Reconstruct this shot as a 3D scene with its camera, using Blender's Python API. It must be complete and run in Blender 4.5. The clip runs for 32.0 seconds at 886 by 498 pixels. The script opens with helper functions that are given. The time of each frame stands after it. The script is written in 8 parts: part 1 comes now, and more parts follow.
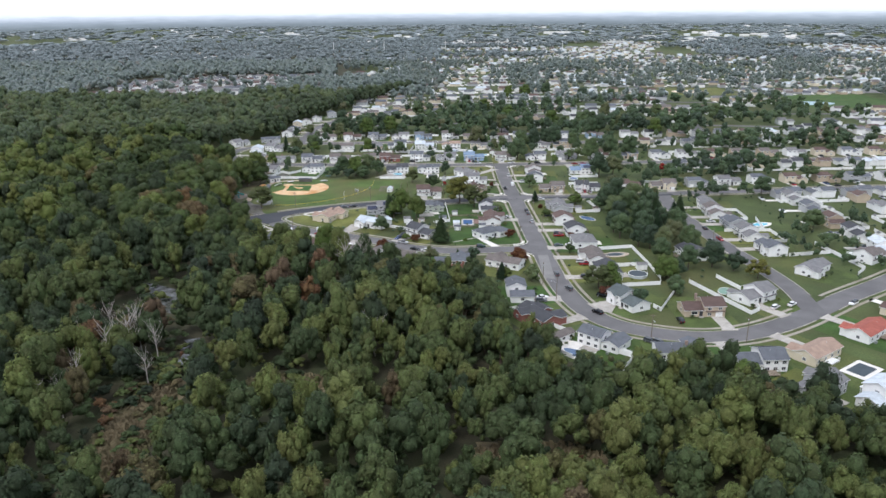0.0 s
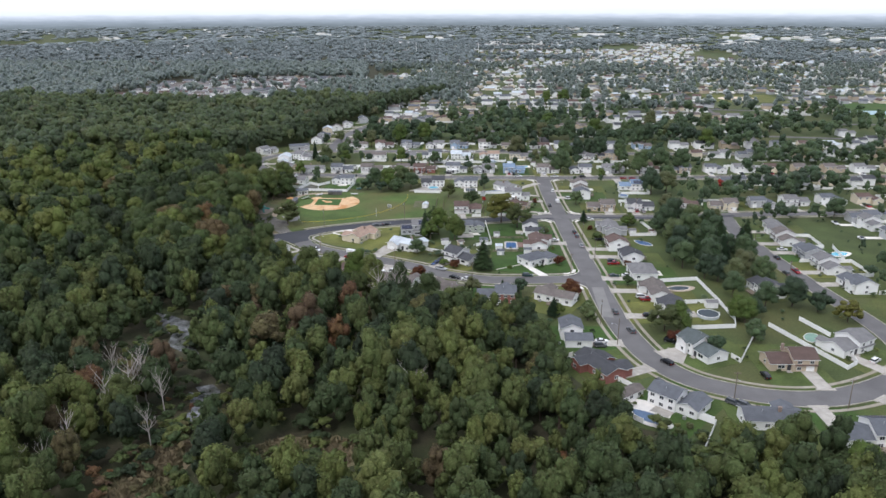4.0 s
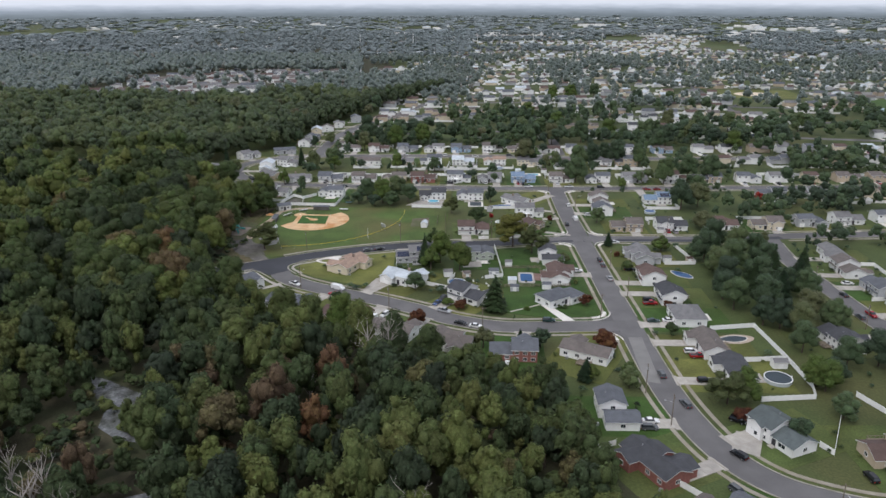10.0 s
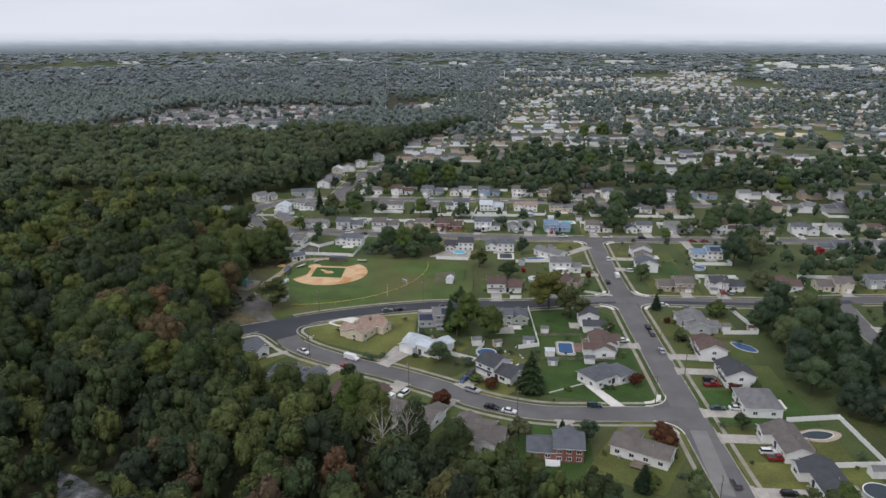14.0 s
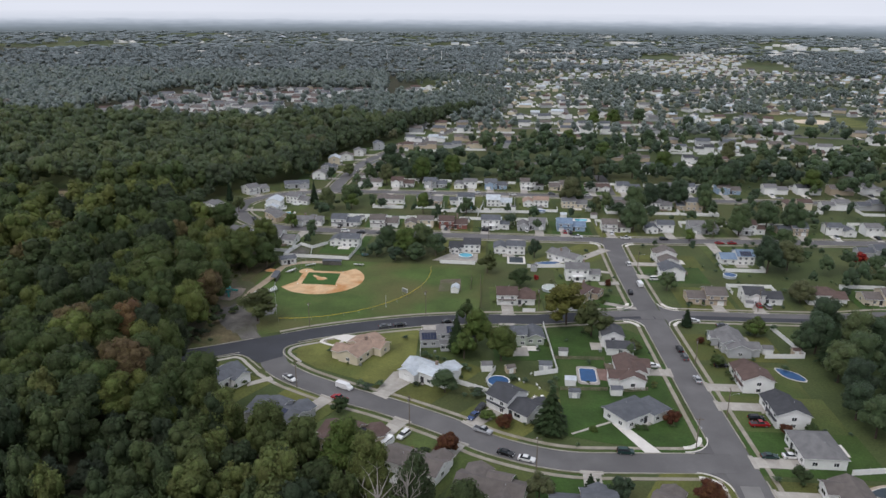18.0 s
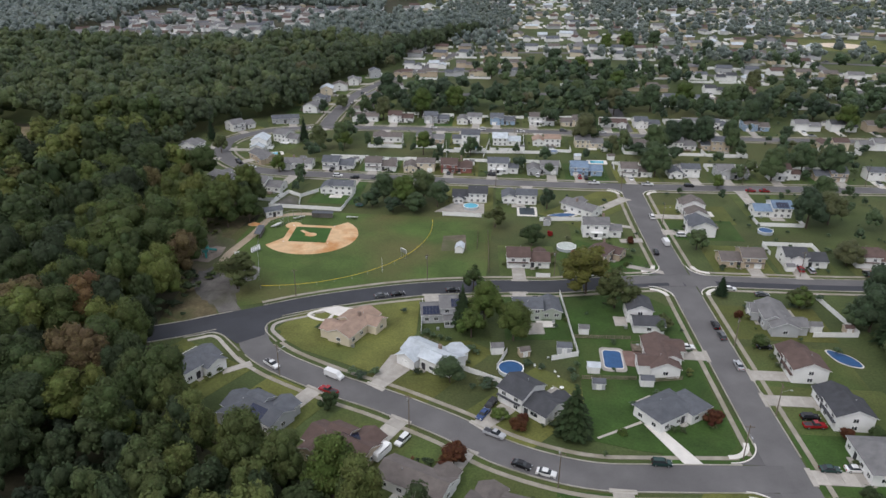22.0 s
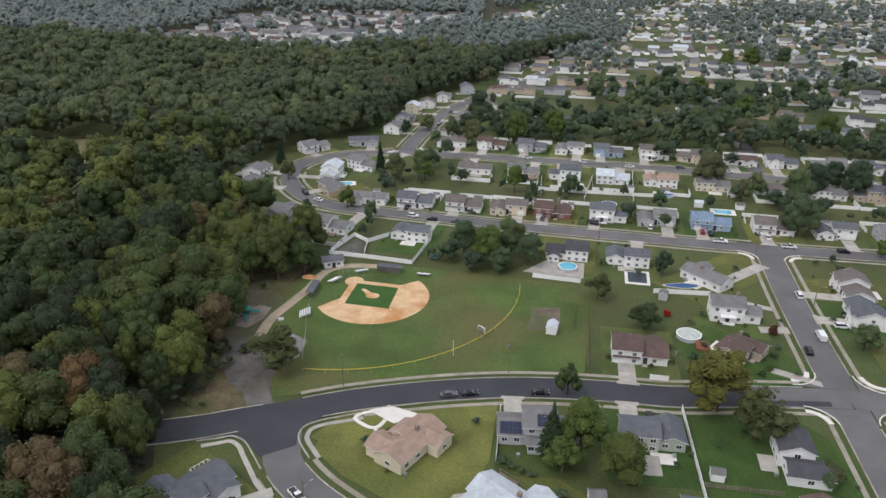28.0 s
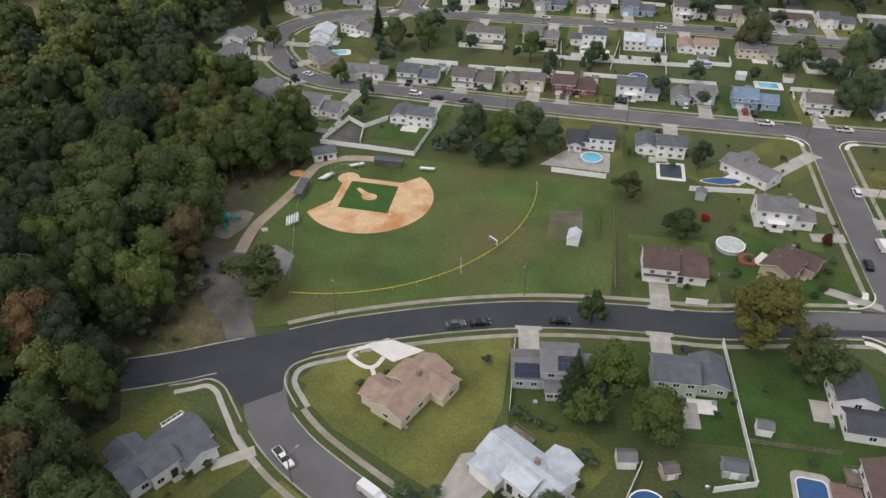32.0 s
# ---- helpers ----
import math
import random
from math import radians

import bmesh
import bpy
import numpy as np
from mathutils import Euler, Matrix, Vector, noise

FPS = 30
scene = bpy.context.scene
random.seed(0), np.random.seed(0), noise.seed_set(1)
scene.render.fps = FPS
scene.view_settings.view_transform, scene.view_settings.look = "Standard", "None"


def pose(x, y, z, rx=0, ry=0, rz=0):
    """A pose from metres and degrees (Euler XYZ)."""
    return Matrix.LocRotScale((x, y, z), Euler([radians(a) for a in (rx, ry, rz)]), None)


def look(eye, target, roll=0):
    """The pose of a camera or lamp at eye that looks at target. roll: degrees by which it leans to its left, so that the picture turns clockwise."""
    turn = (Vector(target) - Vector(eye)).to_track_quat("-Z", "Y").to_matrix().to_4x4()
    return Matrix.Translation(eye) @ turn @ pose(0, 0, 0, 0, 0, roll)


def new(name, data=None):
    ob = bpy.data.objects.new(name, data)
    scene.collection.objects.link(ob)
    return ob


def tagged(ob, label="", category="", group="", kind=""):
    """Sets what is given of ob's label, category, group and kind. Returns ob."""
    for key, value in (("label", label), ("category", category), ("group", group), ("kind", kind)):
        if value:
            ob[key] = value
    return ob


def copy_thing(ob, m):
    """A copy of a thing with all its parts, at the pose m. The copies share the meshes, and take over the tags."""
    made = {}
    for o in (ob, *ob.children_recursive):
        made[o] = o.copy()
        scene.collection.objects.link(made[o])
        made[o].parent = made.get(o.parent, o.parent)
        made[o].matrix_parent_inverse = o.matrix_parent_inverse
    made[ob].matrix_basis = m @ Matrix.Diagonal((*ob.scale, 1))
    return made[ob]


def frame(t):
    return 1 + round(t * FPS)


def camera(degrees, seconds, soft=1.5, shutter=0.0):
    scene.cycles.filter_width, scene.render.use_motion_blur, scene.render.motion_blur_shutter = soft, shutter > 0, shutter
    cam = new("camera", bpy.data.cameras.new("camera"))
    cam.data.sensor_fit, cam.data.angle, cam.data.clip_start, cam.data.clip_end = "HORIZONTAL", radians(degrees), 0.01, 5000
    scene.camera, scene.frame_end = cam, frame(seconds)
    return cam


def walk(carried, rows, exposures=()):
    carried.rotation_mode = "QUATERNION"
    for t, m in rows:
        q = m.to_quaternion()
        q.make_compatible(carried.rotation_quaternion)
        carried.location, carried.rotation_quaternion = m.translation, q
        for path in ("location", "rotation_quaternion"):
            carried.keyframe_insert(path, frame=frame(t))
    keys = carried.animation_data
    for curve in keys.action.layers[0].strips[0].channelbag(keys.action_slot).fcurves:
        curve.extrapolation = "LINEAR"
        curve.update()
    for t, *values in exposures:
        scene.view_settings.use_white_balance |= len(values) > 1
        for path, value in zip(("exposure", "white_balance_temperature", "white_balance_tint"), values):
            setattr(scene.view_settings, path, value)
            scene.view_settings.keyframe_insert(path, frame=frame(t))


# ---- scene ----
# the flight: seconds, place, yaw, pitch, roll
cam = camera(62.5, 32.0)
PATH = [
    (0, 0.04, -0.02, 114.98, 0.01, -18.35, -0.45),
    (0.5, -1.74, 4.60, 115.10, -1.61, -18.36, -0.44),
    (1, -3.21, 9.18, 115.24, -1.67, -18.35, -0.40),
    (1.5, -4.34, 13.77, 115.40, -1.69, -18.35, -0.34),
    (2, -5.21, 18.43, 115.57, -1.73, -18.32, -0.29),
    (2.5, -5.84, 23.15, 115.72, 1.22, -18.31, -0.24),
    (3, -6.27, 27.85, 115.83, 2.25, -18.33, -0.20),
    (3.5, -6.62, 32.52, 115.90, 2.25, -18.32, -0.18),
    (5.5, -9.00, 50.80, 115.38, 2.12, -18.23, -0.06),
    (6, -9.43, 55.63, 115.19, 2.12, -18.23, -0.04),
    (6.5, -9.90, 60.53, 115.02, 2.10, -18.23, 0.01),
    (7, -10.37, 65.50, 114.90, 2.04, -18.24, 0.05),
    (7.5, -10.81, 70.51, 114.90, 2.02, -18.73, 0.06),
    (8, -11.15, 75.65, 115.03, 2.01, -18.90, 0.03),
    (8.5, -11.37, 81.01, 115.17, 1.98, -18.96, -0.03),
    (9, -11.52, 86.49, 115.24, 1.98, -18.98, -0.08),
    (9.5, -11.69, 91.93, 115.24, 1.99, -19.00, -0.11),
    (10, -11.97, 97.22, 115.21, 1.97, -19.01, -0.11),
    (10.5, -12.33, 102.32, 115.13, 1.95, -17.94, -0.09),
    (11, -12.67, 107.32, 114.99, 1.91, -16.45, -0.06),
    (11.5, -12.97, 112.30, 114.87, 2.27, -16.40, -0.03),
    (12, -13.30, 117.27, 114.85, 3.83, -16.38, 0.03),
    (12.5, -13.75, 122.01, 114.94, 3.85, -16.39, 0.06),
    (13, -14.28, 126.41, 115.07, 3.86, -16.43, 0.08),
    (13.5, -14.83, 130.64, 115.16, 3.87, -16.44, 0.08),
    (14, -15.39, 134.95, 115.18, 3.87, -16.44, 0.09),
    (14.5, -15.96, 139.37, 115.17, 3.88, -16.45, 0.13),
    (16.5, -17.97, 156.42, 115.42, 3.91, -17.92, 0.25),
    (17, -18.52, 161.27, 115.49, 3.92, -17.93, 0.30),
    (17.5, -19.10, 166.13, 115.45, 3.94, -17.93, 0.34),
    (18, -19.70, 170.91, 115.40, 3.92, -17.89, 0.39),
    (18.5, -20.27, 175.55, 115.48, 3.91, -18.07, 0.42),
    (19, -20.76, 180.09, 115.64, 3.96, -18.56, 0.42),
    (19.5, -21.21, 184.66, 115.82, 3.97, -19.05, 0.39),
    (20, -21.68, 189.32, 116.04, 3.98, -19.51, 0.36),
    (20.5, -22.23, 194.02, 116.34, 3.96, -20.39, 0.38),
    (21, -22.81, 198.73, 116.63, 3.90, -22.04, 0.43),
    (21.5, -23.36, 203.50, 116.80, 3.88, -23.72, 0.47),
    (22, -23.81, 208.41, 116.84, 3.83, -24.09, 0.48),
    (22.5, -24.17, 213.43, 116.77, 3.86, -24.11, 0.45),
    (23, -24.62, 218.41, 116.63, 3.90, -24.07, 0.45),
    (23.5, -25.27, 223.26, 116.44, 3.80, -24.08, 0.53),
    (24, -25.91, 228.05, 116.23, 3.73, -24.03, 0.62),
    (24.5, -26.33, 232.87, 116.08, 3.71, -23.99, 0.64),
    (25, -26.64, 237.75, 116.04, 3.74, -23.97, 0.59),
    (25.5, -26.95, 242.74, 116.06, 3.72, -24.00, 0.55),
    (26, -27.28, 247.69, 116.05, 9.24, -23.98, 0.61),
    (26.5, -27.59, 252.43, 115.97, 12.20, -24.00, 0.81),
    (28.5, -29.93, 271.43, 115.73, 11.18, -23.89, 0.60),
    (29, -30.69, 276.27, 115.68, 11.19, -23.87, 0.62),
    (29.5, -31.42, 281.23, 115.67, 11.17, -23.94, 0.60),
    (30, -32.06, 286.24, 115.69, 11.23, -23.98, 0.53),
    (30.5, -32.63, 291.05, 115.72, 11.31, -24.03, 0.37),
    (31, -33.29, 295.16, 115.72, 11.40, -24.08, 0.17),
    (31.5, -34.22, 298.23, 115.71, 11.70, -28.56, 0.00),
    (32, -35.43, 300.48, 115.73, 12.05, -35.86, -0.07),
]
walk(cam, [(t, pose(x, y, z, 90 + pitch, 0, yaw) @ pose(0, 0, 0, 0, 0, roll)) for t, x, y, z, yaw, pitch, roll in PATH],
     [(0, 0.84, 5950, 14), (6, 0.64, 6050, 15), (10, 0.40, 6100, 15), (13, 0.20, 6150, 15), (19, 0.24, 6150, 15), (22, 0.34, 6200, 15), (26, 0.43, 6250, 15), (30, 0.48, 6300, 15), (32, 0.34, 6450, 15)])

# ---- overcast daylight: a veiled sky and one wide, weak sun ----
SUN_AZ, SUN_EL = radians(215), radians(52)
world = bpy.data.worlds.new("overcast_sky")
scene.world = world
world.use_nodes = True
wn, wl = world.node_tree.nodes, world.node_tree.links
wn.clear()
sky = wn.new("ShaderNodeTexSky")
sky.sky_type, sky.sun_disc = "NISHITA", False
sky.sun_elevation, sky.sun_rotation, sky.dust_density, sky.air_density = SUN_EL, SUN_AZ, 6.0, 1.0
dim = wn.new("ShaderNodeVectorMath")
dim.operation = "SCALE"
dim.inputs["Scale"].default_value = 0.11
coord = wn.new("ShaderNodeTexCoord")
cloud_noise = wn.new("ShaderNodeTexNoise")
cloud_noise.inputs["Scale"].default_value, cloud_noise.inputs["Detail"].default_value = 2.2, 5
stretch = wn.new("ShaderNodeMapping")
stretch.inputs["Scale"].default_value = (1, 1, 7)
cloud = wn.new("ShaderNodeValToRGB")
cloud.color_ramp.elements[0].position, cloud.color_ramp.elements[0].color = 0.3, (0.56, 0.60, 0.64, 1)
cloud.color_ramp.elements[1].position, cloud.color_ramp.elements[1].color = 0.7, (0.80, 0.82, 0.84, 1)
veil = wn.new("ShaderNodeMixRGB")
veil.inputs[0].default_value = 0.86
back = wn.new("ShaderNodeBackground")
back.inputs["Strength"].default_value = 1.0
wout = wn.new("ShaderNodeOutputWorld")
wl.new(sky.outputs[0], dim.inputs[0])
wl.new(coord.outputs["Generated"], stretch.inputs[0])
wl.new(stretch.outputs[0], cloud_noise.inputs[0])
wl.new(cloud_noise.outputs[0], cloud.inputs[0])
wl.new(dim.outputs[0], veil.inputs[1])
wl.new(cloud.outputs[0], veil.inputs[2])
height, pale, glow = wn.new("ShaderNodeSeparateXYZ"), wn.new("ShaderNodeMapRange"), wn.new("ShaderNodeMixRGB")
pale.inputs["From Min"].default_value, pale.inputs["From Max"].default_value = 0.0, 0.09
pale.inputs["To Min"].default_value, pale.inputs["To Max"].default_value = 0.85, 0.0
glow.inputs[2].default_value = (0.67, 0.695, 0.72, 1)
wl.new(coord.outputs["Generated"], height.inputs[0])
wl.new(height.outputs["Z"], pale.inputs[0])
wl.new(pale.outputs[0], glow.inputs[0])
wl.new(veil.outputs[0], glow.inputs[1])
wl.new(glow.outputs[0], back.inputs["Color"])
wl.new(back.outputs[0], wout.inputs[0])

sun = new("sun", bpy.data.lights.new("sun", "SUN"))
sun.data.energy, sun.data.angle, sun.data.color = 0.9, radians(25), (1.0, 0.97, 0.92)
sun.matrix_world = look((math.sin(SUN_AZ) * 300, math.cos(SUN_AZ) * 300, math.tan(SUN_EL) * 300), (0, 0, 0))

# ---- materials ----
def mat(name, col, rough=0.85, var=0.2, scale=0.5, fine=8.0, bump=0.15, metal=0.0, spec=0.3, per_thing=0.0, second=None, stretch=None, ribs=None):
    """A surface with broad and fine variation. second: a colour that comes through in patches; ribs: height of a board or course."""
    m = bpy.data.materials.new(name)
    m.use_nodes = True
    n, l = m.node_tree.nodes, m.node_tree.links
    b = n["Principled BSDF"]
    b.inputs["Roughness"].default_value, b.inputs["Metallic"].default_value = rough, metal
    b.inputs["Specular IOR Level"].default_value = spec
    tc, info = n.new("ShaderNodeTexCoord"), n.new("ShaderNodeObjectInfo")
    shift = n.new("ShaderNodeVectorMath")
    shift.operation = "MULTIPLY_ADD"
    l.new(info.outputs["Random"], shift.inputs[0])
    shift.inputs[1].default_value = (57, 91, 33)
    l.new(tc.outputs["Object"], shift.inputs[2])
    where = shift.outputs[0]
    if stretch:
        mp = n.new("ShaderNodeMapping")
        mp.inputs["Scale"].default_value = stretch
        l.new(where, mp.inputs[0])
        where = mp.outputs[0]
    broad, grain = n.new("ShaderNodeTexNoise"), n.new("ShaderNodeTexNoise")
    for t, s, d in ((broad, scale, 4), (grain, fine, 3)):
        t.inputs["Scale"].default_value, t.inputs["Detail"].default_value = s, d
        l.new(where, t.inputs[0])
    ramp = n.new("ShaderNodeValToRGB")
    ramp.color_ramp.elements[0].position, ramp.color_ramp.elements[1].position = 0.3, 0.7
    ramp.color_ramp.elements[0].color = (*[c * (1 - var) for c in col], 1)
    ramp.color_ramp.elements[1].color = (*[c * (1 + var) for c in col], 1)
    l.new(broad.outputs[0], ramp.inputs[0])
    out = ramp.outputs[0]
    if second:
        patch = n.new("ShaderNodeTexNoise")
        patch.inputs["Scale"].default_value, patch.inputs["Detail"].default_value = scale * 0.37, 6
        l.new(where, patch.inputs[0])
        cut = n.new("ShaderNodeValToRGB")
        cut.color_ramp.elements[0].position, cut.color_ramp.elements[1].position = 0.46, 0.66
        l.new(patch.outputs[0], cut.inputs[0])
        mix = n.new("ShaderNodeMixRGB")
        l.new(cut.outputs[0], mix.inputs[0])
        l.new(out, mix.inputs[1])
        mix.inputs[2].default_value = (*second, 1)
        out = mix.outputs[0]
    hsv = n.new("ShaderNodeHueSaturation")
    amount = n.new("ShaderNodeMath")
    amount.operation = "MULTIPLY_ADD"
    l.new(grain.outputs[0], amount.inputs[0])
    amount.inputs[1].default_value, amount.inputs[2].default_value = var * 3.4, 1 - var * 1.7
    value = amount.outputs[0]
    if per_thing:
        own = n.new("ShaderNodeMath")
        own.operation = "MULTIPLY_ADD"
        l.new(info.outputs["Random"], own.inputs[0])
        own.inputs[1].default_value, own.inputs[2].default_value = 2 * per_thing, 1 - per_thing
        both = n.new("ShaderNodeMath")
        both.operation = "MULTIPLY"
        l.new(value, both.inputs[0])
        l.new(own.outputs[0], both.inputs[1])
        value = both.outputs[0]
    l.new(value, hsv.inputs["Value"])
    l.new(out, hsv.inputs["Color"])
    l.new(hsv.outputs[0], b.inputs["Base Color"])
    if bump:
        bp = n.new("ShaderNodeBump")
        bp.inputs["Strength"].default_value, bp.inputs["Distance"].default_value = bump, 0.05
        height = grain.outputs[0]
        if ribs:
            wave = n.new("ShaderNodeTexWave")
            wave.bands_direction, wave.wave_profile = "Z", "SAW"
            wave.inputs["Scale"].default_value = 0.314 / ribs
            l.new(tc.outputs["Object"], wave.inputs[0])
            height = wave.outputs[0]
        l.new(height, bp.inputs["Height"])
        l.new(bp.outputs[0], b.inputs["Normal"])
    return m


def leaves(name, stops, source, gloss=0.2, rough=0.7, thin_share=0.25, jitter=0.5, grain=2.4, haze_sheen=0.0):
    """Foliage: one hue to each tree (its own random number, or the tint kept with a joined wood), a jitter to each
    spray, and leaf clumps in colour and relief. The last argument adds a pale sheen in place of haze; from 0.5 up the
    clumps are flatter too.
    """
    m = bpy.data.materials.new(name)
    m.use_nodes = True
    n, l = m.node_tree.nodes, m.node_tree.links
    b = n["Principled BSDF"]
    b.inputs["Roughness"].default_value, b.inputs["Specular IOR Level"].default_value = rough, gloss
    # bluish sheen laid on the leaves to imitate haze
    b.inputs["Sheen Weight"].default_value, b.inputs["Sheen Roughness"].default_value, b.inputs["Sheen Tint"].default_value = haze_sheen, 0.6, (0.78, 0.88, 0.92, 1)
    if source == "thing":
        pick = n.new("ShaderNodeObjectInfo").outputs["Random"]
    else:
        at = n.new("ShaderNodeAttribute")
        at.attribute_name = "tint"
        pick = at.outputs["Fac"]
    ramp = n.new("ShaderNodeValToRGB")
    ramp.color_ramp.interpolation = "LINEAR"
    for k, (p, c) in enumerate(stops):
        e = ramp.color_ramp.elements[k] if k < 2 else ramp.color_ramp.elements.new(p)
        e.position, e.color = p, (*c, 1)
    l.new(pick, ramp.inputs[0])
    geo = n.new("ShaderNodeNewGeometry")
    clump = n.new("ShaderNodeTexNoise")
    clump.inputs["Scale"].default_value, clump.inputs["Detail"].default_value, clump.inputs["Roughness"].default_value = grain, 4, 0.75
    l.new(geo.outputs["Position"], clump.inputs[0])
    hsv = n.new("ShaderNodeHueSaturation")

    def scaled(source, a, c):
        ma = n.new("ShaderNodeMath")
        ma.operation = "MULTIPLY_ADD"
        l.new(source, ma.inputs[0])
        ma.inputs[1].default_value, ma.inputs[2].default_value = a, c
        return ma.outputs[0]
    isle = geo.outputs["Random Per Island"]
    both = n.new("ShaderNodeMath")
    both.operation = "MULTIPLY"
    l.new(scaled(isle, jitter, 1 - jitter / 2), both.inputs[0])
    l.new(scaled(clump.outputs[0], *((2.4, -0.2) if haze_sheen < 0.5 else (1.2, 0.4))), both.inputs[1])
    l.new(both.outputs[0], hsv.inputs["Value"])
    l.new(scaled(isle, 0.03, 0.485), hsv.inputs["Hue"])
    l.new(ramp.outputs[0], hsv.inputs["Color"])
    l.new(hsv.outputs[0], b.inputs["Base Color"])
    relief = n.new("ShaderNodeBump")
    relief.inputs["Strength"].default_value, relief.inputs["Distance"].default_value = 0.8 if haze_sheen < 0.5 else 0.25, 0.5 / grain
    l.new(clump.outputs[0], relief.inputs["Height"])
    l.new(relief.outputs[0], b.inputs["Normal"])
    thin = n.new("ShaderNodeBsdfTranslucent")
    l.new(hsv.outputs[0], thin.inputs["Color"])
    mx = n.new("ShaderNodeMixShader")
    mx.inputs[0].default_value = thin_share
    l.new(b.outputs[0], mx.inputs[1])
    l.new(thin.outputs[0], mx.inputs[2])
    l.new(mx.outputs[0], n["Material Output"].inputs[0])
    return m


def glossy(name, col, rough=0.08, metal=0.0, spec=0.5):
    m = bpy.data.materials.new(name)
    m.use_nodes = True
    b = m.node_tree.nodes["Principled BSDF"]
    b.inputs["Base Color"].default_value = (*col, 1)
    b.inputs["Roughness"].default_value, b.inputs["Metallic"].default_value, b.inputs["Specular IOR Level"].default_value = rough, metal, spec
    return m


GREENS = [(0.0, (0.042, 0.068, 0.036)), (1.0, (0.120, 0.122, 0.056)), (0.25, (0.056, 0.090, 0.042)), (0.5, (0.074, 0.114, 0.048)), (0.72, (0.094, 0.136, 0.052)),
          (0.88, (0.118, 0.146, 0.054))]
WOODS = [(0.0, (0.032, 0.045, 0.026)), (1.0, (0.150, 0.078, 0.036)), (0.2, (0.044, 0.064, 0.030)), (0.4, (0.062, 0.086, 0.033)), (0.56, (0.096, 0.116, 0.037)),
         (0.70, (0.120, 0.142, 0.042)), (0.84, (0.112, 0.106, 0.044)), (0.95, (0.108, 0.076, 0.046))]
# distance leaf colours: haze put into the base colour, plus gloss and sheen
HAZED_GREENS = [(0.0, (0.098, 0.130, 0.124)), (1.0, (0.128, 0.150, 0.140)), (0.5, (0.112, 0.144, 0.134))]
M_HAZED_LEAF = leaves("hazed_distant_leaves", HAZED_GREENS, "tint", 1.0, 0.5, 0.4, 0.3, 0.5, 0.7)
M_HALF_HAZED_LEAF = leaves("hazed_woodland_leaves", [(0.0, (0.084, 0.118, 0.094)), (1.0, (0.146, 0.128, 0.096)), (0.4, (0.106, 0.142, 0.102)), (0.75, (0.130, 0.160, 0.106))], "tint", 0.9, 0.5, 0.4, 0.3, 0.8, 0.6)
M_LEAF, M_WOOD_LEAF = leaves("leaves", GREENS, "thing", 0.3, 0.65, 0.35, 0.45, 2.2, 0.06), leaves("woodland_leaves", WOODS, "tint")
M_GARDEN = leaves("garden_leaves", GREENS, "tint", 0.3, 0.65, 0.35, 0.4, 2.0, 0.1)
# WOODS mixed towards a paler green, a first step of painted haze
M_WOOD_HAZED = leaves("haze_lifted_wood_leaves", [(p, tuple(0.55 * v + 0.45 * w for v, w in zip(c, (0.116, 0.158, 0.066)))) for p, c in WOODS], "tint", 0.35, 0.62, 0.4, 0.4, 1.2, 0.1)
M_PARK_LEAF = leaves("park_wood_leaves", [(p, tuple(v * w for v, w in zip(c, (1.06, 1.08, 0.86)))) for p, c in WOODS], "tint", 0.25, 0.65, 0.3, 0.45, 2.6)
M_EDGE_LEAF = leaves("edge_tree_leaves", [(0.0, (0.040, 0.062, 0.026)), (1.0, (0.096, 0.124, 0.032)), (0.5, (0.060, 0.090, 0.028))], "thing")
M_LEAF_WOODS = leaves("woodland_tree_leaves", [(0.0, (0.036, 0.052, 0.028)), (1.0, (0.112, 0.098, 0.044)), (0.3, (0.050, 0.072, 0.031)), (0.6, (0.078, 0.102, 0.035)), (0.85, (0.112, 0.134, 0.040)), (0.95, (0.120, 0.136, 0.042))], "thing")
M_NEEDLE = leaves("needles", [(0.0, (0.016, 0.032, 0.014)), (1.0, (0.034, 0.055, 0.020))], "thing")
M_RED_LEAF = leaves("red_leaves", [(0.0, (0.085, 0.030, 0.016)), (1.0, (0.10, 0.045, 0.018))], "thing")
M_SCARLET = leaves("scarlet_leaves", [(0.0, (0.30, 0.02, 0.015)), (1.0, (0.26, 0.03, 0.02))], "thing")
M_YELLOW_LEAF = leaves("yellow_leaves", [(0.0, (0.146, 0.148, 0.036)), (1.0, (0.156, 0.154, 0.038))], "thing", 0.25, 0.65, 0.4)
M_OLIVE_LEAF = leaves("olive_leaves", [(0.0, (0.092, 0.112, 0.044)), (1.0, (0.106, 0.124, 0.046))], "thing", 0.25, 0.65, 0.4)
M_LIGHT_LEAF = leaves("light_green_leaves", [(0.0, (0.080, 0.120, 0.030)), (1.0, (0.098, 0.138, 0.034))], "thing")
M_BARK = mat("bark", (0.085, 0.065, 0.05), 0.95, 0.3, 2, 20, 0.4)
M_DEADWOOD = mat("bleached_wood", (0.34, 0.31, 0.28), 0.9, 0.2, 2, 20, 0.3)
M_GRASS = mat("lawn", (0.060, 0.084, 0.023), 0.95, 0.32, 0.10, 1.9, 0.4, per_thing=0.12, second=(0.094, 0.106, 0.033))
M_GRASS_GREEN = mat("watered_lawn", (0.038, 0.076, 0.015), 0.95, 0.29, 0.12, 1.9, 0.4, per_thing=0.1, second=(0.052, 0.080, 0.019))
M_GRASS_DRY = mat("dry_lawn", (0.112, 0.118, 0.031), 0.95, 0.31, 0.10, 1.9, 0.4, per_thing=0.15, second=(0.085, 0.102, 0.027))
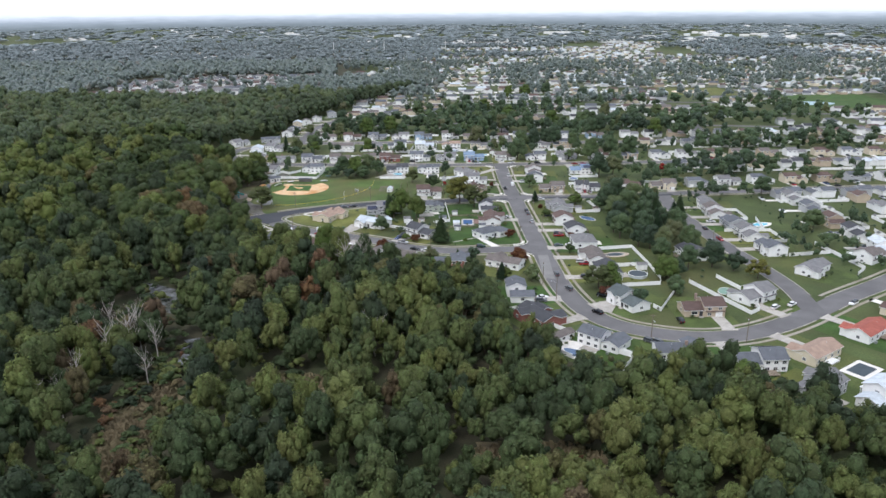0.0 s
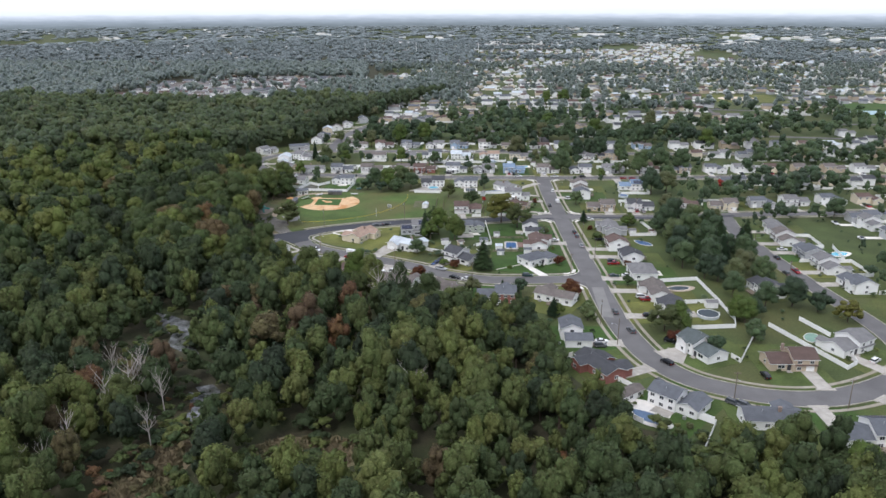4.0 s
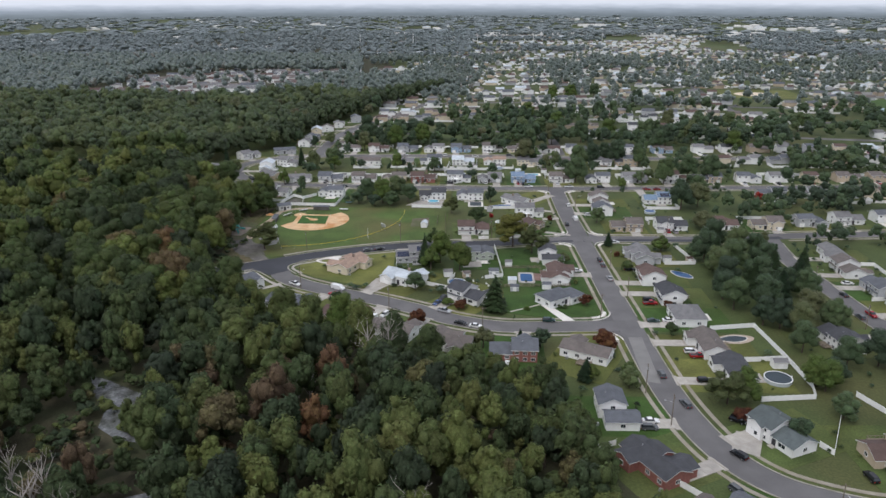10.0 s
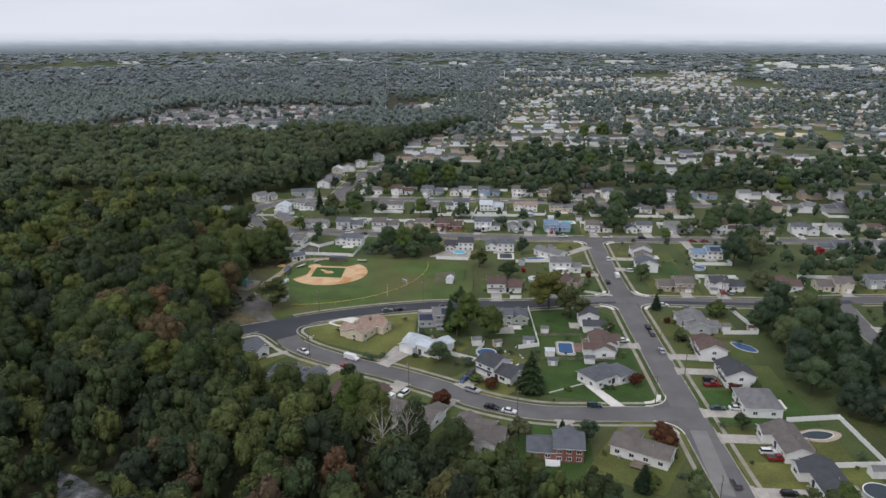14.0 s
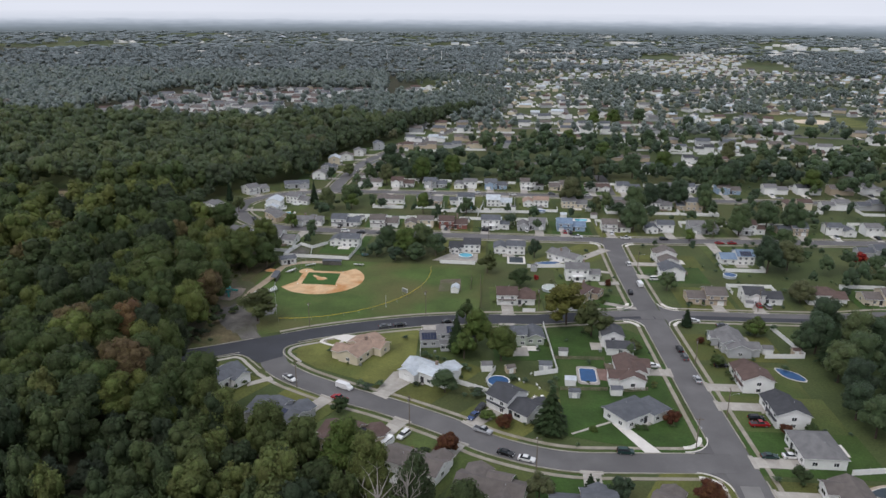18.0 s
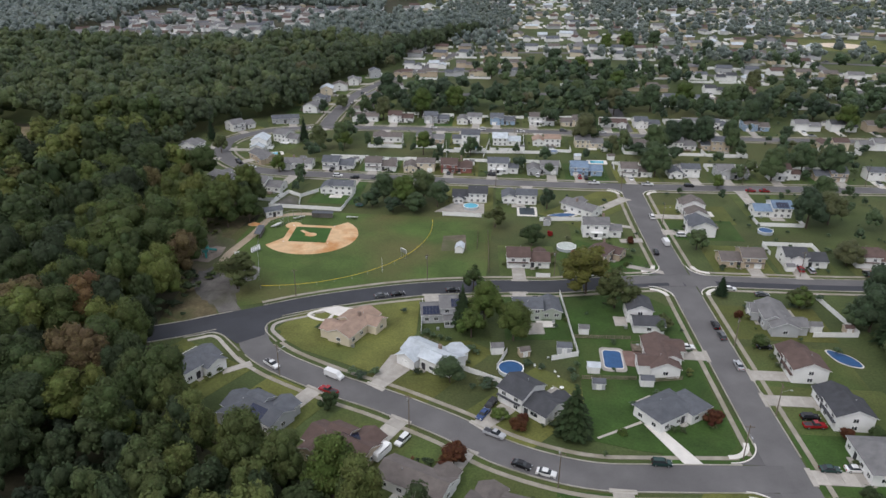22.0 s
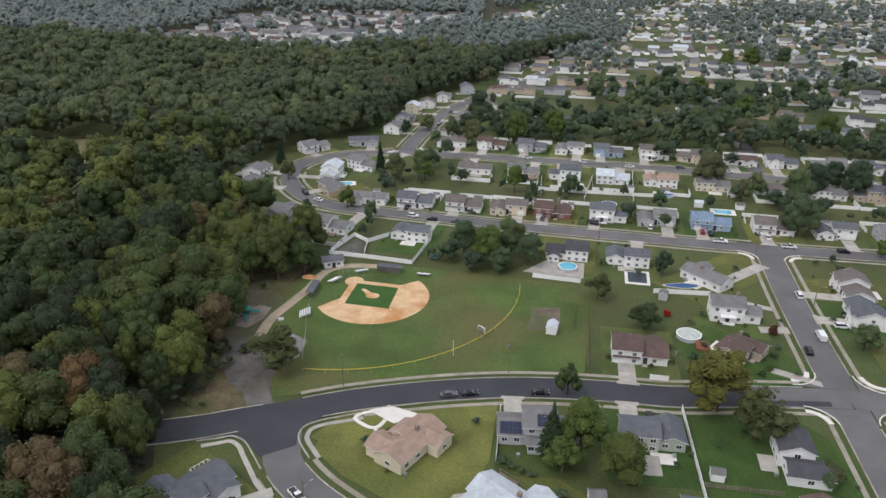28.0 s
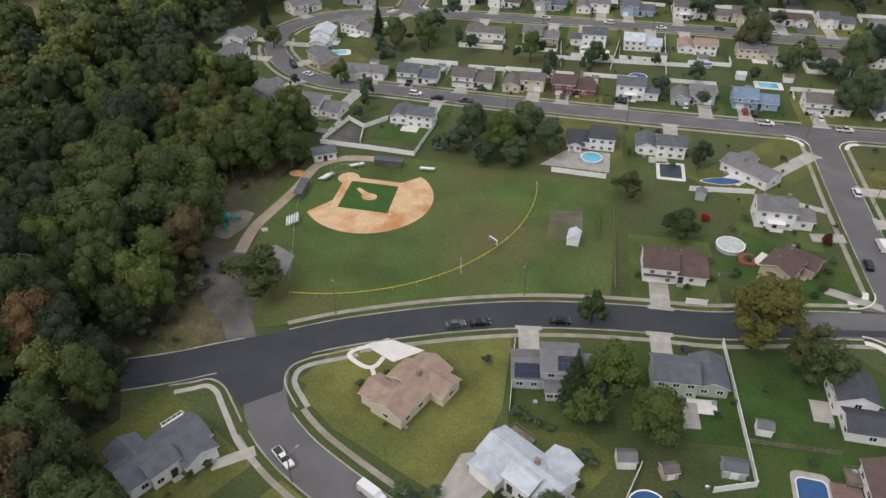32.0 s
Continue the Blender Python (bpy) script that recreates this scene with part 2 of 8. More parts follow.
M_GROUND = mat("ground_grass", (0.058, 0.078, 0.025), 0.95, 0.3, 0.05, 1.4, 0.4, second=(0.082, 0.086, 0.031))
M_FIELD = mat("field_grass", (0.066, 0.103, 0.025), 0.95, 0.26, 0.07, 2.0, 0.5, second=(0.104, 0.103, 0.037))
M_INFIELD = mat("infield_grass", (0.040, 0.095, 0.018), 0.95, 0.12, 0.2, 2.0, 0.4)
M_CLAY = mat("infield_clay", (0.60, 0.41, 0.235), 0.95, 0.12, 0.3, 1.4, 0.3, second=(0.46, 0.225, 0.085))
M_FLOOR = mat("leaf_litter", (0.050, 0.046, 0.026), 0.95, 0.35, 0.15, 2.5, 0.6, second=(0.040, 0.052, 0.020))
M_REED = mat("dry_reeds", (0.185, 0.150, 0.090), 0.95, 0.3, 0.2, 2.5, 0.8, second=(0.12, 0.115, 0.055))
M_DIRT = mat("bare_dirt", (0.135, 0.112, 0.082), 0.95, 0.25, 0.2, 2.5, 0.5, second=(0.085, 0.095, 0.042))
M_GRAVEL = mat("gravel", (0.118, 0.110, 0.101), 0.95, 0.35, 0.2, 3, 0.5, second=(0.070, 0.072, 0.044))
M_ROAD = mat("asphalt", (0.136, 0.131, 0.130), 0.9, 0.14, 0.12, 5, 0.3, second=(0.108, 0.104, 0.104))
M_ROAD_NEW = mat("fresh_asphalt", (0.045, 0.047, 0.054), 0.8, 0.15, 0.12, 5, 0.3)
M_PATCH = mat("patched_asphalt", (0.20, 0.195, 0.185), 0.9, 0.12, 0.2, 5, 0.3)
M_CONC = mat("concrete", (0.38, 0.355, 0.315), 0.9, 0.15, 0.4, 6, 0.2, per_thing=0.12)
M_WALK = mat("sidewalk_concrete", (0.30, 0.275, 0.225), 0.9, 0.18, 0.4, 6, 0.2, second=(0.24, 0.215, 0.16))
M_KERB = mat("kerb_concrete", (0.36, 0.34, 0.29), 0.9, 0.18, 0.4, 6, 0.2, second=(0.24, 0.23, 0.17))
M_PALE = mat("new_concrete", (0.66, 0.63, 0.58), 0.9, 0.08, 0.4, 6, 0.2)
M_WHITE = mat("white_vinyl", (0.80, 0.80, 0.78), 0.5, 0.05, 0.5, 6, 0.05)
M_WOOD = mat("weathered_wood", (0.20, 0.165, 0.125), 0.9, 0.25, 0.7, 9, 0.3, per_thing=0.2)
M_POLE = mat("pole_wood", (0.16, 0.13, 0.10), 0.95, 0.2, 0.7, 9, 0.3)
M_METAL = mat("galvanised_metal", (0.45, 0.46, 0.47), 0.45, 0.1, 1, 9, 0.05, metal=0.8)
M_DARK = mat("dark_metal", (0.04, 0.04, 0.045), 0.6, 0.1, 1, 9, 0.05)
M_GLASS = glossy("window_glass", (0.02, 0.025, 0.03), 0.06, 0, 0.6)
M_CURTAIN = glossy("curtained_glass", (0.15, 0.155, 0.16), 0.12, 0, 0.6)
M_SOLAR = glossy("solar_cells", (0.010, 0.016, 0.045), 0.18, 0, 0.6)
M_WATER = glossy("pool_water", (0.11, 0.42, 0.55), 0.05, 0, 0.5)
M_COVER = mat("blue_pool_cover", (0.028, 0.085, 0.20), 0.5, 0.15, 0.5, 5, 0.2)
M_COVER_DARK = mat("dark_pool_cover", (0.035, 0.05, 0.06), 0.5, 0.15, 0.5, 5, 0.2)
M_SWAMP = mat("standing_water", (0.17, 0.175, 0.18), 0.22, 0.5, 0.35, 1.6, 0.1, spec=0.7, second=(0.045, 0.048, 0.035))
M_YELLOW = mat("yellow_cap", (0.62, 0.48, 0.05), 0.6, 0.05, 1, 9, 0)
M_BRICK = mat("red_brick", (0.25, 0.105, 0.085), 0.9, 0.2, 2, 12, 0.3)
M_STACK = mat("chimney_brick", (0.25, 0.19, 0.155), 0.9, 0.2, 2, 12, 0.3)
M_TYRE = mat("tyre_rubber", (0.02, 0.02, 0.02), 0.9, 0.1, 2, 20, 0)
M_LAMP_RED, M_LAMP = glossy("tail_lamp", (0.35, 0.01, 0.01), 0.2), glossy("head_lamp", (0.75, 0.76, 0.78), 0.15)
WALLS = {k: mat(k + "_siding", c, 0.7, 0.06, 0.3, 5, 0.25, ribs=0.2) for k, c in dict(
    white=(0.76, 0.76, 0.74), cream=(0.62, 0.55, 0.42), grey=(0.42, 0.43, 0.44), tan=(0.46, 0.38, 0.28), blue=(0.30, 0.40, 0.52), peach=(0.66, 0.50, 0.36), sage=(0.36, 0.40, 0.33)).items()}
WALLS["brick"] = M_BRICK
ROOFS = {k: mat(k + "_shingles", c, 0.9, 0.16, 0.5, 7, 0.4, per_thing=0.08, stretch=(1, 1, 1)) for k, c in dict(
    slate=(0.105, 0.112, 0.125), dark=(0.060, 0.062, 0.068), grey=(0.160, 0.158, 0.158), brown=(0.105, 0.072, 0.062), tan=(0.30, 0.215, 0.165), pale=(0.46, 0.50, 0.53),
    blue=(0.16, 0.22, 0.30), red=(0.30, 0.095, 0.07), green=(0.092, 0.108, 0.108), taupe=(0.135, 0.118, 0.108)).items()}

# ---- helpers for building ----
def mesh(name, verts, faces, material, smooth=False):
    me = bpy.data.meshes.new(name)
    me.from_pydata([tuple(v) for v in verts], [], faces)
    if material:
        me.materials.append(material)
    if smooth:
        me.polygons.foreach_set("use_smooth", [True] * len(me.polygons))
    me.update()
    return me


def thing(name, label, category, m, group="", kind=""):
    ob = new(name)
    ob.matrix_basis = m
    return tagged(ob, label, category, group, kind)


def put(name, me, parent, m=None, label=""):
    """A part on a ready mesh."""
    ob = new(name, me)
    ob.parent = parent
    if m is not None:
        ob.matrix_basis = m
    return tagged(ob, label) if label else ob


def part(name, geo, material, parent, label="", smooth=False):
    return put(name, mesh(name, geo[0], geo[1], material, smooth), parent, None, label)


def solo(name, geo, material, label, category, m=None, group="", kind="", smooth=False):
    ob = new(name, mesh(name, geo[0], geo[1], material, smooth))
    if m is not None:
        ob.matrix_basis = m
    return tagged(ob, label, category, group, kind)


def box(x0, x1, y0, y1, z0, z1):
    v = [(x0, y0, z0), (x1, y0, z0), (x1, y1, z0), (x0, y1, z0), (x0, y0, z1), (x1, y0, z1), (x1, y1, z1), (x0, y1, z1)]
    return v, [(0, 3, 2, 1), (4, 5, 6, 7), (0, 1, 5, 4), (1, 2, 6, 5), (2, 3, 7, 6), (3, 0, 4, 7)]


def join(*geos):
    v, f = [], []
    for gv, gf in geos:
        n = len(v)
        v += list(gv)
        f += [tuple(i + n for i in face) for face in gf]
    return v, f


def slab(ring, z0, z1):
    """A prism on a ring of (x, y), anticlockwise."""
    n = len(ring)
    v = [(x, y, z0) for x, y in ring] + [(x, y, z1) for x, y in ring]
    return v, [tuple(range(n, 2 * n))] + [(i, (i + 1) % n, n + (i + 1) % n, n + i) for i in range(n)]


def disc(cx, cy, rx, ry, n=28, turn=0.0):
    c, s = math.cos(turn), math.sin(turn)
    return [(cx + rx * math.cos(a) * c - ry * math.sin(a) * s, cy + rx * math.cos(a) * s + ry * math.sin(a) * c) for a in (2 * math.pi * k / n for k in range(n))]


def ringwall(outer, inner, z0, z1):
    n = len(outer)
    v = [(x, y, z) for ring in (outer, inner) for z in (z0, z1) for x, y in ring]
    f = []
    for i in range(n):
        j = (i + 1) % n
        f += [(i, j, n + j, n + i), (n + i, n + j, 3 * n + j, 3 * n + i), (2 * n + j, 2 * n + i, 3 * n + i, 3 * n + j)]
    return v, f


def tube(p, q, r0, r1, n=6):
    p, q = Vector(p), Vector(q)
    turn = (q - p).to_track_quat("Z", "Y").to_matrix()
    v = [tuple(o + turn @ Vector((r * math.cos(2 * math.pi * k / n), r * math.sin(2 * math.pi * k / n), 0))) for o, r in ((p, r0), (q, r1)) for k in range(n)]
    return v, [(k, (k + 1) % n, n + (k + 1) % n, n + k) for k in range(n)] + [tuple(range(n, 2 * n)), tuple(range(n - 1, -1, -1))]


def smooth_line(points, step=3.0):
    """Catmull-Rom through the points."""
    p = np.array(points, float)
    p = np.vstack([2 * p[0] - p[1], p, 2 * p[-1] - p[-2]])
    out = []
    for k in range(1, len(p) - 2):
        n = max(2, int(np.linalg.norm(p[k + 1] - p[k]) / step))
        for t in np.arange(n) / n:
            out.append(0.5 * (2 * p[k] + (p[k + 1] - p[k - 1]) * t + (2 * p[k - 1] - 5 * p[k] + 4 * p[k + 1] - p[k + 2]) * t**2 + (3 * p[k] - p[k - 1] - 3 * p[k + 1] + p[k + 2]) * t**3))
    return np.array(out + [p[-2]])


def sides(line):
    d = np.gradient(line, axis=0)
    d /= np.linalg.norm(d, axis=1)[:, None]
    return np.stack([-d[:, 1], d[:, 0]], 1)


def ribbon(line, a, b, z0, z1, keep=None):
    """A strip between the offsets a and b (to the left of the line), as a solid from z0 to z1; keep: which samples have it."""
    nrm = sides(line)
    lo, hi = line + nrm * a, line + nrm * b
    v, f = [], []
    for i in range(len(line)):
        v += [(*lo[i], z1), (*hi[i], z1), (*lo[i], z0), (*hi[i], z0)]
        if i and (keep is None or (keep[i] and keep[i - 1])):
            o, n = 4 * (i - 1), 4 * i
            f += [(o, n, n + 1, o + 1), (o + 2, n + 2, n, o), (o + 1, n + 1, n + 3, o + 3)]
    return v, f


# ---- ground and streets ----
step = [-4900, -2500, -1200, -600, -300, 0, 300, 600, 900, 1200, 1800, 2600, 3600, 4900]
gv = [(x, y, 0) for y in step for x in step]
gf = [(j * 14 + i, j * 14 + i + 1, j * 14 + i + 15, j * 14 + i + 14) for j in range(13) for i in range(13)]
solo("ground", (gv, gf), M_GROUND, "flat grassy ground under the whole suburb", "ground", kind="structure")

ROADS = dict(
    main=(9.4, [(44, 551), (44, 500), (45.5, 440), (47, 390), (48.5, 345), (50, 305), (53, 281), (58, 264), (66, 253), (77, 246.5), (90, 242.5), (104, 242.5), (119, 247.5), (134, 256), (151, 268), (166, 279), (195, 298), (240, 330)]),
    side=(8.8, [(146, 265), (148, 295), (142, 345), (139, 381), (137, 420), (141, 455)]),
    cross=(9.0, [(46, 449), (112, 450), (148, 456), (227, 463), (420, 478)]),
    park=(9.4, [(46, 449), (20, 444.5), (0, 440), (-15, 439), (-30, 437.3), (-44, 434.7), (-58, 430.6), (-72, 425.3), (-85.5, 419.2), (-98, 412), (-110, 405.5), (-121, 399.5), (-150, 387)]),
    bend=(9.0, [(-98, 408), (-93, 394), (-85, 386), (-75, 380), (-63, 374), (-51, 369), (-41, 364), (-30, 358), (-20, 351), (-8, 346), (4, 343.5), (18, 344), (48, 346)]),
    north=(8.8, [(-175, 600), (-172, 589), (-166, 579), (-155, 567), (-142, 559.5), (-126, 556.5), (-105, 555.5), (-66, 553), (-4, 551), (46, 551), (100, 553), (161, 556), (420, 566)]),
    loop=(8.6, [(-175, 598), (-176, 609), (-173, 620), (-165, 631), (-153, 639), (-139, 645), (-122, 649), (-80, 649), (1, 650), (69, 646), (160, 645), (420, 655)]),
    hill=(8.6, [(-128, 650), (-128, 684), (-125, 739), (-114, 783), (-104, 810), (-85, 860), (-60, 940)]),
)
LINES = {k: (w, smooth_line(p)) for k, (w, p) in ROADS.items()}


def clear_of(points, own, gap):
    keep = np.ones(len(points), bool)
    for k, (w, line) in LINES.items():
        if k != own:
            d = np.min(np.linalg.norm(points[:, None] - line[None], axis=2), axis=1)
            keep &= d > w / 2 + gap
    return keep


for n, (k, (w, line)) in enumerate(LINES.items()):
    z = 0.10 + 0.005 * n
    road = solo(f"road_{k}", ribbon(line, -w / 2, w / 2, -0.05, z), M_ROAD_NEW if k == "park" else M_ROAD,
                "freshly laid black asphalt street" if k == "park" else "worn grey asphalt residential street", "road", kind="structure")
    for s in (-1, 1):
        nrm = sides(line)
        edge = line + nrm * s * w / 2
        free = clear_of(edge, k, 4.5)
        if k == "bend":
            free &= line[:, 1] < 391.5
        a, b = sorted((s * w / 2, s * (w / 2 + 0.32)))
        solo("kerb", ribbon(line, a, b, 0, 0.23, free), M_KERB, "weathered concrete kerb along the street", "kerb", kind="structure")
        a, b = sorted((s * (w / 2 + 1.9), s * (w / 2 + 3.2)))
        if k != "side":
            walk_free = clear_of(line + nrm * s * (w / 2 + 2.5), k, 2.4)
            if k == "bend":
                walk_free &= line[:, 1] < 391.5
            if k == "park":
                walk_free &= line[:, 0] > (-85 if s > 0 else -98)
            solo("pavement", ribbon(line, a, b, 0, 0.16, walk_free), M_WALK, "narrow concrete sidewalk set back from the kerb", "sidewalk", kind="structure")

# rounded corners of the junctions


def corner(px, py, ux, uy, vx, vy, r):
    """Asphalt and kerb in the angle at (px, py) between the kerb directions u and v."""
    c = (px + r * (ux + vx), py + r * (uy + vy))
    a0 = math.atan2(-uy, -ux)
    a1 = math.atan2(-vy, -vx)
    d = (a1 - a0 + math.pi) % (2 * math.pi) - math.pi
    arc = [(c[0] + r * math.cos(a0 + d * t / 10), c[1] + r * math.sin(a0 + d * t / 10)) for t in range(11)]
    out = [(c[0] + (r - 0.32) * math.cos(a0 + d * t / 10), c[1] + (r - 0.32) * math.sin(a0 + d * t / 10)) for t in range(11)]
    far = [[(c[0] + q * math.cos(a0 + d * t / 10), c[1] + q * math.sin(a0 + d * t / 10)) for t in range(11)] for q in (r - 1.6, r - 3.0)]
    ring = [(px, py)] + arc
    if sum(ring[i][0] * ring[(i + 1) % 12][1] - ring[(i + 1) % 12][0] * ring[i][1] for i in range(12)) < 0:
        ring.reverse()
    solo("road_corner", slab(ring, -0.05, 0.092), M_ROAD, "asphalt flare where two streets meet", "road", kind="structure")

    def strip(p, q, h):
        v = [(*a, z) for a, b in zip(p, q) for z in (0, h)] + [(*b, z) for a, b in zip(p, q) for z in (0, h)]
        o = 2 * len(p)
        f = []
        for i in range(len(p) - 1):
            f += [(2 * i + 1, 2 * i + 3, o + 2 * i + 3, o + 2 * i + 1), (2 * i, 2 * i + 2, 2 * i + 3, 2 * i + 1), (o + 2 * i, o + 2 * i + 1, o + 2 * i + 3, o + 2 * i + 2)]
        return v, f
    solo("kerb", strip(arc, out, 0.24), M_PALE, "pale new concrete kerb round the street corner", "kerb", kind="structure")
    if r > 3.4:
        solo("pavement", strip(far[0], far[1], 0.17), M_PALE, "pale concrete sidewalk ramp round the street corner", "sidewalk", kind="structure")


for px, py, ux, uy, vx, vy, r in (
        (40.4, 453.0, -1, 0, 0, 1, 7.5), (50.3, 453.6, 1, 0, 0, 1, 7.5), (50.6, 444.9, 1, 0, 0, -1, 7.0), (40.9, 443.9, -1, -0.1, 0, -1, 7.5),
        (43.7, 350.3, -1, 0, 0, 1, 8.0), (43.9, 341.0, -1, 0, 0.02, -1, 7.5),
        (39.4, 546.6, -1, 0, 0, -1, 7.0), (48.6, 546.6, 1, 0, 0, -1, 7.0),
        (-132.3, 645.5, -1, -0.2, 0, 1, 5.0), (-123.7, 653.2, 1, 0, 0, 1, 5.0)):
    corner(px, py, ux, uy, vx, vy, r)

# repairs in the road surface
solo("road_patch", slab([(46.0, 336), (44.9, 304), (49.6, 303), (51.0, 336)], 0, 0.125), M_PATCH, "paler resurfaced patch on the main street", "road", kind="structure")
solo("road_patch", ribbon(smooth_line([(58, 447), (112, 447.8), (147, 453.8)]), -1.8, 2.0, 0, 0.128), M_ROAD_NEW, "fresh black strip along the cross street", "road", kind="structure")
solo("road_patch", slab([(20, 439.9), (46.2, 444.4), (46.2, 453.6), (20, 449.2)], 0, 0.137), M_ROAD, "older grey stretch at the end of the new asphalt", "road", kind="structure")
solo("road_patch", slab([(24, 441.2), (41, 444.2), (41, 446.6), (24, 443.5)], 0, 0.142), M_ROAD_NEW, "narrow black strip in the older asphalt", "road", kind="structure")
solo("road_corner", slab([(-124.9, 395.6), (-115.9, 396.0), (-111.4, 398.0), (-107.2, 399.2), (-102.9, 397.3), (-98.5, 393.6), (-91.6, 399.4), (-92.8, 403.6), (-92.4, 407.6), (-89.4, 411), (-80, 416.6), (-98, 412.4)], 0, 0.132), M_ROAD_NEW, "fresh black asphalt flare where two streets meet", "road", kind="structure")
for pts in ([(-116, 395.7), (-111.7, 397.6), (-108.2, 399.3), (-104.4, 398.0), (-100.7, 394.3), (-96.4, 389.6)], [(-80, 415.2), (-84.5, 412.6), (-89.1, 410.0), (-92.2, 407.0), (-92.6, 403.7), (-91.2, 400.6), (-86.8, 395.6)]):
    solo("kerb", ribbon(smooth_line(pts, 0.8), -0.2, 0.2, 0, 0.24), M_KERB, "pale concrete kerb round the junction", "kerb", kind="structure")
for pts in ([(-114, 394.2), (-110.6, 396.0), (-108.0, 397.4), (-105.2, 396.2), (-102.2, 392.8), (-97.8, 387.8)], [(-79, 413.2), (-83.4, 410.8), (-87.9, 408.4), (-90.2, 406.2), (-90.4, 403.7), (-89.4, 401.4), (-84.6, 396.2)]):
    solo("pavement", ribbon(smooth_line(pts, 0.8), -0.6, 0.6, 0, 0.17), M_CONC, "pale concrete sidewalk curving round the junction", "sidewalk", kind="structure")

solo("pavement", ribbon(smooth_line([(-98.2, 388.2), (-95.2, 384.9), (-91.8, 382.1), (-88.6, 380.0)], 0.8), -0.6, 0.6, 0, 0.168), M_CONC, "pale concrete sidewalk joining at the junction", "sidewalk", kind="structure")

# broad lawns of one growth
for ring, m, words in (([(3, 356.5), (14, 353.5), (26, 352), (36, 353.6), (39.6, 358), (38.6, 385), (37.4, 410), (36, 430), (30, 436), (3, 433), (4, 405)], M_GRASS_GREEN, "rich green watered lawns of the corner block"),
                       ([(-87, 408), (-70, 419), (-46, 426), (-45, 404), (-51, 380), (-62, 384.6), (-78, 392), (-87, 399)], M_GRASS_DRY, "olive lawn round the tan-roofed corner house")):
    if sum(p[0] * q[1] - q[0] * p[1] for p, q in zip(ring, ring[1:] + ring[:1])) < 0:
        ring = ring[::-1]
    solo("lawn", slab(ring, -0.05, 0.088), m, words, "lawn", kind="structure")

# ---- houses ----
def rot(x, y, z, deg=0.0, rx=0.0):
    return pose(x, y, z, rx, 0, deg)


WIN = {}
for key, (w, h) in dict(window=(1.5, 1.25), wide=(2.4, 1.35), small=(0.9, 1.0)).items():
    frame_geo = join(box(-w / 2, -w / 2 + 0.1, -0.07, 0.02, 0, h), box(w / 2 - 0.1, w / 2, -0.07, 0.02, 0, h), box(-w / 2 + 0.1, w / 2 - 0.1, -0.07, 0.02, 0, 0.1),
                     box(-w / 2 + 0.1, w / 2 - 0.1, -0.07, 0.02, h - 0.1, h), box(-0.04, 0.04, -0.06, 0.02, 0.1, h - 0.1))
    WIN[key] = (mesh("window", *frame_geo, M_WHITE), mesh("pane", *box(-w / 2 + 0.1, w / 2 - 0.1, -0.03, 0.01, 0.1, h - 0.1), M_GLASS))
FAR_WIN = mesh("window", *join(box(-0.7, 0.7, -0.05, 0.02, -0.05, 1.2), box(-0.56, 0.56, -0.07, -0.05, 0.06, 1.08)), M_WHITE)
FAR_WIN.materials.append(M_CURTAIN)
for k in range(6, 12):
    FAR_WIN.polygons[k].material_index = 1
DOOR = mesh("door", *join(box(-0.5, 0.5, -0.06, 0.02, 0, 2.05), box(-0.62, -0.5, -0.09, 0.02, 0, 2.17), box(0.5, 0.62, -0.09, 0.02, 0, 2.17), box(-0.5, 0.5, -0.09, 0.02, 2.05, 2.17)), M_DARK)
GARAGE = mesh("garage_door", *join(*[box(-1.35, 1.35, -0.05, 0.02, 0.55 * k, 0.55 * k + 0.52) for k in range(4)]), M_WHITE)
PANEL = mesh("solar_panel", *box(-0.5, 0.5, -0.82, 0.82, 0, 0.06), M_SOLAR)
CHIMNEY = mesh("chimney", *join(box(-0.45, 0.45, -0.35, 0.35, -1.2, 1.1), box(-0.52, 0.52, -0.42, 0.42, 1.1, 1.22)), M_STACK)
VENT = mesh("roof_vent", *join(tube((0, 0, -0.3), (0, 0, 0.45), 0.07, 0.07), tube((0, 0, 0.45), (0, 0, 0.52), 0.12, 0.12)), M_METAL)
SMOOTH_ROOF = 0.42


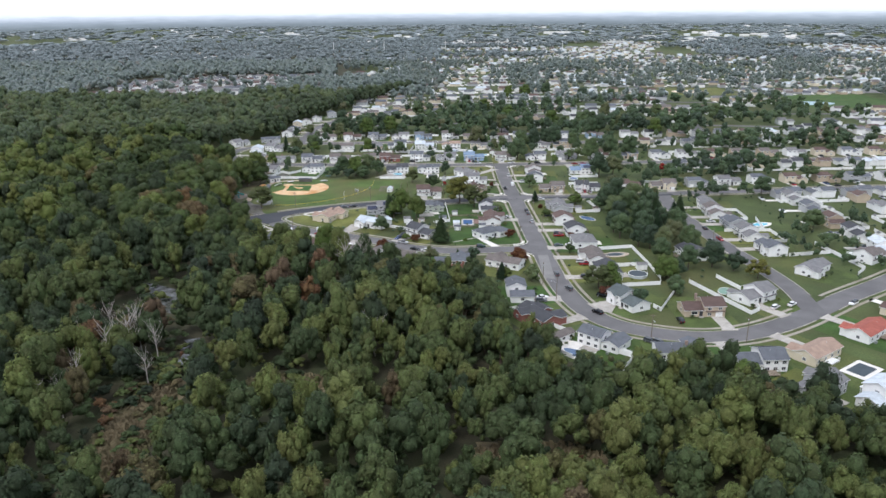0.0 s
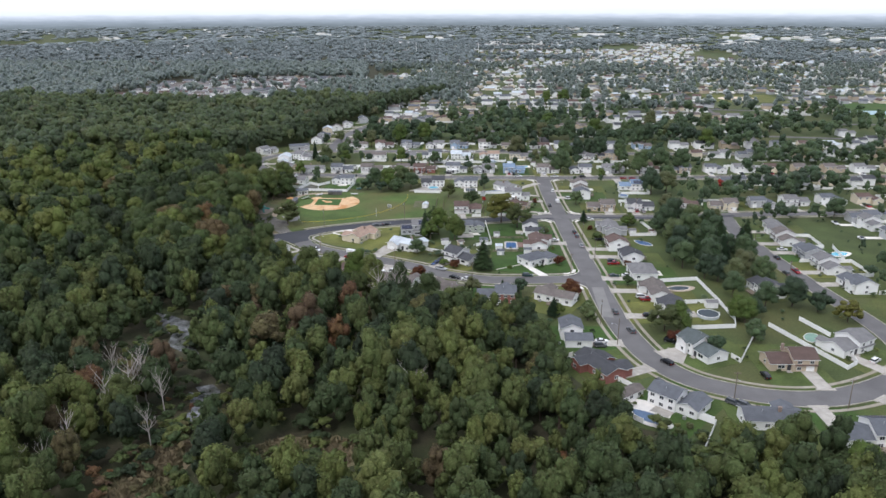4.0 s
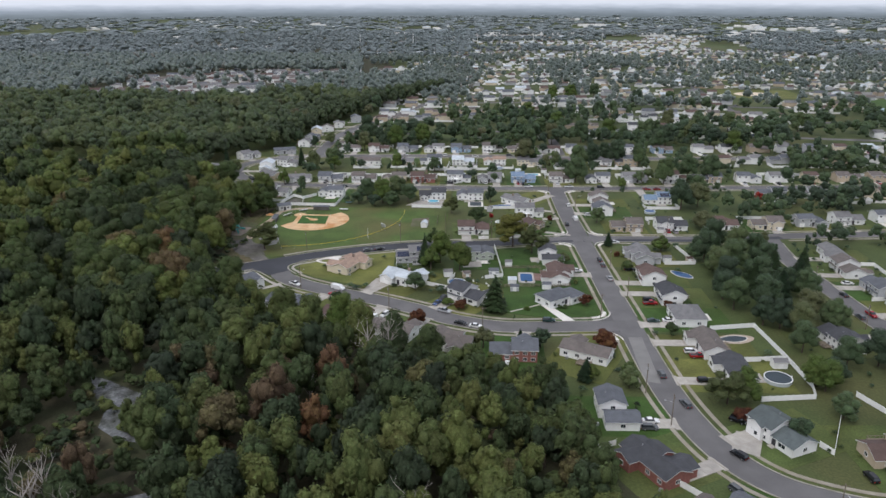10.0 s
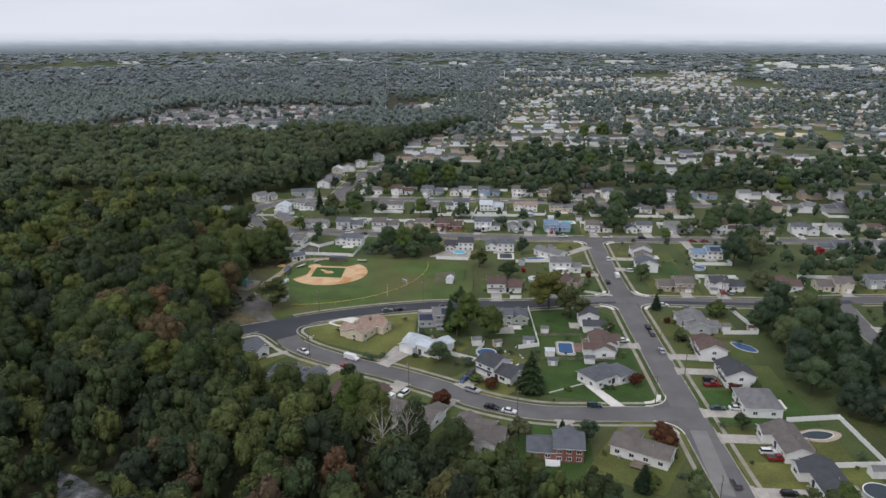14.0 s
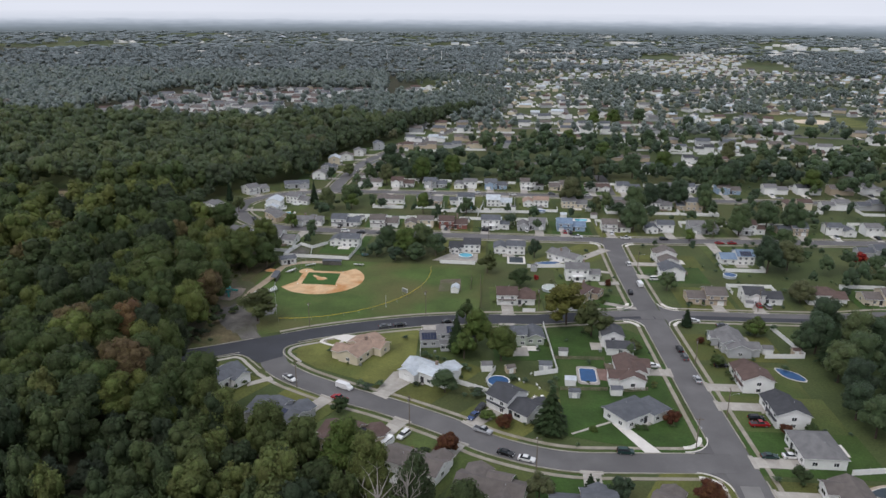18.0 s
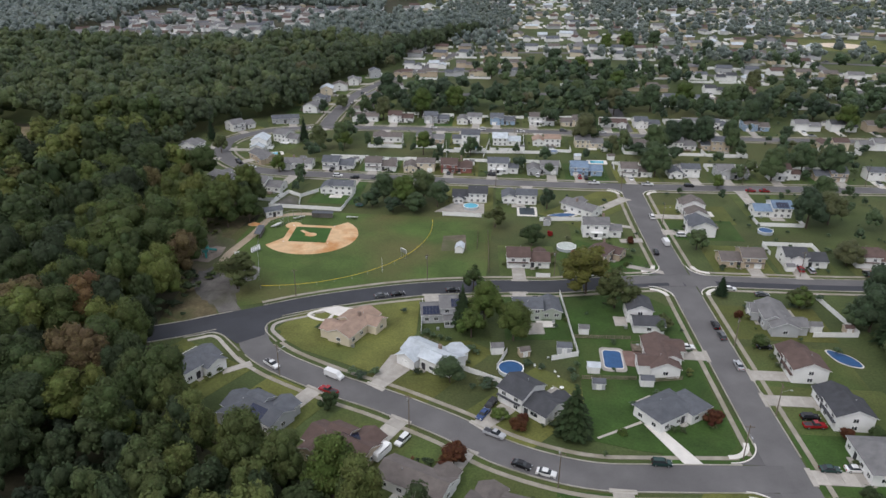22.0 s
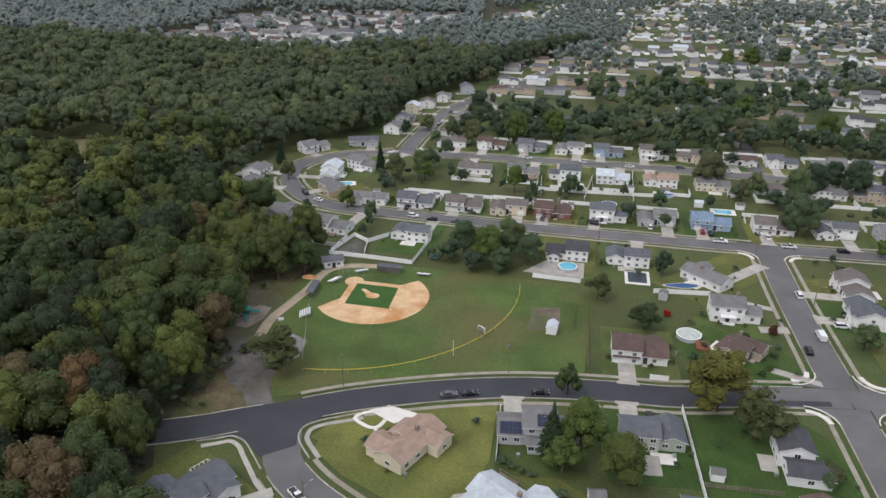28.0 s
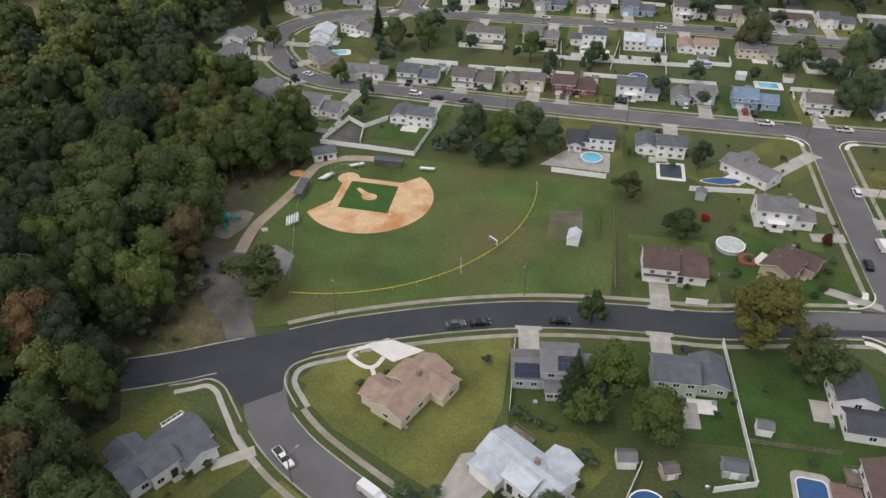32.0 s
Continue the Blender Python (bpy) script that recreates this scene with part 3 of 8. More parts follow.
def block(house, x0, x1, y0, y1, eave, ridge, wall, roof, pitch=SMOOTH_ROOF, hip=False, wins=(2, 2, 1, 1), levels=1, base=0.0, over=0.45):
    """One gabled or hipped volume: walls, roof and windows. wins: how many on the front, back, left and right of each storey."""
    cx, cy = (x0 + x1) / 2, (y0 + y1) / 2
    wv, wf = box(x0, x1, y0, y1, base - 0.3, eave)
    half = (y1 - y0) / 2 if ridge == "x" else (x1 - x0) / 2
    rise = half * pitch
    if not hip:
        n = len(wv)
        if ridge == "x":
            wv += [(x0, cy, eave + rise), (x1, cy, eave + rise)]
            wf += [(4, n, 7), (5, 6, n + 1)]
        else:
            wv += [(cx, y0, eave + rise), (cx, y1, eave + rise)]
            wf += [(4, 5, n), (6, 7, n + 1)]
    part("wall", (wv, wf), WALLS[wall], house)
    # roof: overhanging slopes with a thickness
    o, th, drop = over, 0.16, over * pitch
    X0, X1, Y0, Y1, zl, zh = x0 - o, x1 + o, y0 - o, y1 + o, eave - drop, eave + rise
    if ridge == "x":
        inset = half + o if hip else 0
        r0, r1 = (X0 + inset, cy), (X1 - inset, cy)
    else:
        inset = half + o if hip else 0
        r0, r1 = (cx, Y0 + inset), (cx, Y1 - inset)
    top = [(X0, Y0, zl + th), (X1, Y0, zl + th), (X1, Y1, zl + th), (X0, Y1, zl + th), (*r0, zh + th), (*r1, zh + th)]
    low = [(x, y, z - th) for x, y, z in top]
    if ridge == "x":
        f = [(0, 1, 5, 4), (2, 3, 4, 5)] + ([(1, 2, 5), (3, 0, 4)] if hip else [])
        rim = [(0, 1), (1, 2), (2, 3), (3, 0)] if hip else [(0, 1), (1, 5), (5, 2), (2, 3), (3, 4), (4, 0)]
    else:
        f = [(1, 2, 5, 4), (3, 0, 4, 5)] + ([(0, 1, 4), (2, 3, 5)] if hip else [])
        rim = [(0, 1), (1, 2), (2, 3), (3, 0)] if hip else [(0, 4), (4, 1), (1, 2), (2, 5), (5, 3), (3, 0)]
    faces = f + [tuple(i + 6 for i in reversed(q)) for q in f] + [(b, a, a + 6, b + 6) for a, b in rim]
    me = mesh("roof", top + low, faces, ROOFS[roof])
    me.materials.append(M_WHITE)
    for k in range(2 * len(f), len(faces)):
        me.polygons[k].material_index = 1
    put("roof", me, house)
    storey = (eave - base) / levels
    for lv in range(levels):
        z = base + storey * lv + min(1.0, storey - 1.7)
        for count, (ax, ay, bx, by, deg) in zip(wins, ((x0, y0, x1, y0, 0), (x1, y1, x0, y1, 180), (x0, y1, x0, y0, -90), (x1, y0, x1, y1, 90))):
            if house.matrix_basis.translation.y > 500 and (house.matrix_basis.to_3x3() @ Vector((math.sin(radians(deg)), -math.cos(radians(deg)), 0))).y > 0.5:
                continue
            for i in range(count):
                t = (i + 0.5) / count
                kind = "wide" if count == 1 and deg == 0 else "window"
                spot = rot(ax + (bx - ax) * t, ay + (by - ay) * t, z, deg)
                if house.location.y > 440 or house.location.x > 112:
                    put("window", FAR_WIN, house, spot)
                    continue
                w = put("window", WIN[kind][0], house, spot)
                put("pane", WIN[kind][1], w)
    return rise


def panels(house, x, y, z, cols, rows, deg, tilt):
    """A field of solar panels on a slope; z is the height of its lower edge."""
    for i in range(cols):
        for j in range(rows):
            s = 1.72 * j + 0.9
            m = rot(x, y, z, deg) @ pose(0, 0, 0, math.degrees(math.atan(tilt)), 0, 0) @ pose((i - (cols - 1) / 2) * 1.06, s, 0.22)
            put("solar_panel", PANEL, house, m)


def to_road(x, y, deg):
    """How far the nearest kerb lies ahead of a front that faces deg."""
    d = np.array((math.sin(radians(deg)), -math.cos(radians(deg))))
    for s in np.arange(3, 40, 0.5):
        p = np.array((x, y)) + d * s
        for w, line in LINES.values():
            if np.min(np.linalg.norm(line - p, axis=1)) < w / 2 + 0.6:
                return s
    return 14.0


def driveway(x, y, deg, off, width=4.6, start=0.0, pale=False):
    """A slab from the front of a house to the kerb, at an offset along the front."""
    a = radians(deg)
    px, py = x + off * math.cos(a) + start * math.sin(a), y + off * math.sin(a) - start * math.cos(a)
    n = to_road(px, py, deg)
    cells = max(2, round(n / 3))
    root = thing("driveway", "pale new concrete driveway running to the kerb" if pale else "weathered concrete driveway running to the kerb", "driveway", rot(px, py, 0, deg), kind="structure")
    me = mesh("slab", *box(-width / 2, width / 2, -n / cells + 0.03, 0, 0.0, 0.185), M_PALE if pale else M_CONC)
    for i in range(cells):
        put("slab", me, root, rot(0, -i * n / cells, 0))
    part("apron", box(-width / 2 - 0.7, width / 2 + 0.7, -n - 0.9, -n + 0.4, 0, 0.215), M_CONC, root, "pale concrete apron across the kerb")


LAWNS, SHRUBS = [0], []
GREEN_PLOTS = {(25, 368.5), (27.5, 394), (26, 418), (22, 490), (-7.5, 419.5), (31, 284), (56.5, 236.5), (105, 220), (-95, 531), (71, 352), (20, 465), (155, 243), (-80, 570)}
DRY_PLOTS = {(-10.5, 369.5), (17, 515), (-64.5, 404), (-38.5, 388.5), (-107, 377.5), (-81, 359), (-41, 569), (66, 516), (72, 328)}


def lawn(x, y, deg):
    """The mown plot of a house, from its back fence to the kerb."""
    LAWNS[0] += 1
    n = LAWNS[0]
    far = to_road(x, y, deg) - 0.6
    wide = 10.9 if (x, y) != (25, 368.5) else 13.5
    m = next((M_GRASS_GREEN for a, b in GREEN_PLOTS if abs(a - x) + abs(b - y) < 0.6), None) or next((M_GRASS_DRY for a, b in DRY_PLOTS if abs(a - x) + abs(b - y) < 0.6), None)
    m = m or (M_GRASS, M_GRASS, M_GRASS_GREEN, M_GRASS, M_GRASS_DRY)[(n * 7) % 5]
    words = {M_GRASS: "mown lawn round a house", M_GRASS_GREEN: "lush green mown lawn round a house", M_GRASS_DRY: "dry yellowish lawn round a house"}[m]
    ring = [(-wide, -far), (wide, -far), (wide, 16), (-wide, 16)]
    solo("lawn", slab(ring, -0.05, 0.012 + 0.0024 * (n % 29)), m, words, "lawn", rot(x, y, 0, deg), kind="structure")


HOUSE_WORDS = dict(white="white siding", cream="cream siding", grey="grey siding", tan="tan siding", blue="pale blue siding", peach="peach siding", sage="sage green siding", brick="red brick")
ROOF_WORDS = dict(slate="slate-grey", dark="dark charcoal", grey="grey", brown="brown", tan="tan", pale="pale silver", blue="blue-grey", red="red", green="grey-green", taupe="taupe")


def house(x, y, deg, kind, roof, wall, flip=1, drive=None, solar=0, chimney=False, pale=False):
    """kind: split (tall part and low wing), gable (tall part with a garage gable to the street), ranch, hip, tall. The front looks along deg (0: south)."""
    words = dict(split="split-level", gable="split-level", ranch="single-storey", estate="cross-gabled", corner="hip-roofed", wide="split-level", hip="hip-roofed", tall="two-storey")[kind]
    h = thing("house", f"{words} house with {HOUSE_WORDS[wall]} and {ROOF_WORDS[roof]} roof" + (" carrying solar panels" if solar else ""), "house", rot(x, y, 0, deg))
    f = flip
    lo, hi = lambda a, b: min(a * f, b * f), lambda a, b: max(a * f, b * f)
    if kind == "split":
        block(h, lo(-8, 0.2), hi(-8, 0.2), -4.8, 4.8, 4.5, "x", wall, roof, wins=(2, 3, 1, 1), levels=2)
        block(h, lo(0.2, 7.6), hi(0.2, 7.6), -4.4, 4.4, 2.8, "x", wall, roof, wins=(1, 2, 1 if f < 0 else 0, 1 if f > 0 else 0))
        style = int(abs(x * 3 + y * 5)) % 3
        if style == 0:
            block(h, lo(-6.4, -2.0), hi(-6.4, -2.0), -6.0, -1.5, 4.35, "y", wall, roof, pitch=0.5, wins=(1, 0, 0, 0))
        elif style == 1:
            block(h, lo(2.6, 6.8), hi(2.6, 6.8), 1.2, 7.2, 2.6, "y", wall, roof, wins=(0, 2, 0, 0))
        put("door", DOOR, h, rot(1.3 * f, -4.43, 0.35))
        part("step", join(box(0.3 * f - 0.9 + f, 0.3 * f + 0.9 + f, -5.8, -4.4, 0, 0.18), box(0.3 * f - 0.7 + f, 0.3 * f + 0.7 + f, -5.3, -4.4, 0.18, 0.35)), M_CONC, h)
        put("garage_door", GARAGE, h, rot(-5.6 * f, -4.83 if style else -6.03, 0))
        if style:
            part("canopy", join(box(lo(-8, -0.3), hi(-8, -0.3), -5.6, -4.8, 2.45, 2.6)), ROOFS[roof], h, "pent roof over the garage")
        put("roof_vent", VENT, h, rot(-3 * f, 1.5, 6.0))
        top, rr = 4.5, 4.8
    elif kind == "gable":
        block(h, lo(-7.5, 1.5), hi(-7.5, 1.5), -3.4, 4.4, 4.6, "x", wall, roof, wins=(2, 3, 1, 0), levels=2)
        block(h, lo(1.5, 8), hi(1.5, 8), -6.0, 3.4, 2.9, "y", wall, roof, wins=(2, 2, 1, 1))
        put("door", DOOR, h, rot(0.6 * f, -3.43, 0.35))
        part("step", box(0.6 * f - 0.9, 0.6 * f + 0.9, -5.0, -3.43, 0, 0.33), M_CONC, h)
        put("garage_door", GARAGE, h, rot(-5.2 * f, -3.43, 0))
        put("roof_vent", VENT, h, rot(-3 * f, 2, 5.7))
        top, rr = 4.6, 3.9
    elif kind == "ranch":
        block(h, -8.2, 8.2, -4.0, 4.0, 3.2, "x", wall, roof, wins=(3, 4, 1, 1))
        block(h, lo(2.2, 7.8), hi(2.2, 7.8), -6.6, -1.0, 3.1, "y", wall, roof, wins=(1, 0, 0, 0))
        put("door", DOOR, h, rot(-0.5 * f, -4.03, 0.2))
        part("step", box(-0.5 * f - 1.0, -0.5 * f + 1.0, -5.4, -4.03, 0, 0.2), M_CONC, h)
        put("roof_vent", VENT, h, rot(-3 * f, 1.0, 4.6))
        top, rr = 3.2, 4.0
    elif kind == "estate":
        block(h, -8.6, 8.6, -3.8, 4.2, 3.3, "x", wall, roof, wins=(3, 4, 1, 1))
        block(h, lo(-7.8, -1.4), hi(-7.8, -1.4), -7.0, -0.4, 3.2, "y", wall, roof, wins=(1, 0, 0, 0))
        block(h, lo(1.2, 7.2), hi(1.2, 7.2), 0.6, 7.4, 3.2, "y", wall, roof, wins=(0, 1, 0, 0))
        block(h, lo(-1.2, 4.6), hi(-1.2, 4.6), -4.9, 0.5, 4.0, "x", wall, roof, wins=(2, 0, 0, 0))
        put("door", DOOR, h, rot(0.4 * f, -4.93, 0.2))
        part("step", box(0.4 * f - 1.0, 0.4 * f + 1.0, -6.2, -4.93, 0, 0.2), M_CONC, h)
        put("garage_door", GARAGE, h, rot(-4.6 * f, -7.03, 0))
        put("roof_vent", VENT, h, rot(4 * f, 1.0, 4.7))
        top, rr = 3.3, 4.0
    elif kind == "corner":
        block(h, -8.2, 4.6, -4.4, 4.8, 3.5, "x", wall, roof, hip=True, wins=(3, 3, 2, 1))
        block(h, 1.4, 8.4, -6.0, 2.6, 3.3, "y", wall, roof, hip=True, wins=(2, 0, 0, 2))
        put("door", DOOR, h, rot(-0.2, -4.43, 0.3))
        part("step", box(-1.3, 0.9, -5.8, -4.43, 0, 0.3), M_CONC, h)
        part("railing", join(*[box(-1.25 + 0.55 * k, -1.2 + 0.55 * k, -5.75, -5.7, 0.3, 1.2) for k in range(4)], box(-1.25, 0.45, -5.76, -5.69, 1.2, 1.26)), M_WHITE, h)
        put("roof_vent", VENT, h, rot(-3, 1.0, 5.0))
        top, rr = 3.5, 4.6
    elif kind == "wide":
        block(h, -4, 4, -4.2, 4.6, 5.3, "x", wall, roof, wins=(2, 2, 0, 0), levels=2)
        block(h, -10, -4, -3.4, 4.4, 3.1, "x", wall, roof, wins=(1, 1, 1, 0))
        block(h, 4, 10, -3.8, 4.8, 3.1, "x", wall, roof, wins=(1, 2, 0, 1))
        block(h, -3.4, 3.0, 4.6, 8.0, 2.8, "x", wall, roof, pitch=0.25, wins=(0, 4, 0, 0))
        put("door", DOOR, h, rot(-5.0, -3.43, 0.3))
        part("step", box(-6.0, -4.1, -4.8, -3.43, 0, 0.3), M_CONC, h)
        put("garage_door", GARAGE, h, rot(6.8, -3.83, 0))
        put("roof_vent", VENT, h, rot(-1, 2, 6.4))
        panels(h, 7.0, 4.8, 3.1, 5, 2, 180, SMOOTH_ROOF)
        top, rr = 5.3, 4.4
    elif kind == "hip":
        block(h, -6.8, 6.8, -5.6, 5.6, 3.4, "x", wall, roof, hip=True, wins=(4, 3, 2, 2))
        put("door", DOOR, h, rot(1.8 * f, -5.63, 0.3))
        part("step", box(1.8 * f - 1.0, 1.8 * f + 1.0, -7.0, -5.63, 0, 0.3), M_CONC, h)
        put("roof_vent", VENT, h, rot(-2 * f, 1.2, 5.0))
        top, rr = 3.4, 4.6
    else:
        block(h, -6.2, 4.0, -4.3, 4.3, 5.7, "x", wall, roof, wins=(3, 3, 1, 1), levels=2)
        block(h, lo(4.0, 9.2) if f > 0 else -9.2, 9.2 if f > 0 else -6.2, -3.4, 3.4, 3.1, "x", wall, roof, wins=(1, 1, 0, 0))
        put("door", DOOR, h, rot(-1.0, -4.33, 0.3))
        part("porch", join(box(-3.2, 1.2, -6.0, -4.3, 0, 0.3), box(-3.2, -3.05, -5.95, -5.8, 0.3, 2.6), box(1.05, 1.2, -5.95, -5.8, 0.3, 2.6), box(-3.4, 1.4, -6.2, -4.3, 2.6, 2.78)), M_WHITE, h)
        put("roof_vent", VENT, h, rot(-3, 1.5, 6.9))
        top, rr = 5.7, 4.3
    if chimney:
        put("chimney", CHIMNEY, h, rot(2.0 * f, 0.8, top + rr * SMOOTH_ROOF))
    if solar:
        panels(h, -3.9 * f if kind in ("split", "gable") else -2.0, -rr if solar > 0 else rr, top, 5, 2, 0 if solar > 0 else 180, SMOOTH_ROOF)
    lawn(x, y, deg)
    sg = random.Random(int(x * 31 + y))
    a = radians(deg)
    for _ in range(sg.randint(3, 7)):
        sx, sy = sg.uniform(-8, 8), -sg.uniform(4.9, 6.6) - (1.6 if kind in ("gable", "ranch", "estate") else 0.3)
        if sg.random() < 0.3:
            sx, sy = sg.choice((-9.5, 9.5)) + sg.uniform(-0.6, 0.6), sg.uniform(-4, 12)
        if drive is None or abs(sx - drive * f) > 3.4:
            SHRUBS.append((x + sx * math.cos(a) - sy * math.sin(a), y + sx * math.sin(a) + sy * math.cos(a)))
    back = dict(split=4.8 if int(abs(x * 3 + y * 5)) % 3 != 1 else 7.2, gable=4.4, ranch=4.0, estate=4.2, corner=4.8, wide=8.0, hip=5.6, tall=4.3)[kind]
    extra = sg.random()
    if kind != "wide" and extra < 0.45:
        dx = -6.4 * f if kind == "estate" else sg.uniform(-3, 1)
        w, d, m = sg.uniform(2.0, 3.0), sg.uniform(2.6, 3.8), M_WHITE if sg.random() < 0.4 else M_WOOD
        rails = [box(dx - w, dx + w, back + d - 0.08, back + d, 1.5, 1.6), box(dx - w, dx - w + 0.08, back, back + d, 1.5, 1.6), box(dx + w - 0.08, dx + w, back, back + d, 1.5, 1.6)]
        rails += [box(dx + k * w - 0.06, dx + k * w + 0.06, back + d - 0.12, back + d, 0, 1.5) for k in (-0.94, -0.5, 0, 0.5, 0.94)]
        part("deck", join(box(dx - w, dx + w, back + 0.02, back + d, 0.55, 0.7), *rails), m, h, "raised timber deck behind the house")
    elif kind != "wide" and extra < 0.85:
        dx = -6.4 * f if kind == "estate" else sg.uniform(-3, 2)
        part("patio", box(dx - 3, dx + 3, back + 0.02, back + 4, -0.1, 0.15), M_CONC if extra < 0.7 else M_PALE, h, "concrete patio behind the house")
    part("air_conditioner", join(box(5.2 * f - 0.45, 5.2 * f + 0.45, back + 0.5, back + 1.4, 0, 0.85)) if kind != "estate" else box(-8.0 * f - 0.4, -8.0 * f + 0.4, 4.6, 5.4, 0, 0.85), M_METAL, h)
    if drive is not None:
        driveway(x, y, deg, drive * f, 4.8 if not pale else 4.2, 4.3, pale)
    return h


# along the main street, west side
for row in ((27.5, 394, 90, "estate", "brown", "white", -1, -4, 0, False), (26, 418, 90, "gable", "dark", "white", -1, None, 0, False), (21, 490, 0, "tall", "grey", "white", 1, None, 0, True),
            (31, 284, 90, "gable", "slate", "white", -1, 4, 0, False), (37, 259, 118, "estate", "dark", "brick", 1, -6, 0, False), (56.5, 236.5, 138, "gable", "slate", "white", -1, None, 0, False)):
    house(*row)
# east side
for row in ((69, 420, -90, "estate", "grey", "grey", 1, None, 0, False), (67, 394, -90, "split", "brown", "white", -1, -5, 0, False), (70, 373, -90, "split", "dark", "white", -1, 4, 0, False),
            (71, 352, -90, "hip", "grey", "white", -1, -5, 0, False), (72, 328, -90, "ranch", "taupe", "white", -1, 4, 0, False), (75, 309, -90, "ranch", "dark", "white", -1, -4, 0, False),
            (75, 273, -65, "split", "green", "white", 1, -5, 0, False), (101, 265, 2, "split", "brown", "tan", -1, -5, 0, True)):
    house(*row)
# the corner house with the hipped roof, and the block inside the bend
house(25, 368.5, 36, "corner", "slate", "white", 1)
for row in ((-64.5, 404, 246, "estate", "tan", "cream", -1, None, 0, True), (-38.5, 388.5, -33, "estate", "pale", "white", 1, -5, 0, True), (-34.6, 416.5, 188, "wide", "grey", "grey", 1, 6, -1, False),
            (-7.5, 419.5, 184, "gable", "slate", "sage", -1, -4, 0, False), (-10.5, 369.5, -41, "split", "dark", "white", 1, -4, 0, False)):
    house(*row)
# below the bend
for row in ((-107, 377.5, 60, "estate", "slate", "white", -1, None, 0, False), (-81, 359, 152, "estate", "slate", "grey", 1, -4, -1, False), (-57, 347.5, 153, "estate", "brown", "tan", 1, -5, 1, False),
            (-38, 336.5, 155, "ranch", "taupe", "white", -1, 4, 0, False), (-18, 327, 165, "estate", "taupe", "white", -1, None, 0, False), (4, 321, 178, "split", "slate", "brick", 1, -4, 0, False),
            (29, 321, 152, "ranch", "taupe", "white", 1, None, 0, False)):
    house(*row)
# round the southern curve
for row in ((81, 227.5, 178, "ranch", "slate", "white", -1, None, 0, True), (105, 220, 182, "split", "slate", "white", 1, 5, 1, False), (128, 226, 215, "ranch", "tan", "cream", 1, -4, 0, False), (155, 243, 217, "ranch", "red", "white", 1, -4, 0, False),
            (116, 201, 215, "split", "grey", "grey", 1, None, 0, False), (133, 196, 215, "tall", "pale", "white", 1, None, 0, False), (127, 278, 30, "split", "grey", "white", -1, 4, 0, False),
            (167, 310, 38, "ranch", "grey", "white", -1, None, 0, False), (202, 326, 35, "split", "taupe", "white", 1, 4, 0, False)):
    house(*row)
# on the cross street and the corner north of it
for row in ((20, 465, 58, "gable", "brown", "tan", 1, None, 0, True), (-8.5, 459, 2, "split", "brown", "white", 1, -4, 0, False), (17, 515, 138, "ranch", "grey", "white", 1, -4, 0, True),
            (66, 516, -90, "split", "taupe", "white", 1, 4, 0, False), (64, 498, -90, "split", "slate", "white", -1, -4, 0, False), (71, 466, 0, "split", "taupe", "tan", -1, -4, 0, False),
            (100, 520, 180, "split", "blue", "white", 1, 4, -1, False), (95, 468, 0, "split", "dark", "white", 1, -4, 0, False), (122, 470, 0, "split", "brown", "white", 1, -4, 0, False)):
    house(*row)
for row in ((145, 471, 0, "split", "taupe", "cream", -1, -4, 0, False), (170, 476, 4, "gable", "slate", "grey", 1, 4, 0, False), (192, 481, 4, "split", "grey", "white", 1, -4, 0, False),
            (159, 425, -92, "ranch", "grey", "white", 1, 4, 0, False), (156, 404, -92, "split", "taupe", "white", 1, 4, 0, False), (158, 382, -90, "split", "slate", "grey", -1, 4, 0, False),
            (159, 362, -88, "split", "grey", "white", 1, 4, 0, False), (160, 339, -86, "split", "slate", "white", -1, 4, 0, False), (119, 333, 96, "split", "dark", "white", 1, 4, 0, False)):
    house(*row)
# south side of the north street, and the plots west of it
for row in ((-129, 532, 172, "split", "grey", "white", -1, 4, 0, False), (-95, 531, 178, "gable", "slate", "white", 1, -4, -1, False), (-33, 527, 180, "split", "dark", "white", 1, None, 0, False),
            (-10, 526, 180, "gable", "slate", "white", 1, -4, 0, False), (-153, 541, 148, "ranch", "grey", "grey", 1, 4, 0, False), (-186, 572, 90, "ranch", "grey", "white", 1, 4, 0, False),
            (-190, 593, 90, "split", "grey", "white", 1, 4, 0, False), (-178, 640, 50, "split", "grey", "white", 1, -4, 0, False), (-155, 658, 18, "ranch", "slate", "grey", 1, 4, 0, False)):
    house(*row)
# north side of the north street
for n, x in enumerate((-124, -102, -80, -60, -41, -19, 3, 25, 50, 74, 98, 122, 146)):
    house(x, 570 + 0.02 * x, 0, ("ranch", "split", "split", "gable", "split", "tall", "gable", "split", "split", "gable", "split", "tall", "split")[n],
          ("grey", "slate", "taupe", "taupe", "brown", "slate", "grey", "blue", "taupe", "slate", "grey", "brown", "slate")[n],
          ("white", "white", "white", "cream", "brick", "white", "grey", "blue", "white", "white", "grey", "white", "tan")[n], 1 if n % 3 else -1, -4, 0, n % 4 == 0)
house(-145, 578, -42, "ranch", "grey", "tan", 1, -4)
house(-153, 599, -88, "tall", "pale", "white", 1, 4)
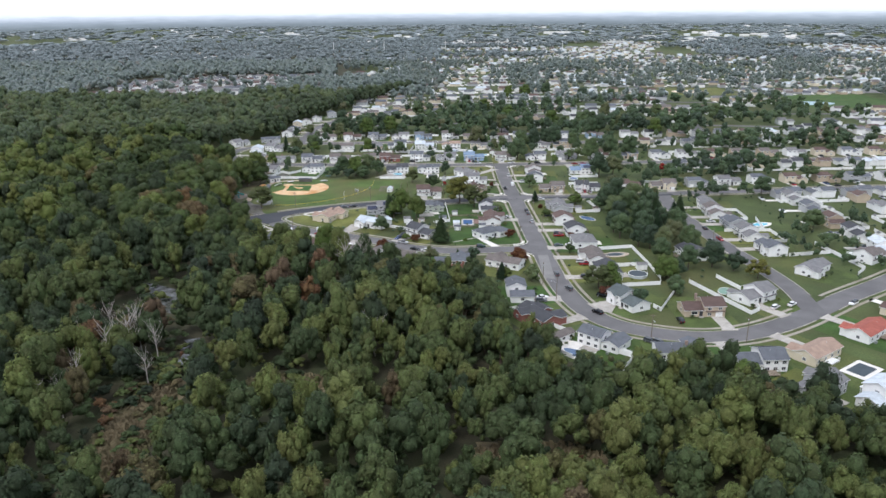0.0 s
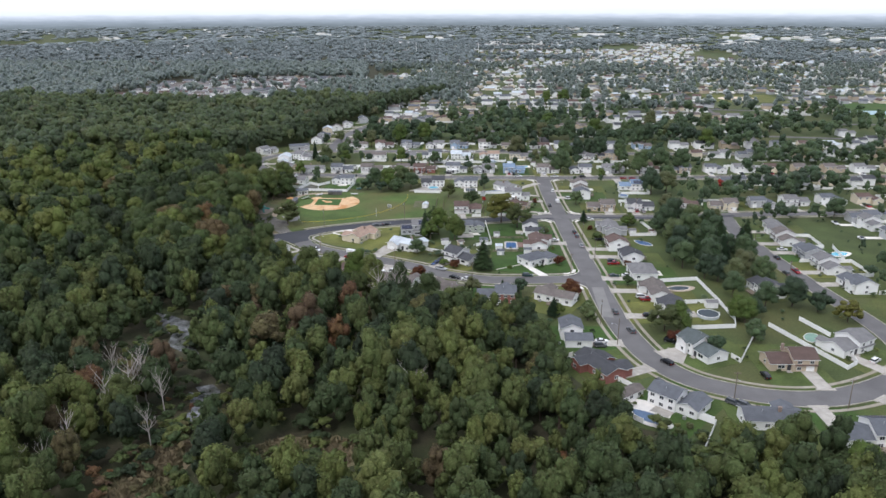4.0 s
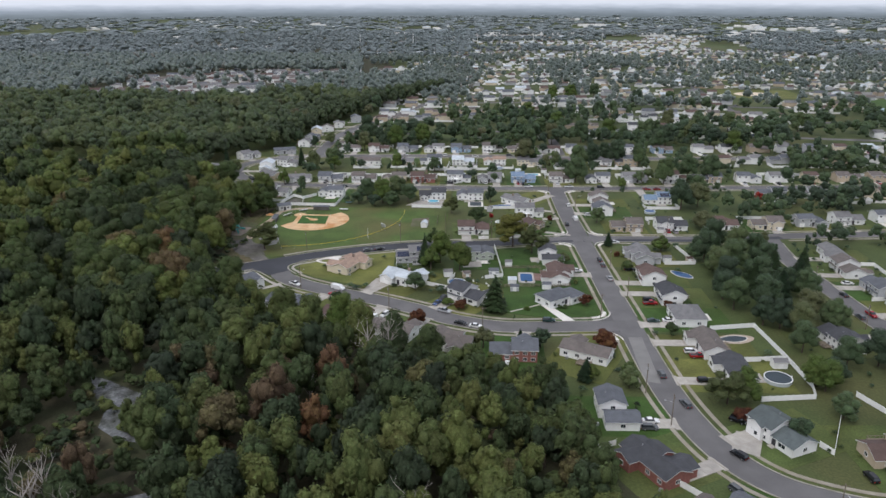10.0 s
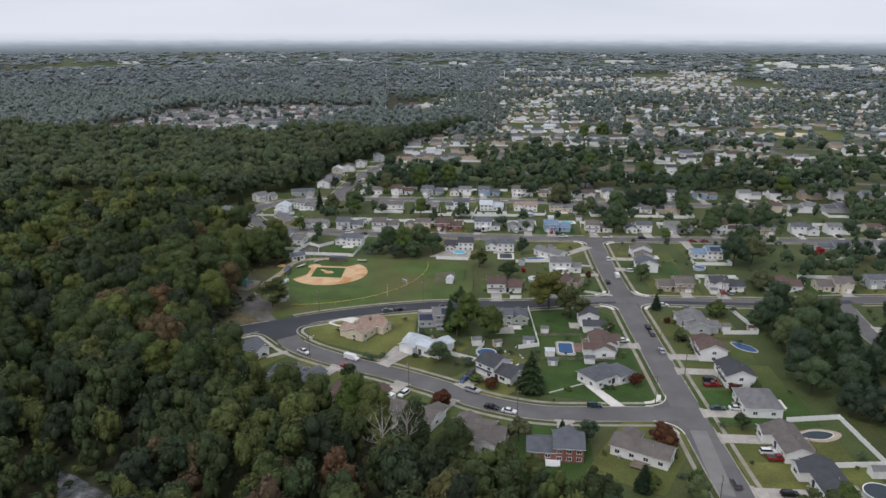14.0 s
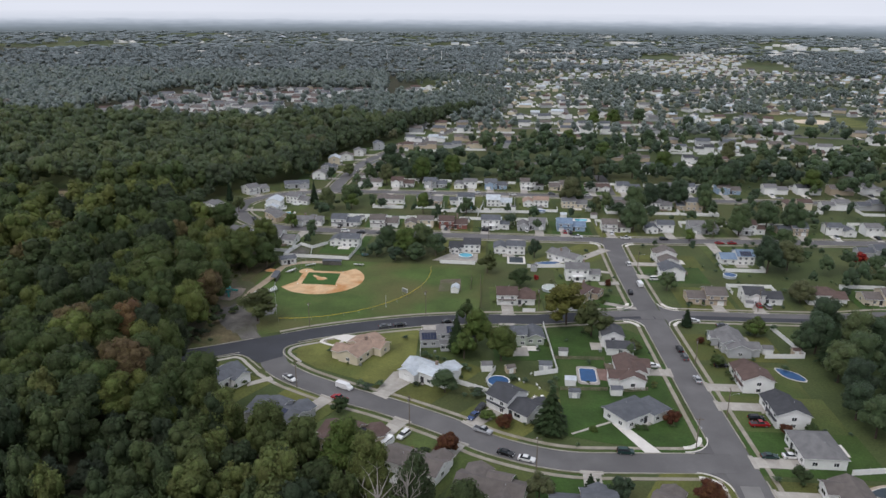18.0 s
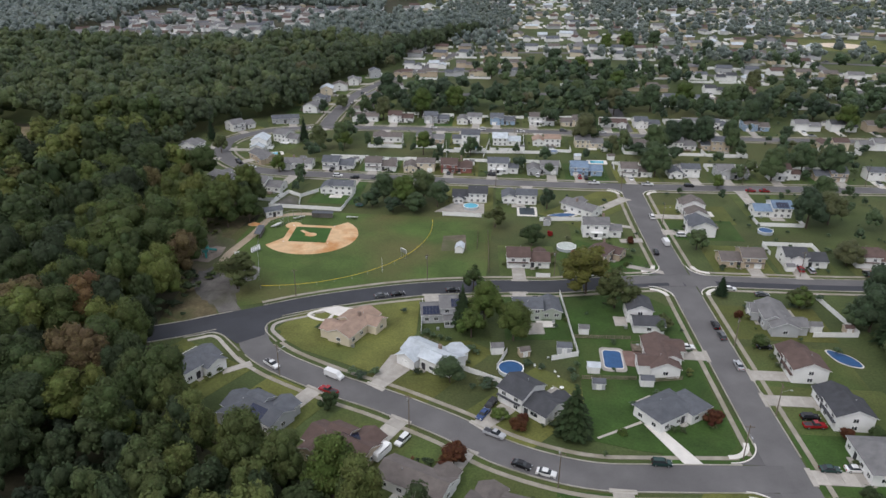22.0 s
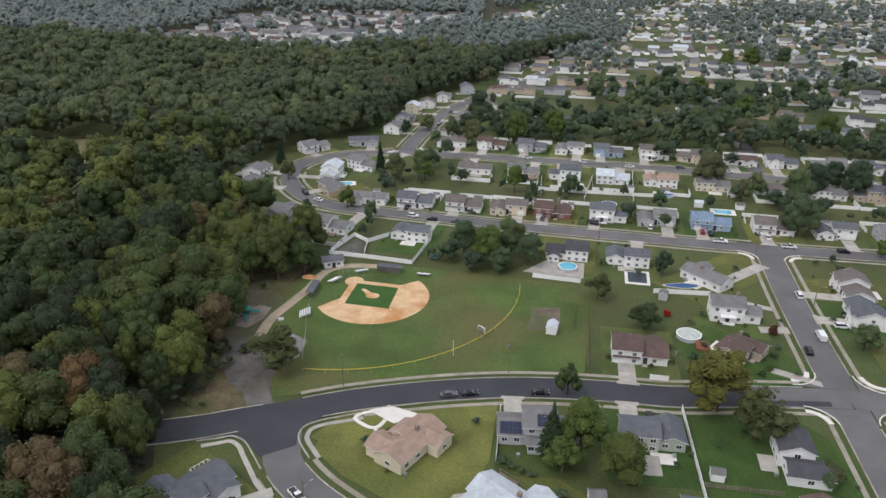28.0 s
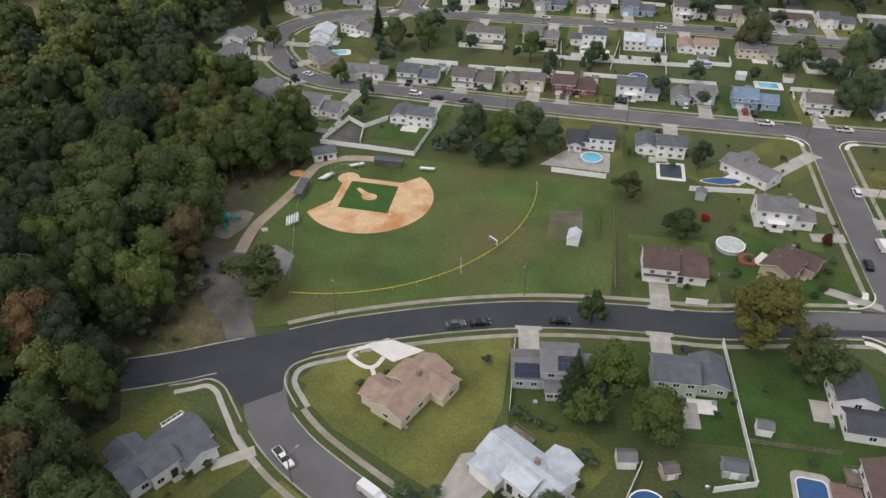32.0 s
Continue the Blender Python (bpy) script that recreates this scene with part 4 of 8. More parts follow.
# both sides of the loop street
for n, x in enumerate((-141, -84, -59, -37, -15, 8, 32, 60, 84, 104)):
    house(x, 622 if n else 616, 180 if n else 160, ("split", "ranch", "split", "tall", "split", "gable")[n % 6], ("grey", "taupe", "grey", "slate", "pale", "tan")[n % 6],
          ("white", "white", "tan", "white", "white", "white", "cream")[n % 7], 1 if n % 2 else -1, 4)
for n, x in enumerate((-105, -82, -59, -38, -17, 6, 27, 52, 73, 96, 116, 140)):
    house(x, 669, 0, ("ranch", "split", "split", "gable", "split", "tall", "split")[n % 7], ("taupe", "brown", "slate", "grey", "slate", "taupe")[n % 6],
          ("white", "white", "grey", "white", "blue", "white", "cream")[n % 7], 1 if n % 3 else -1, -4)
# up the street beside the woods
for n, (x, y) in enumerate(((-145, 691), (-145, 714), (-146, 741), (-141, 762), (-134, 783), (-122, 812))):
    house(x, y, 88 + 4 * n, ("split", "gable", "tall")[n % 3], ("grey", "slate", "pale", "taupe")[n % 4], ("white", "grey", "cream", "white")[n % 4], 1, -4)
for n, (x, y) in enumerate(((-109, 694), (-108, 720), (-104, 746), (-97, 768))):
    house(x, y, -90 + 4 * n, ("ranch", "split", "gable")[n % 3], ("taupe", "grey", "brown")[n % 3], ("white", "tan", "white")[n % 3], 1, -4)

# ---- trees ----
def ico():
    t = (1 + 5**0.5) / 2
    v = np.array([(-1, t, 0), (1, t, 0), (-1, -t, 0), (1, -t, 0), (0, -1, t), (0, 1, t), (0, -1, -t), (0, 1, -t), (t, 0, -1), (t, 0, 1), (-t, 0, -1), (-t, 0, 1)], float)
    f = [(0, 11, 5), (0, 5, 1), (0, 1, 7), (0, 7, 10), (0, 10, 11), (1, 5, 9), (5, 11, 4), (11, 10, 2), (10, 7, 6), (7, 1, 8), (3, 9, 4), (3, 4, 2), (3, 2, 6), (3, 6, 8), (3, 8, 9), (4, 9, 5), (2, 4, 11), (6, 2, 10), (8, 6, 7), (9, 8, 1)]
    return v / np.linalg.norm(v[0]), np.array(f)


ICO_V, ICO_F = ico()


def crown(seed, lobes, count, leaf, tall=0.8, low=-0.35, core=8, up=0.4, loose=0.38, fat=1.0):
    """Sprays of leaves on the lobes of a crown of radius 1 and height about 2 * tall, round a leafy core. Returns verts, quads, triangles."""
    g = np.random.default_rng(seed)
    c, r = [np.array((0, 0, 0.12))], [0.6 * fat]
    for k in range(lobes):
        a = 2 * math.pi * (k * 0.382 + g.uniform(-0.07, 0.07)) * 1.618
        h = g.uniform(-0.55, 0.85)
        d = (1 - 0.6 * max(h, 0)) * g.uniform(0.40, 0.76)
        c.append(np.array((d * math.cos(a), d * math.sin(a), h * tall)))
        r.append(fat * g.uniform(0.20, 0.42))
    c, r = np.array(c), np.array(r)
    pick = g.choice(len(r), size=count * 3, p=r**2 / (r**2).sum())
    d = g.normal(size=(count * 3, 3))
    d /= np.linalg.norm(d, axis=1)[:, None]
    d[:, 2] = np.where(d[:, 2] < low, -d[:, 2], d[:, 2])
    pos = c[pick] + d * (r[pick] * g.uniform(0.90, 1.22, count * 3))[:, None]
    depth = np.min(np.linalg.norm(pos[:, None] - c[None], axis=2) / r[None], axis=1)
    pos, d = pos[depth > 0.88][:count], d[depth > 0.88][:count]
    n = len(pos)
    nrm = d + g.normal(scale=loose, size=(n, 3)) + (0, 0, up)
    nrm /= np.linalg.norm(nrm, axis=1)[:, None]
    u = np.cross(nrm, g.normal(size=(n, 3)))
    u /= np.linalg.norm(u, axis=1)[:, None]
    w = np.cross(nrm, u)
    s = leaf * g.uniform(0.5, 1.35, n)[:, None]
    k = g.uniform(0.6, 1.1, (4, n, 1))
    spray = np.stack([pos + u * s * k[0], pos - u * s * 0.6 * k[1] + w * s * 0.8 * k[2], pos - u * s * 0.6 * k[3] - w * s * 0.8 * k[1] - nrm * s * 0.25], 1)
    verts, tris = [spray.reshape(-1, 3)], [np.arange(3 * n).reshape(-1, 3)]
    o = 3 * n
    for cc, rr in sorted(zip(c.tolist(), r.tolist()), key=lambda q: -q[1])[:core]:
        verts.append(np.array(cc) + ICO_V * rr * g.uniform(0.86, 1.10, (12, 1)))
        tris.append(ICO_F + o)
        o += 12
    return np.vstack(verts), np.zeros((0, 4), int), np.vstack(tris)


def conifer(seed, count, leaf):
    """A tapering crown of drooping sprays, radius 1 at the foot, 3.4 high."""
    g = np.random.default_rng(seed)
    t = 1 - np.sqrt(g.uniform(0.0, 1, count))
    a = g.uniform(0, 2 * math.pi, count)
    tier = 0.82 + 0.18 * np.sin(t * 40 + 3 * np.sin(a * 2 + seed))
    rad = (1 - t) * tier * g.uniform(0.75, 1.05, count)
    pos = np.stack([rad * np.cos(a), rad * np.sin(a), t * 3.4], 1)
    out = np.stack([np.cos(a), np.sin(a), -0.35 + 0 * a], 1)
    side = np.stack([-np.sin(a), np.cos(a), g.uniform(-0.3, 0.3, count)], 1)
    s = leaf * g.uniform(0.6, 1.3, count)[:, None]
    quad = np.stack([pos + out * s, pos + side * s * 0.6, pos - out * s * 0.9 + (0, 0, 0.05), pos - side * s * 0.6], 1).reshape(-1, 3)
    k = np.arange(8) * math.pi / 4
    core = np.vstack([np.stack([0.72 * np.cos(k), 0.72 * np.sin(k), 0 * k + 0.05], 1), [(0, 0, 3.1)]])
    o = 4 * count
    return np.vstack([quad, core]), np.arange(4 * count).reshape(-1, 4), np.array([(o + i, o + (i + 1) % 8, o + 8) for i in range(8)])


def raw_mesh(name, verts, quads, tris, material, tint=None):
    """Quads and triangles from arrays, in one go; tint: one number to each point."""
    me = bpy.data.meshes.new(name)
    nq, nt = len(quads), len(tris)
    me.vertices.add(len(verts))
    me.vertices.foreach_set("co", np.asarray(verts, np.float32).ravel())
    me.loops.add(4 * nq + 3 * nt)
    me.loops.foreach_set("vertex_index", np.concatenate([np.ravel(quads), np.ravel(tris)]).astype(np.int32))
    me.polygons.add(nq + nt)
    me.polygons.foreach_set("loop_start", np.concatenate([np.arange(nq) * 4, 4 * nq + np.arange(nt) * 3]).astype(np.int32))
    me.polygons.foreach_set("loop_total", np.concatenate([np.full(nq, 4), np.full(nt, 3)]).astype(np.int32))
    if tint is not None:
        at = me.attributes.new("tint", "FLOAT", "POINT")
        at.data.foreach_set("value", np.asarray(tint, np.float32))
    me.polygons.foreach_set("use_smooth", np.ones(nq + nt, bool))
    me.materials.append(material)
    me.update(calc_edges=True)
    return me


def limbs(seed, bare=False):
    """A tapered trunk with limbs, for a tree 1 high with a crown of radius about 0.35."""
    g = random.Random(seed)
    bits = [tube((0, 0, -0.02), (0.01, 0.0, 0.45), 0.024, 0.016, 7), tube((0.01, 0, 0.45), (0.02, 0.01, 0.8), 0.016, 0.006, 6)]
    for k in range(14 if bare else 6):
        a, h = k * 2.4 + g.uniform(-0.4, 0.4), g.uniform(0.35, 0.75)
        q = (math.cos(a) * g.uniform(0.13, 0.26), math.sin(a) * g.uniform(0.13, 0.26), h + g.uniform(0.1, 0.25))
        bits.append(tube((0.01, 0, h), q, 0.009, 0.003, 5))
        if bare:
            for _ in range(3):
                bits.append(tube(q, (q[0] + g.uniform(-0.1, 0.1), q[1] + g.uniform(-0.1, 0.1), q[2] + g.uniform(0.04, 0.14)), 0.003, 0.001, 4))
    return join(*bits)


BIG = [crown(s, 20, 1600, 0.060, 0.9, core=21) for s in (11, 12, 13, 14, 15)]
MID = [crown(s, 14, 430, 0.092, 0.9, core=16) for s in (21, 22, 23, 24, 25)]
OPEN = [crown(s, 34, 1900, 0.055, 0.95, core=22, fat=0.62, loose=0.7) for s in (16, 17)]
SMALL = [crown(s, 7, 420, 0.14, 0.8) for s in (31, 32)]
FIR = [conifer(s, 620, 0.17) for s in (41, 42)]
TRUNK = mesh("trunk", *limbs(5), M_BARK)
BARE = [mesh("bare_branches", *limbs(s, True), M_DEADWOOD) for s in (7, 8)]
POOL = {}


def crown_mesh(kind, n, material):
    key = (kind, n, material.name)
    if key not in POOL:
        src = dict(big=BIG, open=OPEN, mid=MID, small=SMALL, fir=FIR)[kind][n]
        POOL[key] = raw_mesh("crown", *src, material)
    return POOL[key]


def tree(x, y, r, h, material=None, kind=None, label="", group="", wild=False):
    """A tree with its crown of radius r and height h."""
    g = random.Random(int(x * 13 + y * 7))
    kind = kind or ("big" if r > 4.6 else "mid" if r > 2.6 else "small")
    material = material or (M_LEAF_WOODS if wild else M_LEAF)
    if kind == "big" and material in (M_OLIVE_LEAF, M_YELLOW_LEAF):
        kind = "open"
    n = g.randrange(len(dict(big=BIG, open=OPEN, mid=MID, small=SMALL, fir=FIR)[kind]))
    low = kind == "small" and h < 3.2
    name = "shrub" if low else "tree"
    root = thing(name, label or ("rounded garden shrub on the lawn" if low else "dark conifer with drooping sprays" if kind == "fir" else "leafy deciduous tree in early autumn"), name, rot(x, y, 0, g.uniform(0, 360)), group)
    if kind == "fir":
        put("trunk", TRUNK, root, Matrix.Diagonal((h * 0.8, h * 0.8, h * 0.9, 1)))
        put("crown", crown_mesh(kind, n, material), root, Matrix.Translation((0, 0, h * 0.08)) @ Matrix.Diagonal((r, r, h * 0.92 / 3.4, 1)))
        return root
    ch = h * (0.84 if not low else 0.95)
    if not low:
        put("trunk", TRUNK, root, Matrix.Diagonal((h * 1.1, h * 1.1, h * 0.9, 1)))
    r *= 1.2 if kind == "open" else 1
    put("crown", crown_mesh(kind, n, material), root, Matrix.Translation((0, 0, h - ch * (0.55 if not low else 0.62) - (0.35 if low else 0))) @ Matrix.Diagonal((r, r, ch / (1.9 if not low else 1.4), 1)))
    return root


def inside(px, py, ring):
    hit = np.zeros(np.shape(px), bool)
    for (x0, y0), (x1, y1) in zip(ring, ring[1:] + ring[:1]):
        cut = (y0 > py) != (y1 > py)
        hit ^= cut & (px < (x1 - x0) * (py - y0) / ((y1 - y0) or 1e-9) + x0)
    return hit


WOOD_EDGE = [(-126, 394), (-119, 376), (-108, 361), (-92, 348), (-70, 336), (-48, 324), (-30, 312), (-8, 300), (12, 293), (18, 284), (20, 268), (27, 240), (42, 224), (58, 210),
             (78, 213), (92, 203), (108, 190), (126, 180), (190, 160), (190, 90), (-900, 90), (-1100, 1080), (-500, 930)]
WOOD_EDGE += [(-337, 900), (-245, 890), (-233, 988), (-218, 1079), (-95, 1131), (-30, 1112), (10, 1090), (-52, 1036), (-84, 985), (-102, 938), (-126, 884), (-140, 830), (-162, 786), (-164, 740),
              (-164, 700), (-176, 682), (-196, 662), (-206, 622), (-206, 575), (-184, 548), (-150, 522), (-123, 507), (-122, 489), (-145, 478), (-129, 446), (-128, 408)]
GLADES = [(-91, 176, 12, 42), (-90, 222, 11, 22), (-115, 270, 12, 34), (-50, 202, 17, 12), (24, 164, 12, 7), (50, 208, 13, 17), (-300, 599, 40, 30)]
WET = [[(-133, 303), (-126, 300), (-110, 291), (-105, 292), (-103, 284), (-108, 276), (-102, 266), (-109, 268), (-116, 273), (-118, 281), (-126, 291)], [(-95, 243), (-90, 245), (-86, 241), (-86, 237), (-90, 237)],
       [(-94, 224), (-91, 228), (-85, 227), (-83, 223), (-90, 222)], [(-96, 240), (-88, 237), (-84, 226), (-86, 222), (-90, 226)]]
DRY = [[(-98, 153), (-98, 165), (-96, 181), (-93, 197), (-90, 213), (-84, 215), (-81, 203), (-84, 188), (-88, 172), (-86, 162), (-74, 153)], [(-67, 211), (-59, 216), (-42, 214), (-33, 206), (-40, 201), (-56, 203)]]


def wood_points(x0, x1, y0, y1, gap, seed):
    g = np.random.default_rng(seed)
    gx, gy = np.meshgrid(np.arange(x0, x1, gap), np.arange(y0, y1, gap))
    gx = (gx + g.uniform(-0.42, 0.42, gx.shape) * gap).ravel()
    gy = (gy + g.uniform(-0.42, 0.42, gy.shape) * gap).ravel()
    ok = inside(gx, gy, WOOD_EDGE) & (gx > -0.72 * gy - 60) & (gx < 0.68 * gy + 40)
    for cx, cy, rx, ry in GLADES:
        ok &= ((gx - cx) / rx) ** 2 + ((gy - cy) / ry) ** 2 > 1
    return gx[ok], gy[ok], g


RUSTY = [(-112, 262, 42), (-45, 312, 24), (-98, 212, 26), (-60, 275, 20), (24, 165, 18)]
FRESH = [(0, 190, 72), (10, 235, 42), (30, 255, 26)]


def forest(name, px, py, g, sources, rad, high, label, material=None, shift=0.0):
    """Trees of a wood, joined: crowns only, each with its own turn, size and tint; stems under them."""
    V, Q, T, tint = [], [], [], []
    o = 0
    for x, y in zip(px, py):
        v, q, t = sources[g.integers(len(sources))]
        a, size = g.uniform(0, 6.283), g.uniform() ** 1.5
        r, h = rad[0] + (rad[1] - rad[0]) * size, high[0] + (high[1] - high[0]) * min(1, max(0, 0.6 * size + g.uniform(0, 0.45)))
        c, s, e = math.cos(a), math.sin(a), g.uniform(0.82, 1.2)
        ch = h * g.uniform(0.66, 0.88)
        V.append(np.stack([x + r * (v[:, 0] * c * e - v[:, 1] * s), y + r * (v[:, 0] * s * e + v[:, 1] * c), h - ch * 0.5 + v[:, 2] * ch / 1.9], 1))
        Q.append(q + o)
        T.append(t + o)
        hue = g.normal(0.34, 0.2) + shift + 0.28 * noise.noise((x / 55, y / 55, 3))
        if y < 350 and any(math.hypot(x - cx, y - cy) < cr for cx, cy, cr in FRESH):
            hue += 0.17
        hue = min(max(hue, 0), 0.74)
        if g.uniform() < (0.2 if any(math.hypot(x - cx, y - cy) < cr for cx, cy, cr in RUSTY) else 0.022):
            hue = g.uniform(0.82, 1)
        tint.append(np.full(len(v), hue))
        o += len(v)
    return tagged(new(name, raw_mesh(name, np.vstack(V), np.vstack(Q), np.vstack(T), material or M_WOOD_LEAF, np.concatenate(tint))), label, "woods", kind="stuff")


# the wood in the foreground and beside the park: single trees along its edge, the rest joined
px, py, g = wood_points(-300, 190, 118, 345, 7.3, 3)
edge = np.array([min(math.hypot(x - a, y - b) for a, b in WOOD_EDGE) for x, y in zip(px, py)])
single = np.zeros(len(px), bool)
single[np.argsort(edge)[:110]] = True
for x, y in zip(px[single], py[single]):
    tree(float(x), float(y), g.uniform(3.4, 5.8), g.uniform(10, 17), wild=True, kind="mid", label="tall woodland tree in green and early autumn colour", group="trees of the wood")
forest("woodland", px[~single], py[~single], g, MID, (2.3, 6.4), (7.5, 23), "dense mixed wood in green, olive and early autumn rust")
px, py, g = wood_points(-330, 190, 345, 620, 9.8, 5)
by_park = (px > -200) & (py < 530)
FINE = [crown(s, 24, 1250, 0.058, 0.9, core=21) for s in (111, 112, 113, 114)]
forest("park_woodland", px[by_park], py[by_park], g, FINE, (4.4, 9.4), (13, 25), "tall dense wood beside the park", M_PARK_LEAF, -0.06)
forest("deep_woodland", px[~by_park], py[~by_park], g, [crown(s, 11, 200, 0.13, 0.9, core=12) for s in (115, 116, 117)], (4.4, 9.6), (13, 26), "dense wood behind the park", M_PARK_LEAF, 0.06)
# saplings and brush that close the gaps below
LOW = [crown(s, 5, 34, 0.26, 0.7, core=4) for s in (91, 92, 93)]
px, py, g = wood_points(-300, 190, 112, 345, 8.2, 6)
forest("brush", px, py, g, LOW, (2.2, 4.2), (3, 7), "saplings and brush under the trees")
px, py, g = wood_points(-330, 190, 345, 620, 9.0, 8)
forest("park_brush", px, py, g, LOW, (3, 5), (3, 8), "brush under the trees beside the park")

# the wood farther off, its leaf colours paled for haze
FAR_B = [crown(s, 5, 26, 0.24, 0.9, core=4, up=0.6) for s in (61, 62, 63)]
FAR_A = [crown(s, 9, 90, 0.16, 0.9, core=8) for s in (51, 52, 53, 54, 55)]
qx, qy, g = wood_points(-760, 100, 120, 1130, 10.4, 4)
rest = ~((qy < 345) & (qx > -300) | (qx > -330) & (qy >= 345) & (qy < 620))
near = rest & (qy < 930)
forest("far_woodland", qx[near], qy[near], g, FAR_A, (4.6, 9.8), (13, 27), "dense wood stretching away beside the suburb", M_WOOD_HAZED, 0.06)
forest("distant_woodland", qx[rest & (qy >= 930)], qy[rest & (qy >= 930)], g, FAR_B, (5, 9), (13, 25), "distant wood under a hazy sky", M_HALF_HAZED_LEAF)

# the wood that the flight begins over
bx, by = np.meshgrid(np.arange(-300, 260, 12.5), np.arange(-120, 118, 12.5))
bx, by = (bx + g.uniform(-3.4, 3.4, bx.shape)).ravel(), (by + g.uniform(-3.4, 3.4, by.shape)).ravel()
forest("woodland_south", bx, by, g, FAR_B, (5.6, 8.6), (11, 19), "dense mixed wood continuing to the south")

solo("far_woodland_floor", slab([(-500, 935), (-250, 1085), (-105, 1140), (-330, 2600), (-2200, 2600), (-1300, 1000)][::-1], -0.05, 0.02), M_FLOOR, "dark floor of the distant wood", "woodland floor", kind="structure")

# tall trees standing along the edge of the wood, behind the western houses
EDGE = smooth_line([(-202, 626), (-194, 652), (-176, 674), (-162, 694), (-158, 742), (-156, 786), (-134, 832), (-118, 886), (-94, 940), (-76, 988), (-44, 1038)], 8.0)
EDGE = np.vstack([EDGE, EDGE[::2] + (5.5, 3.0)])
forest("wood_edge_trees", EDGE[:, 0] - 2 + g.uniform(-2, 2, len(EDGE)), EDGE[:, 1], g, MID, (5.4, 8), (16, 23), "tall trees standing along the edge of the wood", M_WOOD_HAZED, -0.1)

FRINGE = np.array([(-186, 656), (-176, 666), (-166, 674), (-170, 684), (-160, 682), (-158, 700), (-157, 716), (-157, 730), (-157, 752), (-154, 770), (-149, 790), (-141, 808), (-133, 830), (-198, 637), (-201, 616), (-202, 601), (-199, 585), (-192, 662), (-122, 852), (-112, 878)], float)
forest("wood_fringe", FRINGE[:, 0], FRINGE[:, 1], g, MID, (3.8, 6.4), (10, 18), "trees close behind the western houses", M_WOOD_HAZED, 0.05)
for x, y in [(-125, 490), (-132, 483), (-140, 479), (-149, 478)]:
    tree(x, y, g.uniform(4.6, 6.2), g.uniform(12, 17), M_EDGE_LEAF, label="tall dark tree beside the ball park", group="trees along the edge of the wood")

# undergrowth and dead trees in the glades
ux, uy = [], []
for cx, cy, rx, ry in GLADES[:6]:
    for _ in range(int(rx * ry * 0.34)):
        a, d = g.uniform(0, 6.283), math.sqrt(g.uniform(0.0, 1.1))
        x, y = cx + rx * d * math.cos(a), cy + ry * d * math.sin(a)
        if any(inside(np.array([x]), np.array([y - k]), ring)[0] for ring in WET + DRY for k in (0, -3)) and g.uniform() < 0.62:
            continue
        ux.append(x)
        uy.append(y)
forest("undergrowth", np.array(ux), np.array(uy), g, LOW, (1.3, 3.0), (1.6, 5), "low scrub and saplings in a marshy clearing")
DEAD = [(-120, 189), (-111, 198), (-113, 190), (-106, 224), (-94, 207), (-111, 218), (-37, 315), (-105, 230), (-97, 224), (-124, 227), (-119, 239), (-57, 282), (-43, 307), (-60, 275), (-37, 311), (-24, 229), (-106, 226)]
for n, (x, y) in enumerate(DEAD):
    h = 14 + (n * 5) % 9
    t = thing("dead_tree", "bleached dead tree standing tall and bare in the wood", "dead tree", rot(x, y, 0, n * 70))
    put("trunk", BARE[n % 2], t, Matrix.Diagonal((h * (0.55 if n % 3 else 0.9), h * (0.55 if n % 3 else 0.9), h, 1)))

# tall trees behind the houses on the bend
for n, (x, y, r, h) in enumerate(((-100, 352, 5.6, 17), (-92, 344, 6, 16.5), (-78, 340, 6, 15.5), (-68, 334, 5.8, 15.5), (-56, 331, 6.4, 18), (-48, 323, 6, 18), (-36, 317, 5.8, 17), (-24, 312, 5.6, 14.5), (-10, 308, 5, 11), (-3, 305, 4.6, 9.5), (-118, 368, 5.2, 17), (-112, 358, 5.6, 18))):
    tree(x, y, r, h, M_LIGHT_LEAF if n == 4 else None, label="bright green tree at the edge of the wood" if n == 4 else "tall tree at the edge of the wood", wild=True)
# garden and street trees
YARD = [(-110, 429, 8.2, 13.5, M_OLIVE_LEAF), (-72, 521, 6.2, 13, None), (-62, 514, 6.8, 14, M_LIGHT_LEAF), (-54, 523, 6.6, 14, None), (-47, 515, 5.4, 11, None), (-66, 506, 4.6, 8, None), (-56, 508, 5.2, 9, None), (-76, 512, 4.6, 9, None), (-21, 493, 4.8, 9.5, M_OLIVE_LEAF),
        (-6.4, 475, 5.6, 8.5, M_EDGE_LEAF), (10.5, 435.5, 9.6, 17.5, M_YELLOW_LEAF), (19, 426, 7.2, 14, M_OLIVE_LEAF), (-106, 602, 5, 10, M_LIGHT_LEAF), (-126, 698, 5, 10, None), (-102, 697, 5.5, 12, None)]
YARD2 = [(-24, 412, 6.6, 15.5, M_LIGHT_LEAF), (-28, 403, 4.6, 11, M_LIGHT_LEAF), (-15, 402.5, 6.2, 13, M_EDGE_LEAF), (-33, 378.5, 4.8, 7.5, None), (-30, 344, 4.2, 7, M_RED_LEAF), (-15, 359, 2.4, 3.6, M_RED_LEAF), (121, 509, 7.5, 14, None), (111, 467, 5.5, 10, None),
         (81, 431, 4.2, 8, M_LIGHT_LEAF), (58, 477, 4.5, 9, None), (93, 419, 4.6, 10, None), (60, 404, 2.6, 4.2, None), (31, 411, 2.4, 4.5, None)]
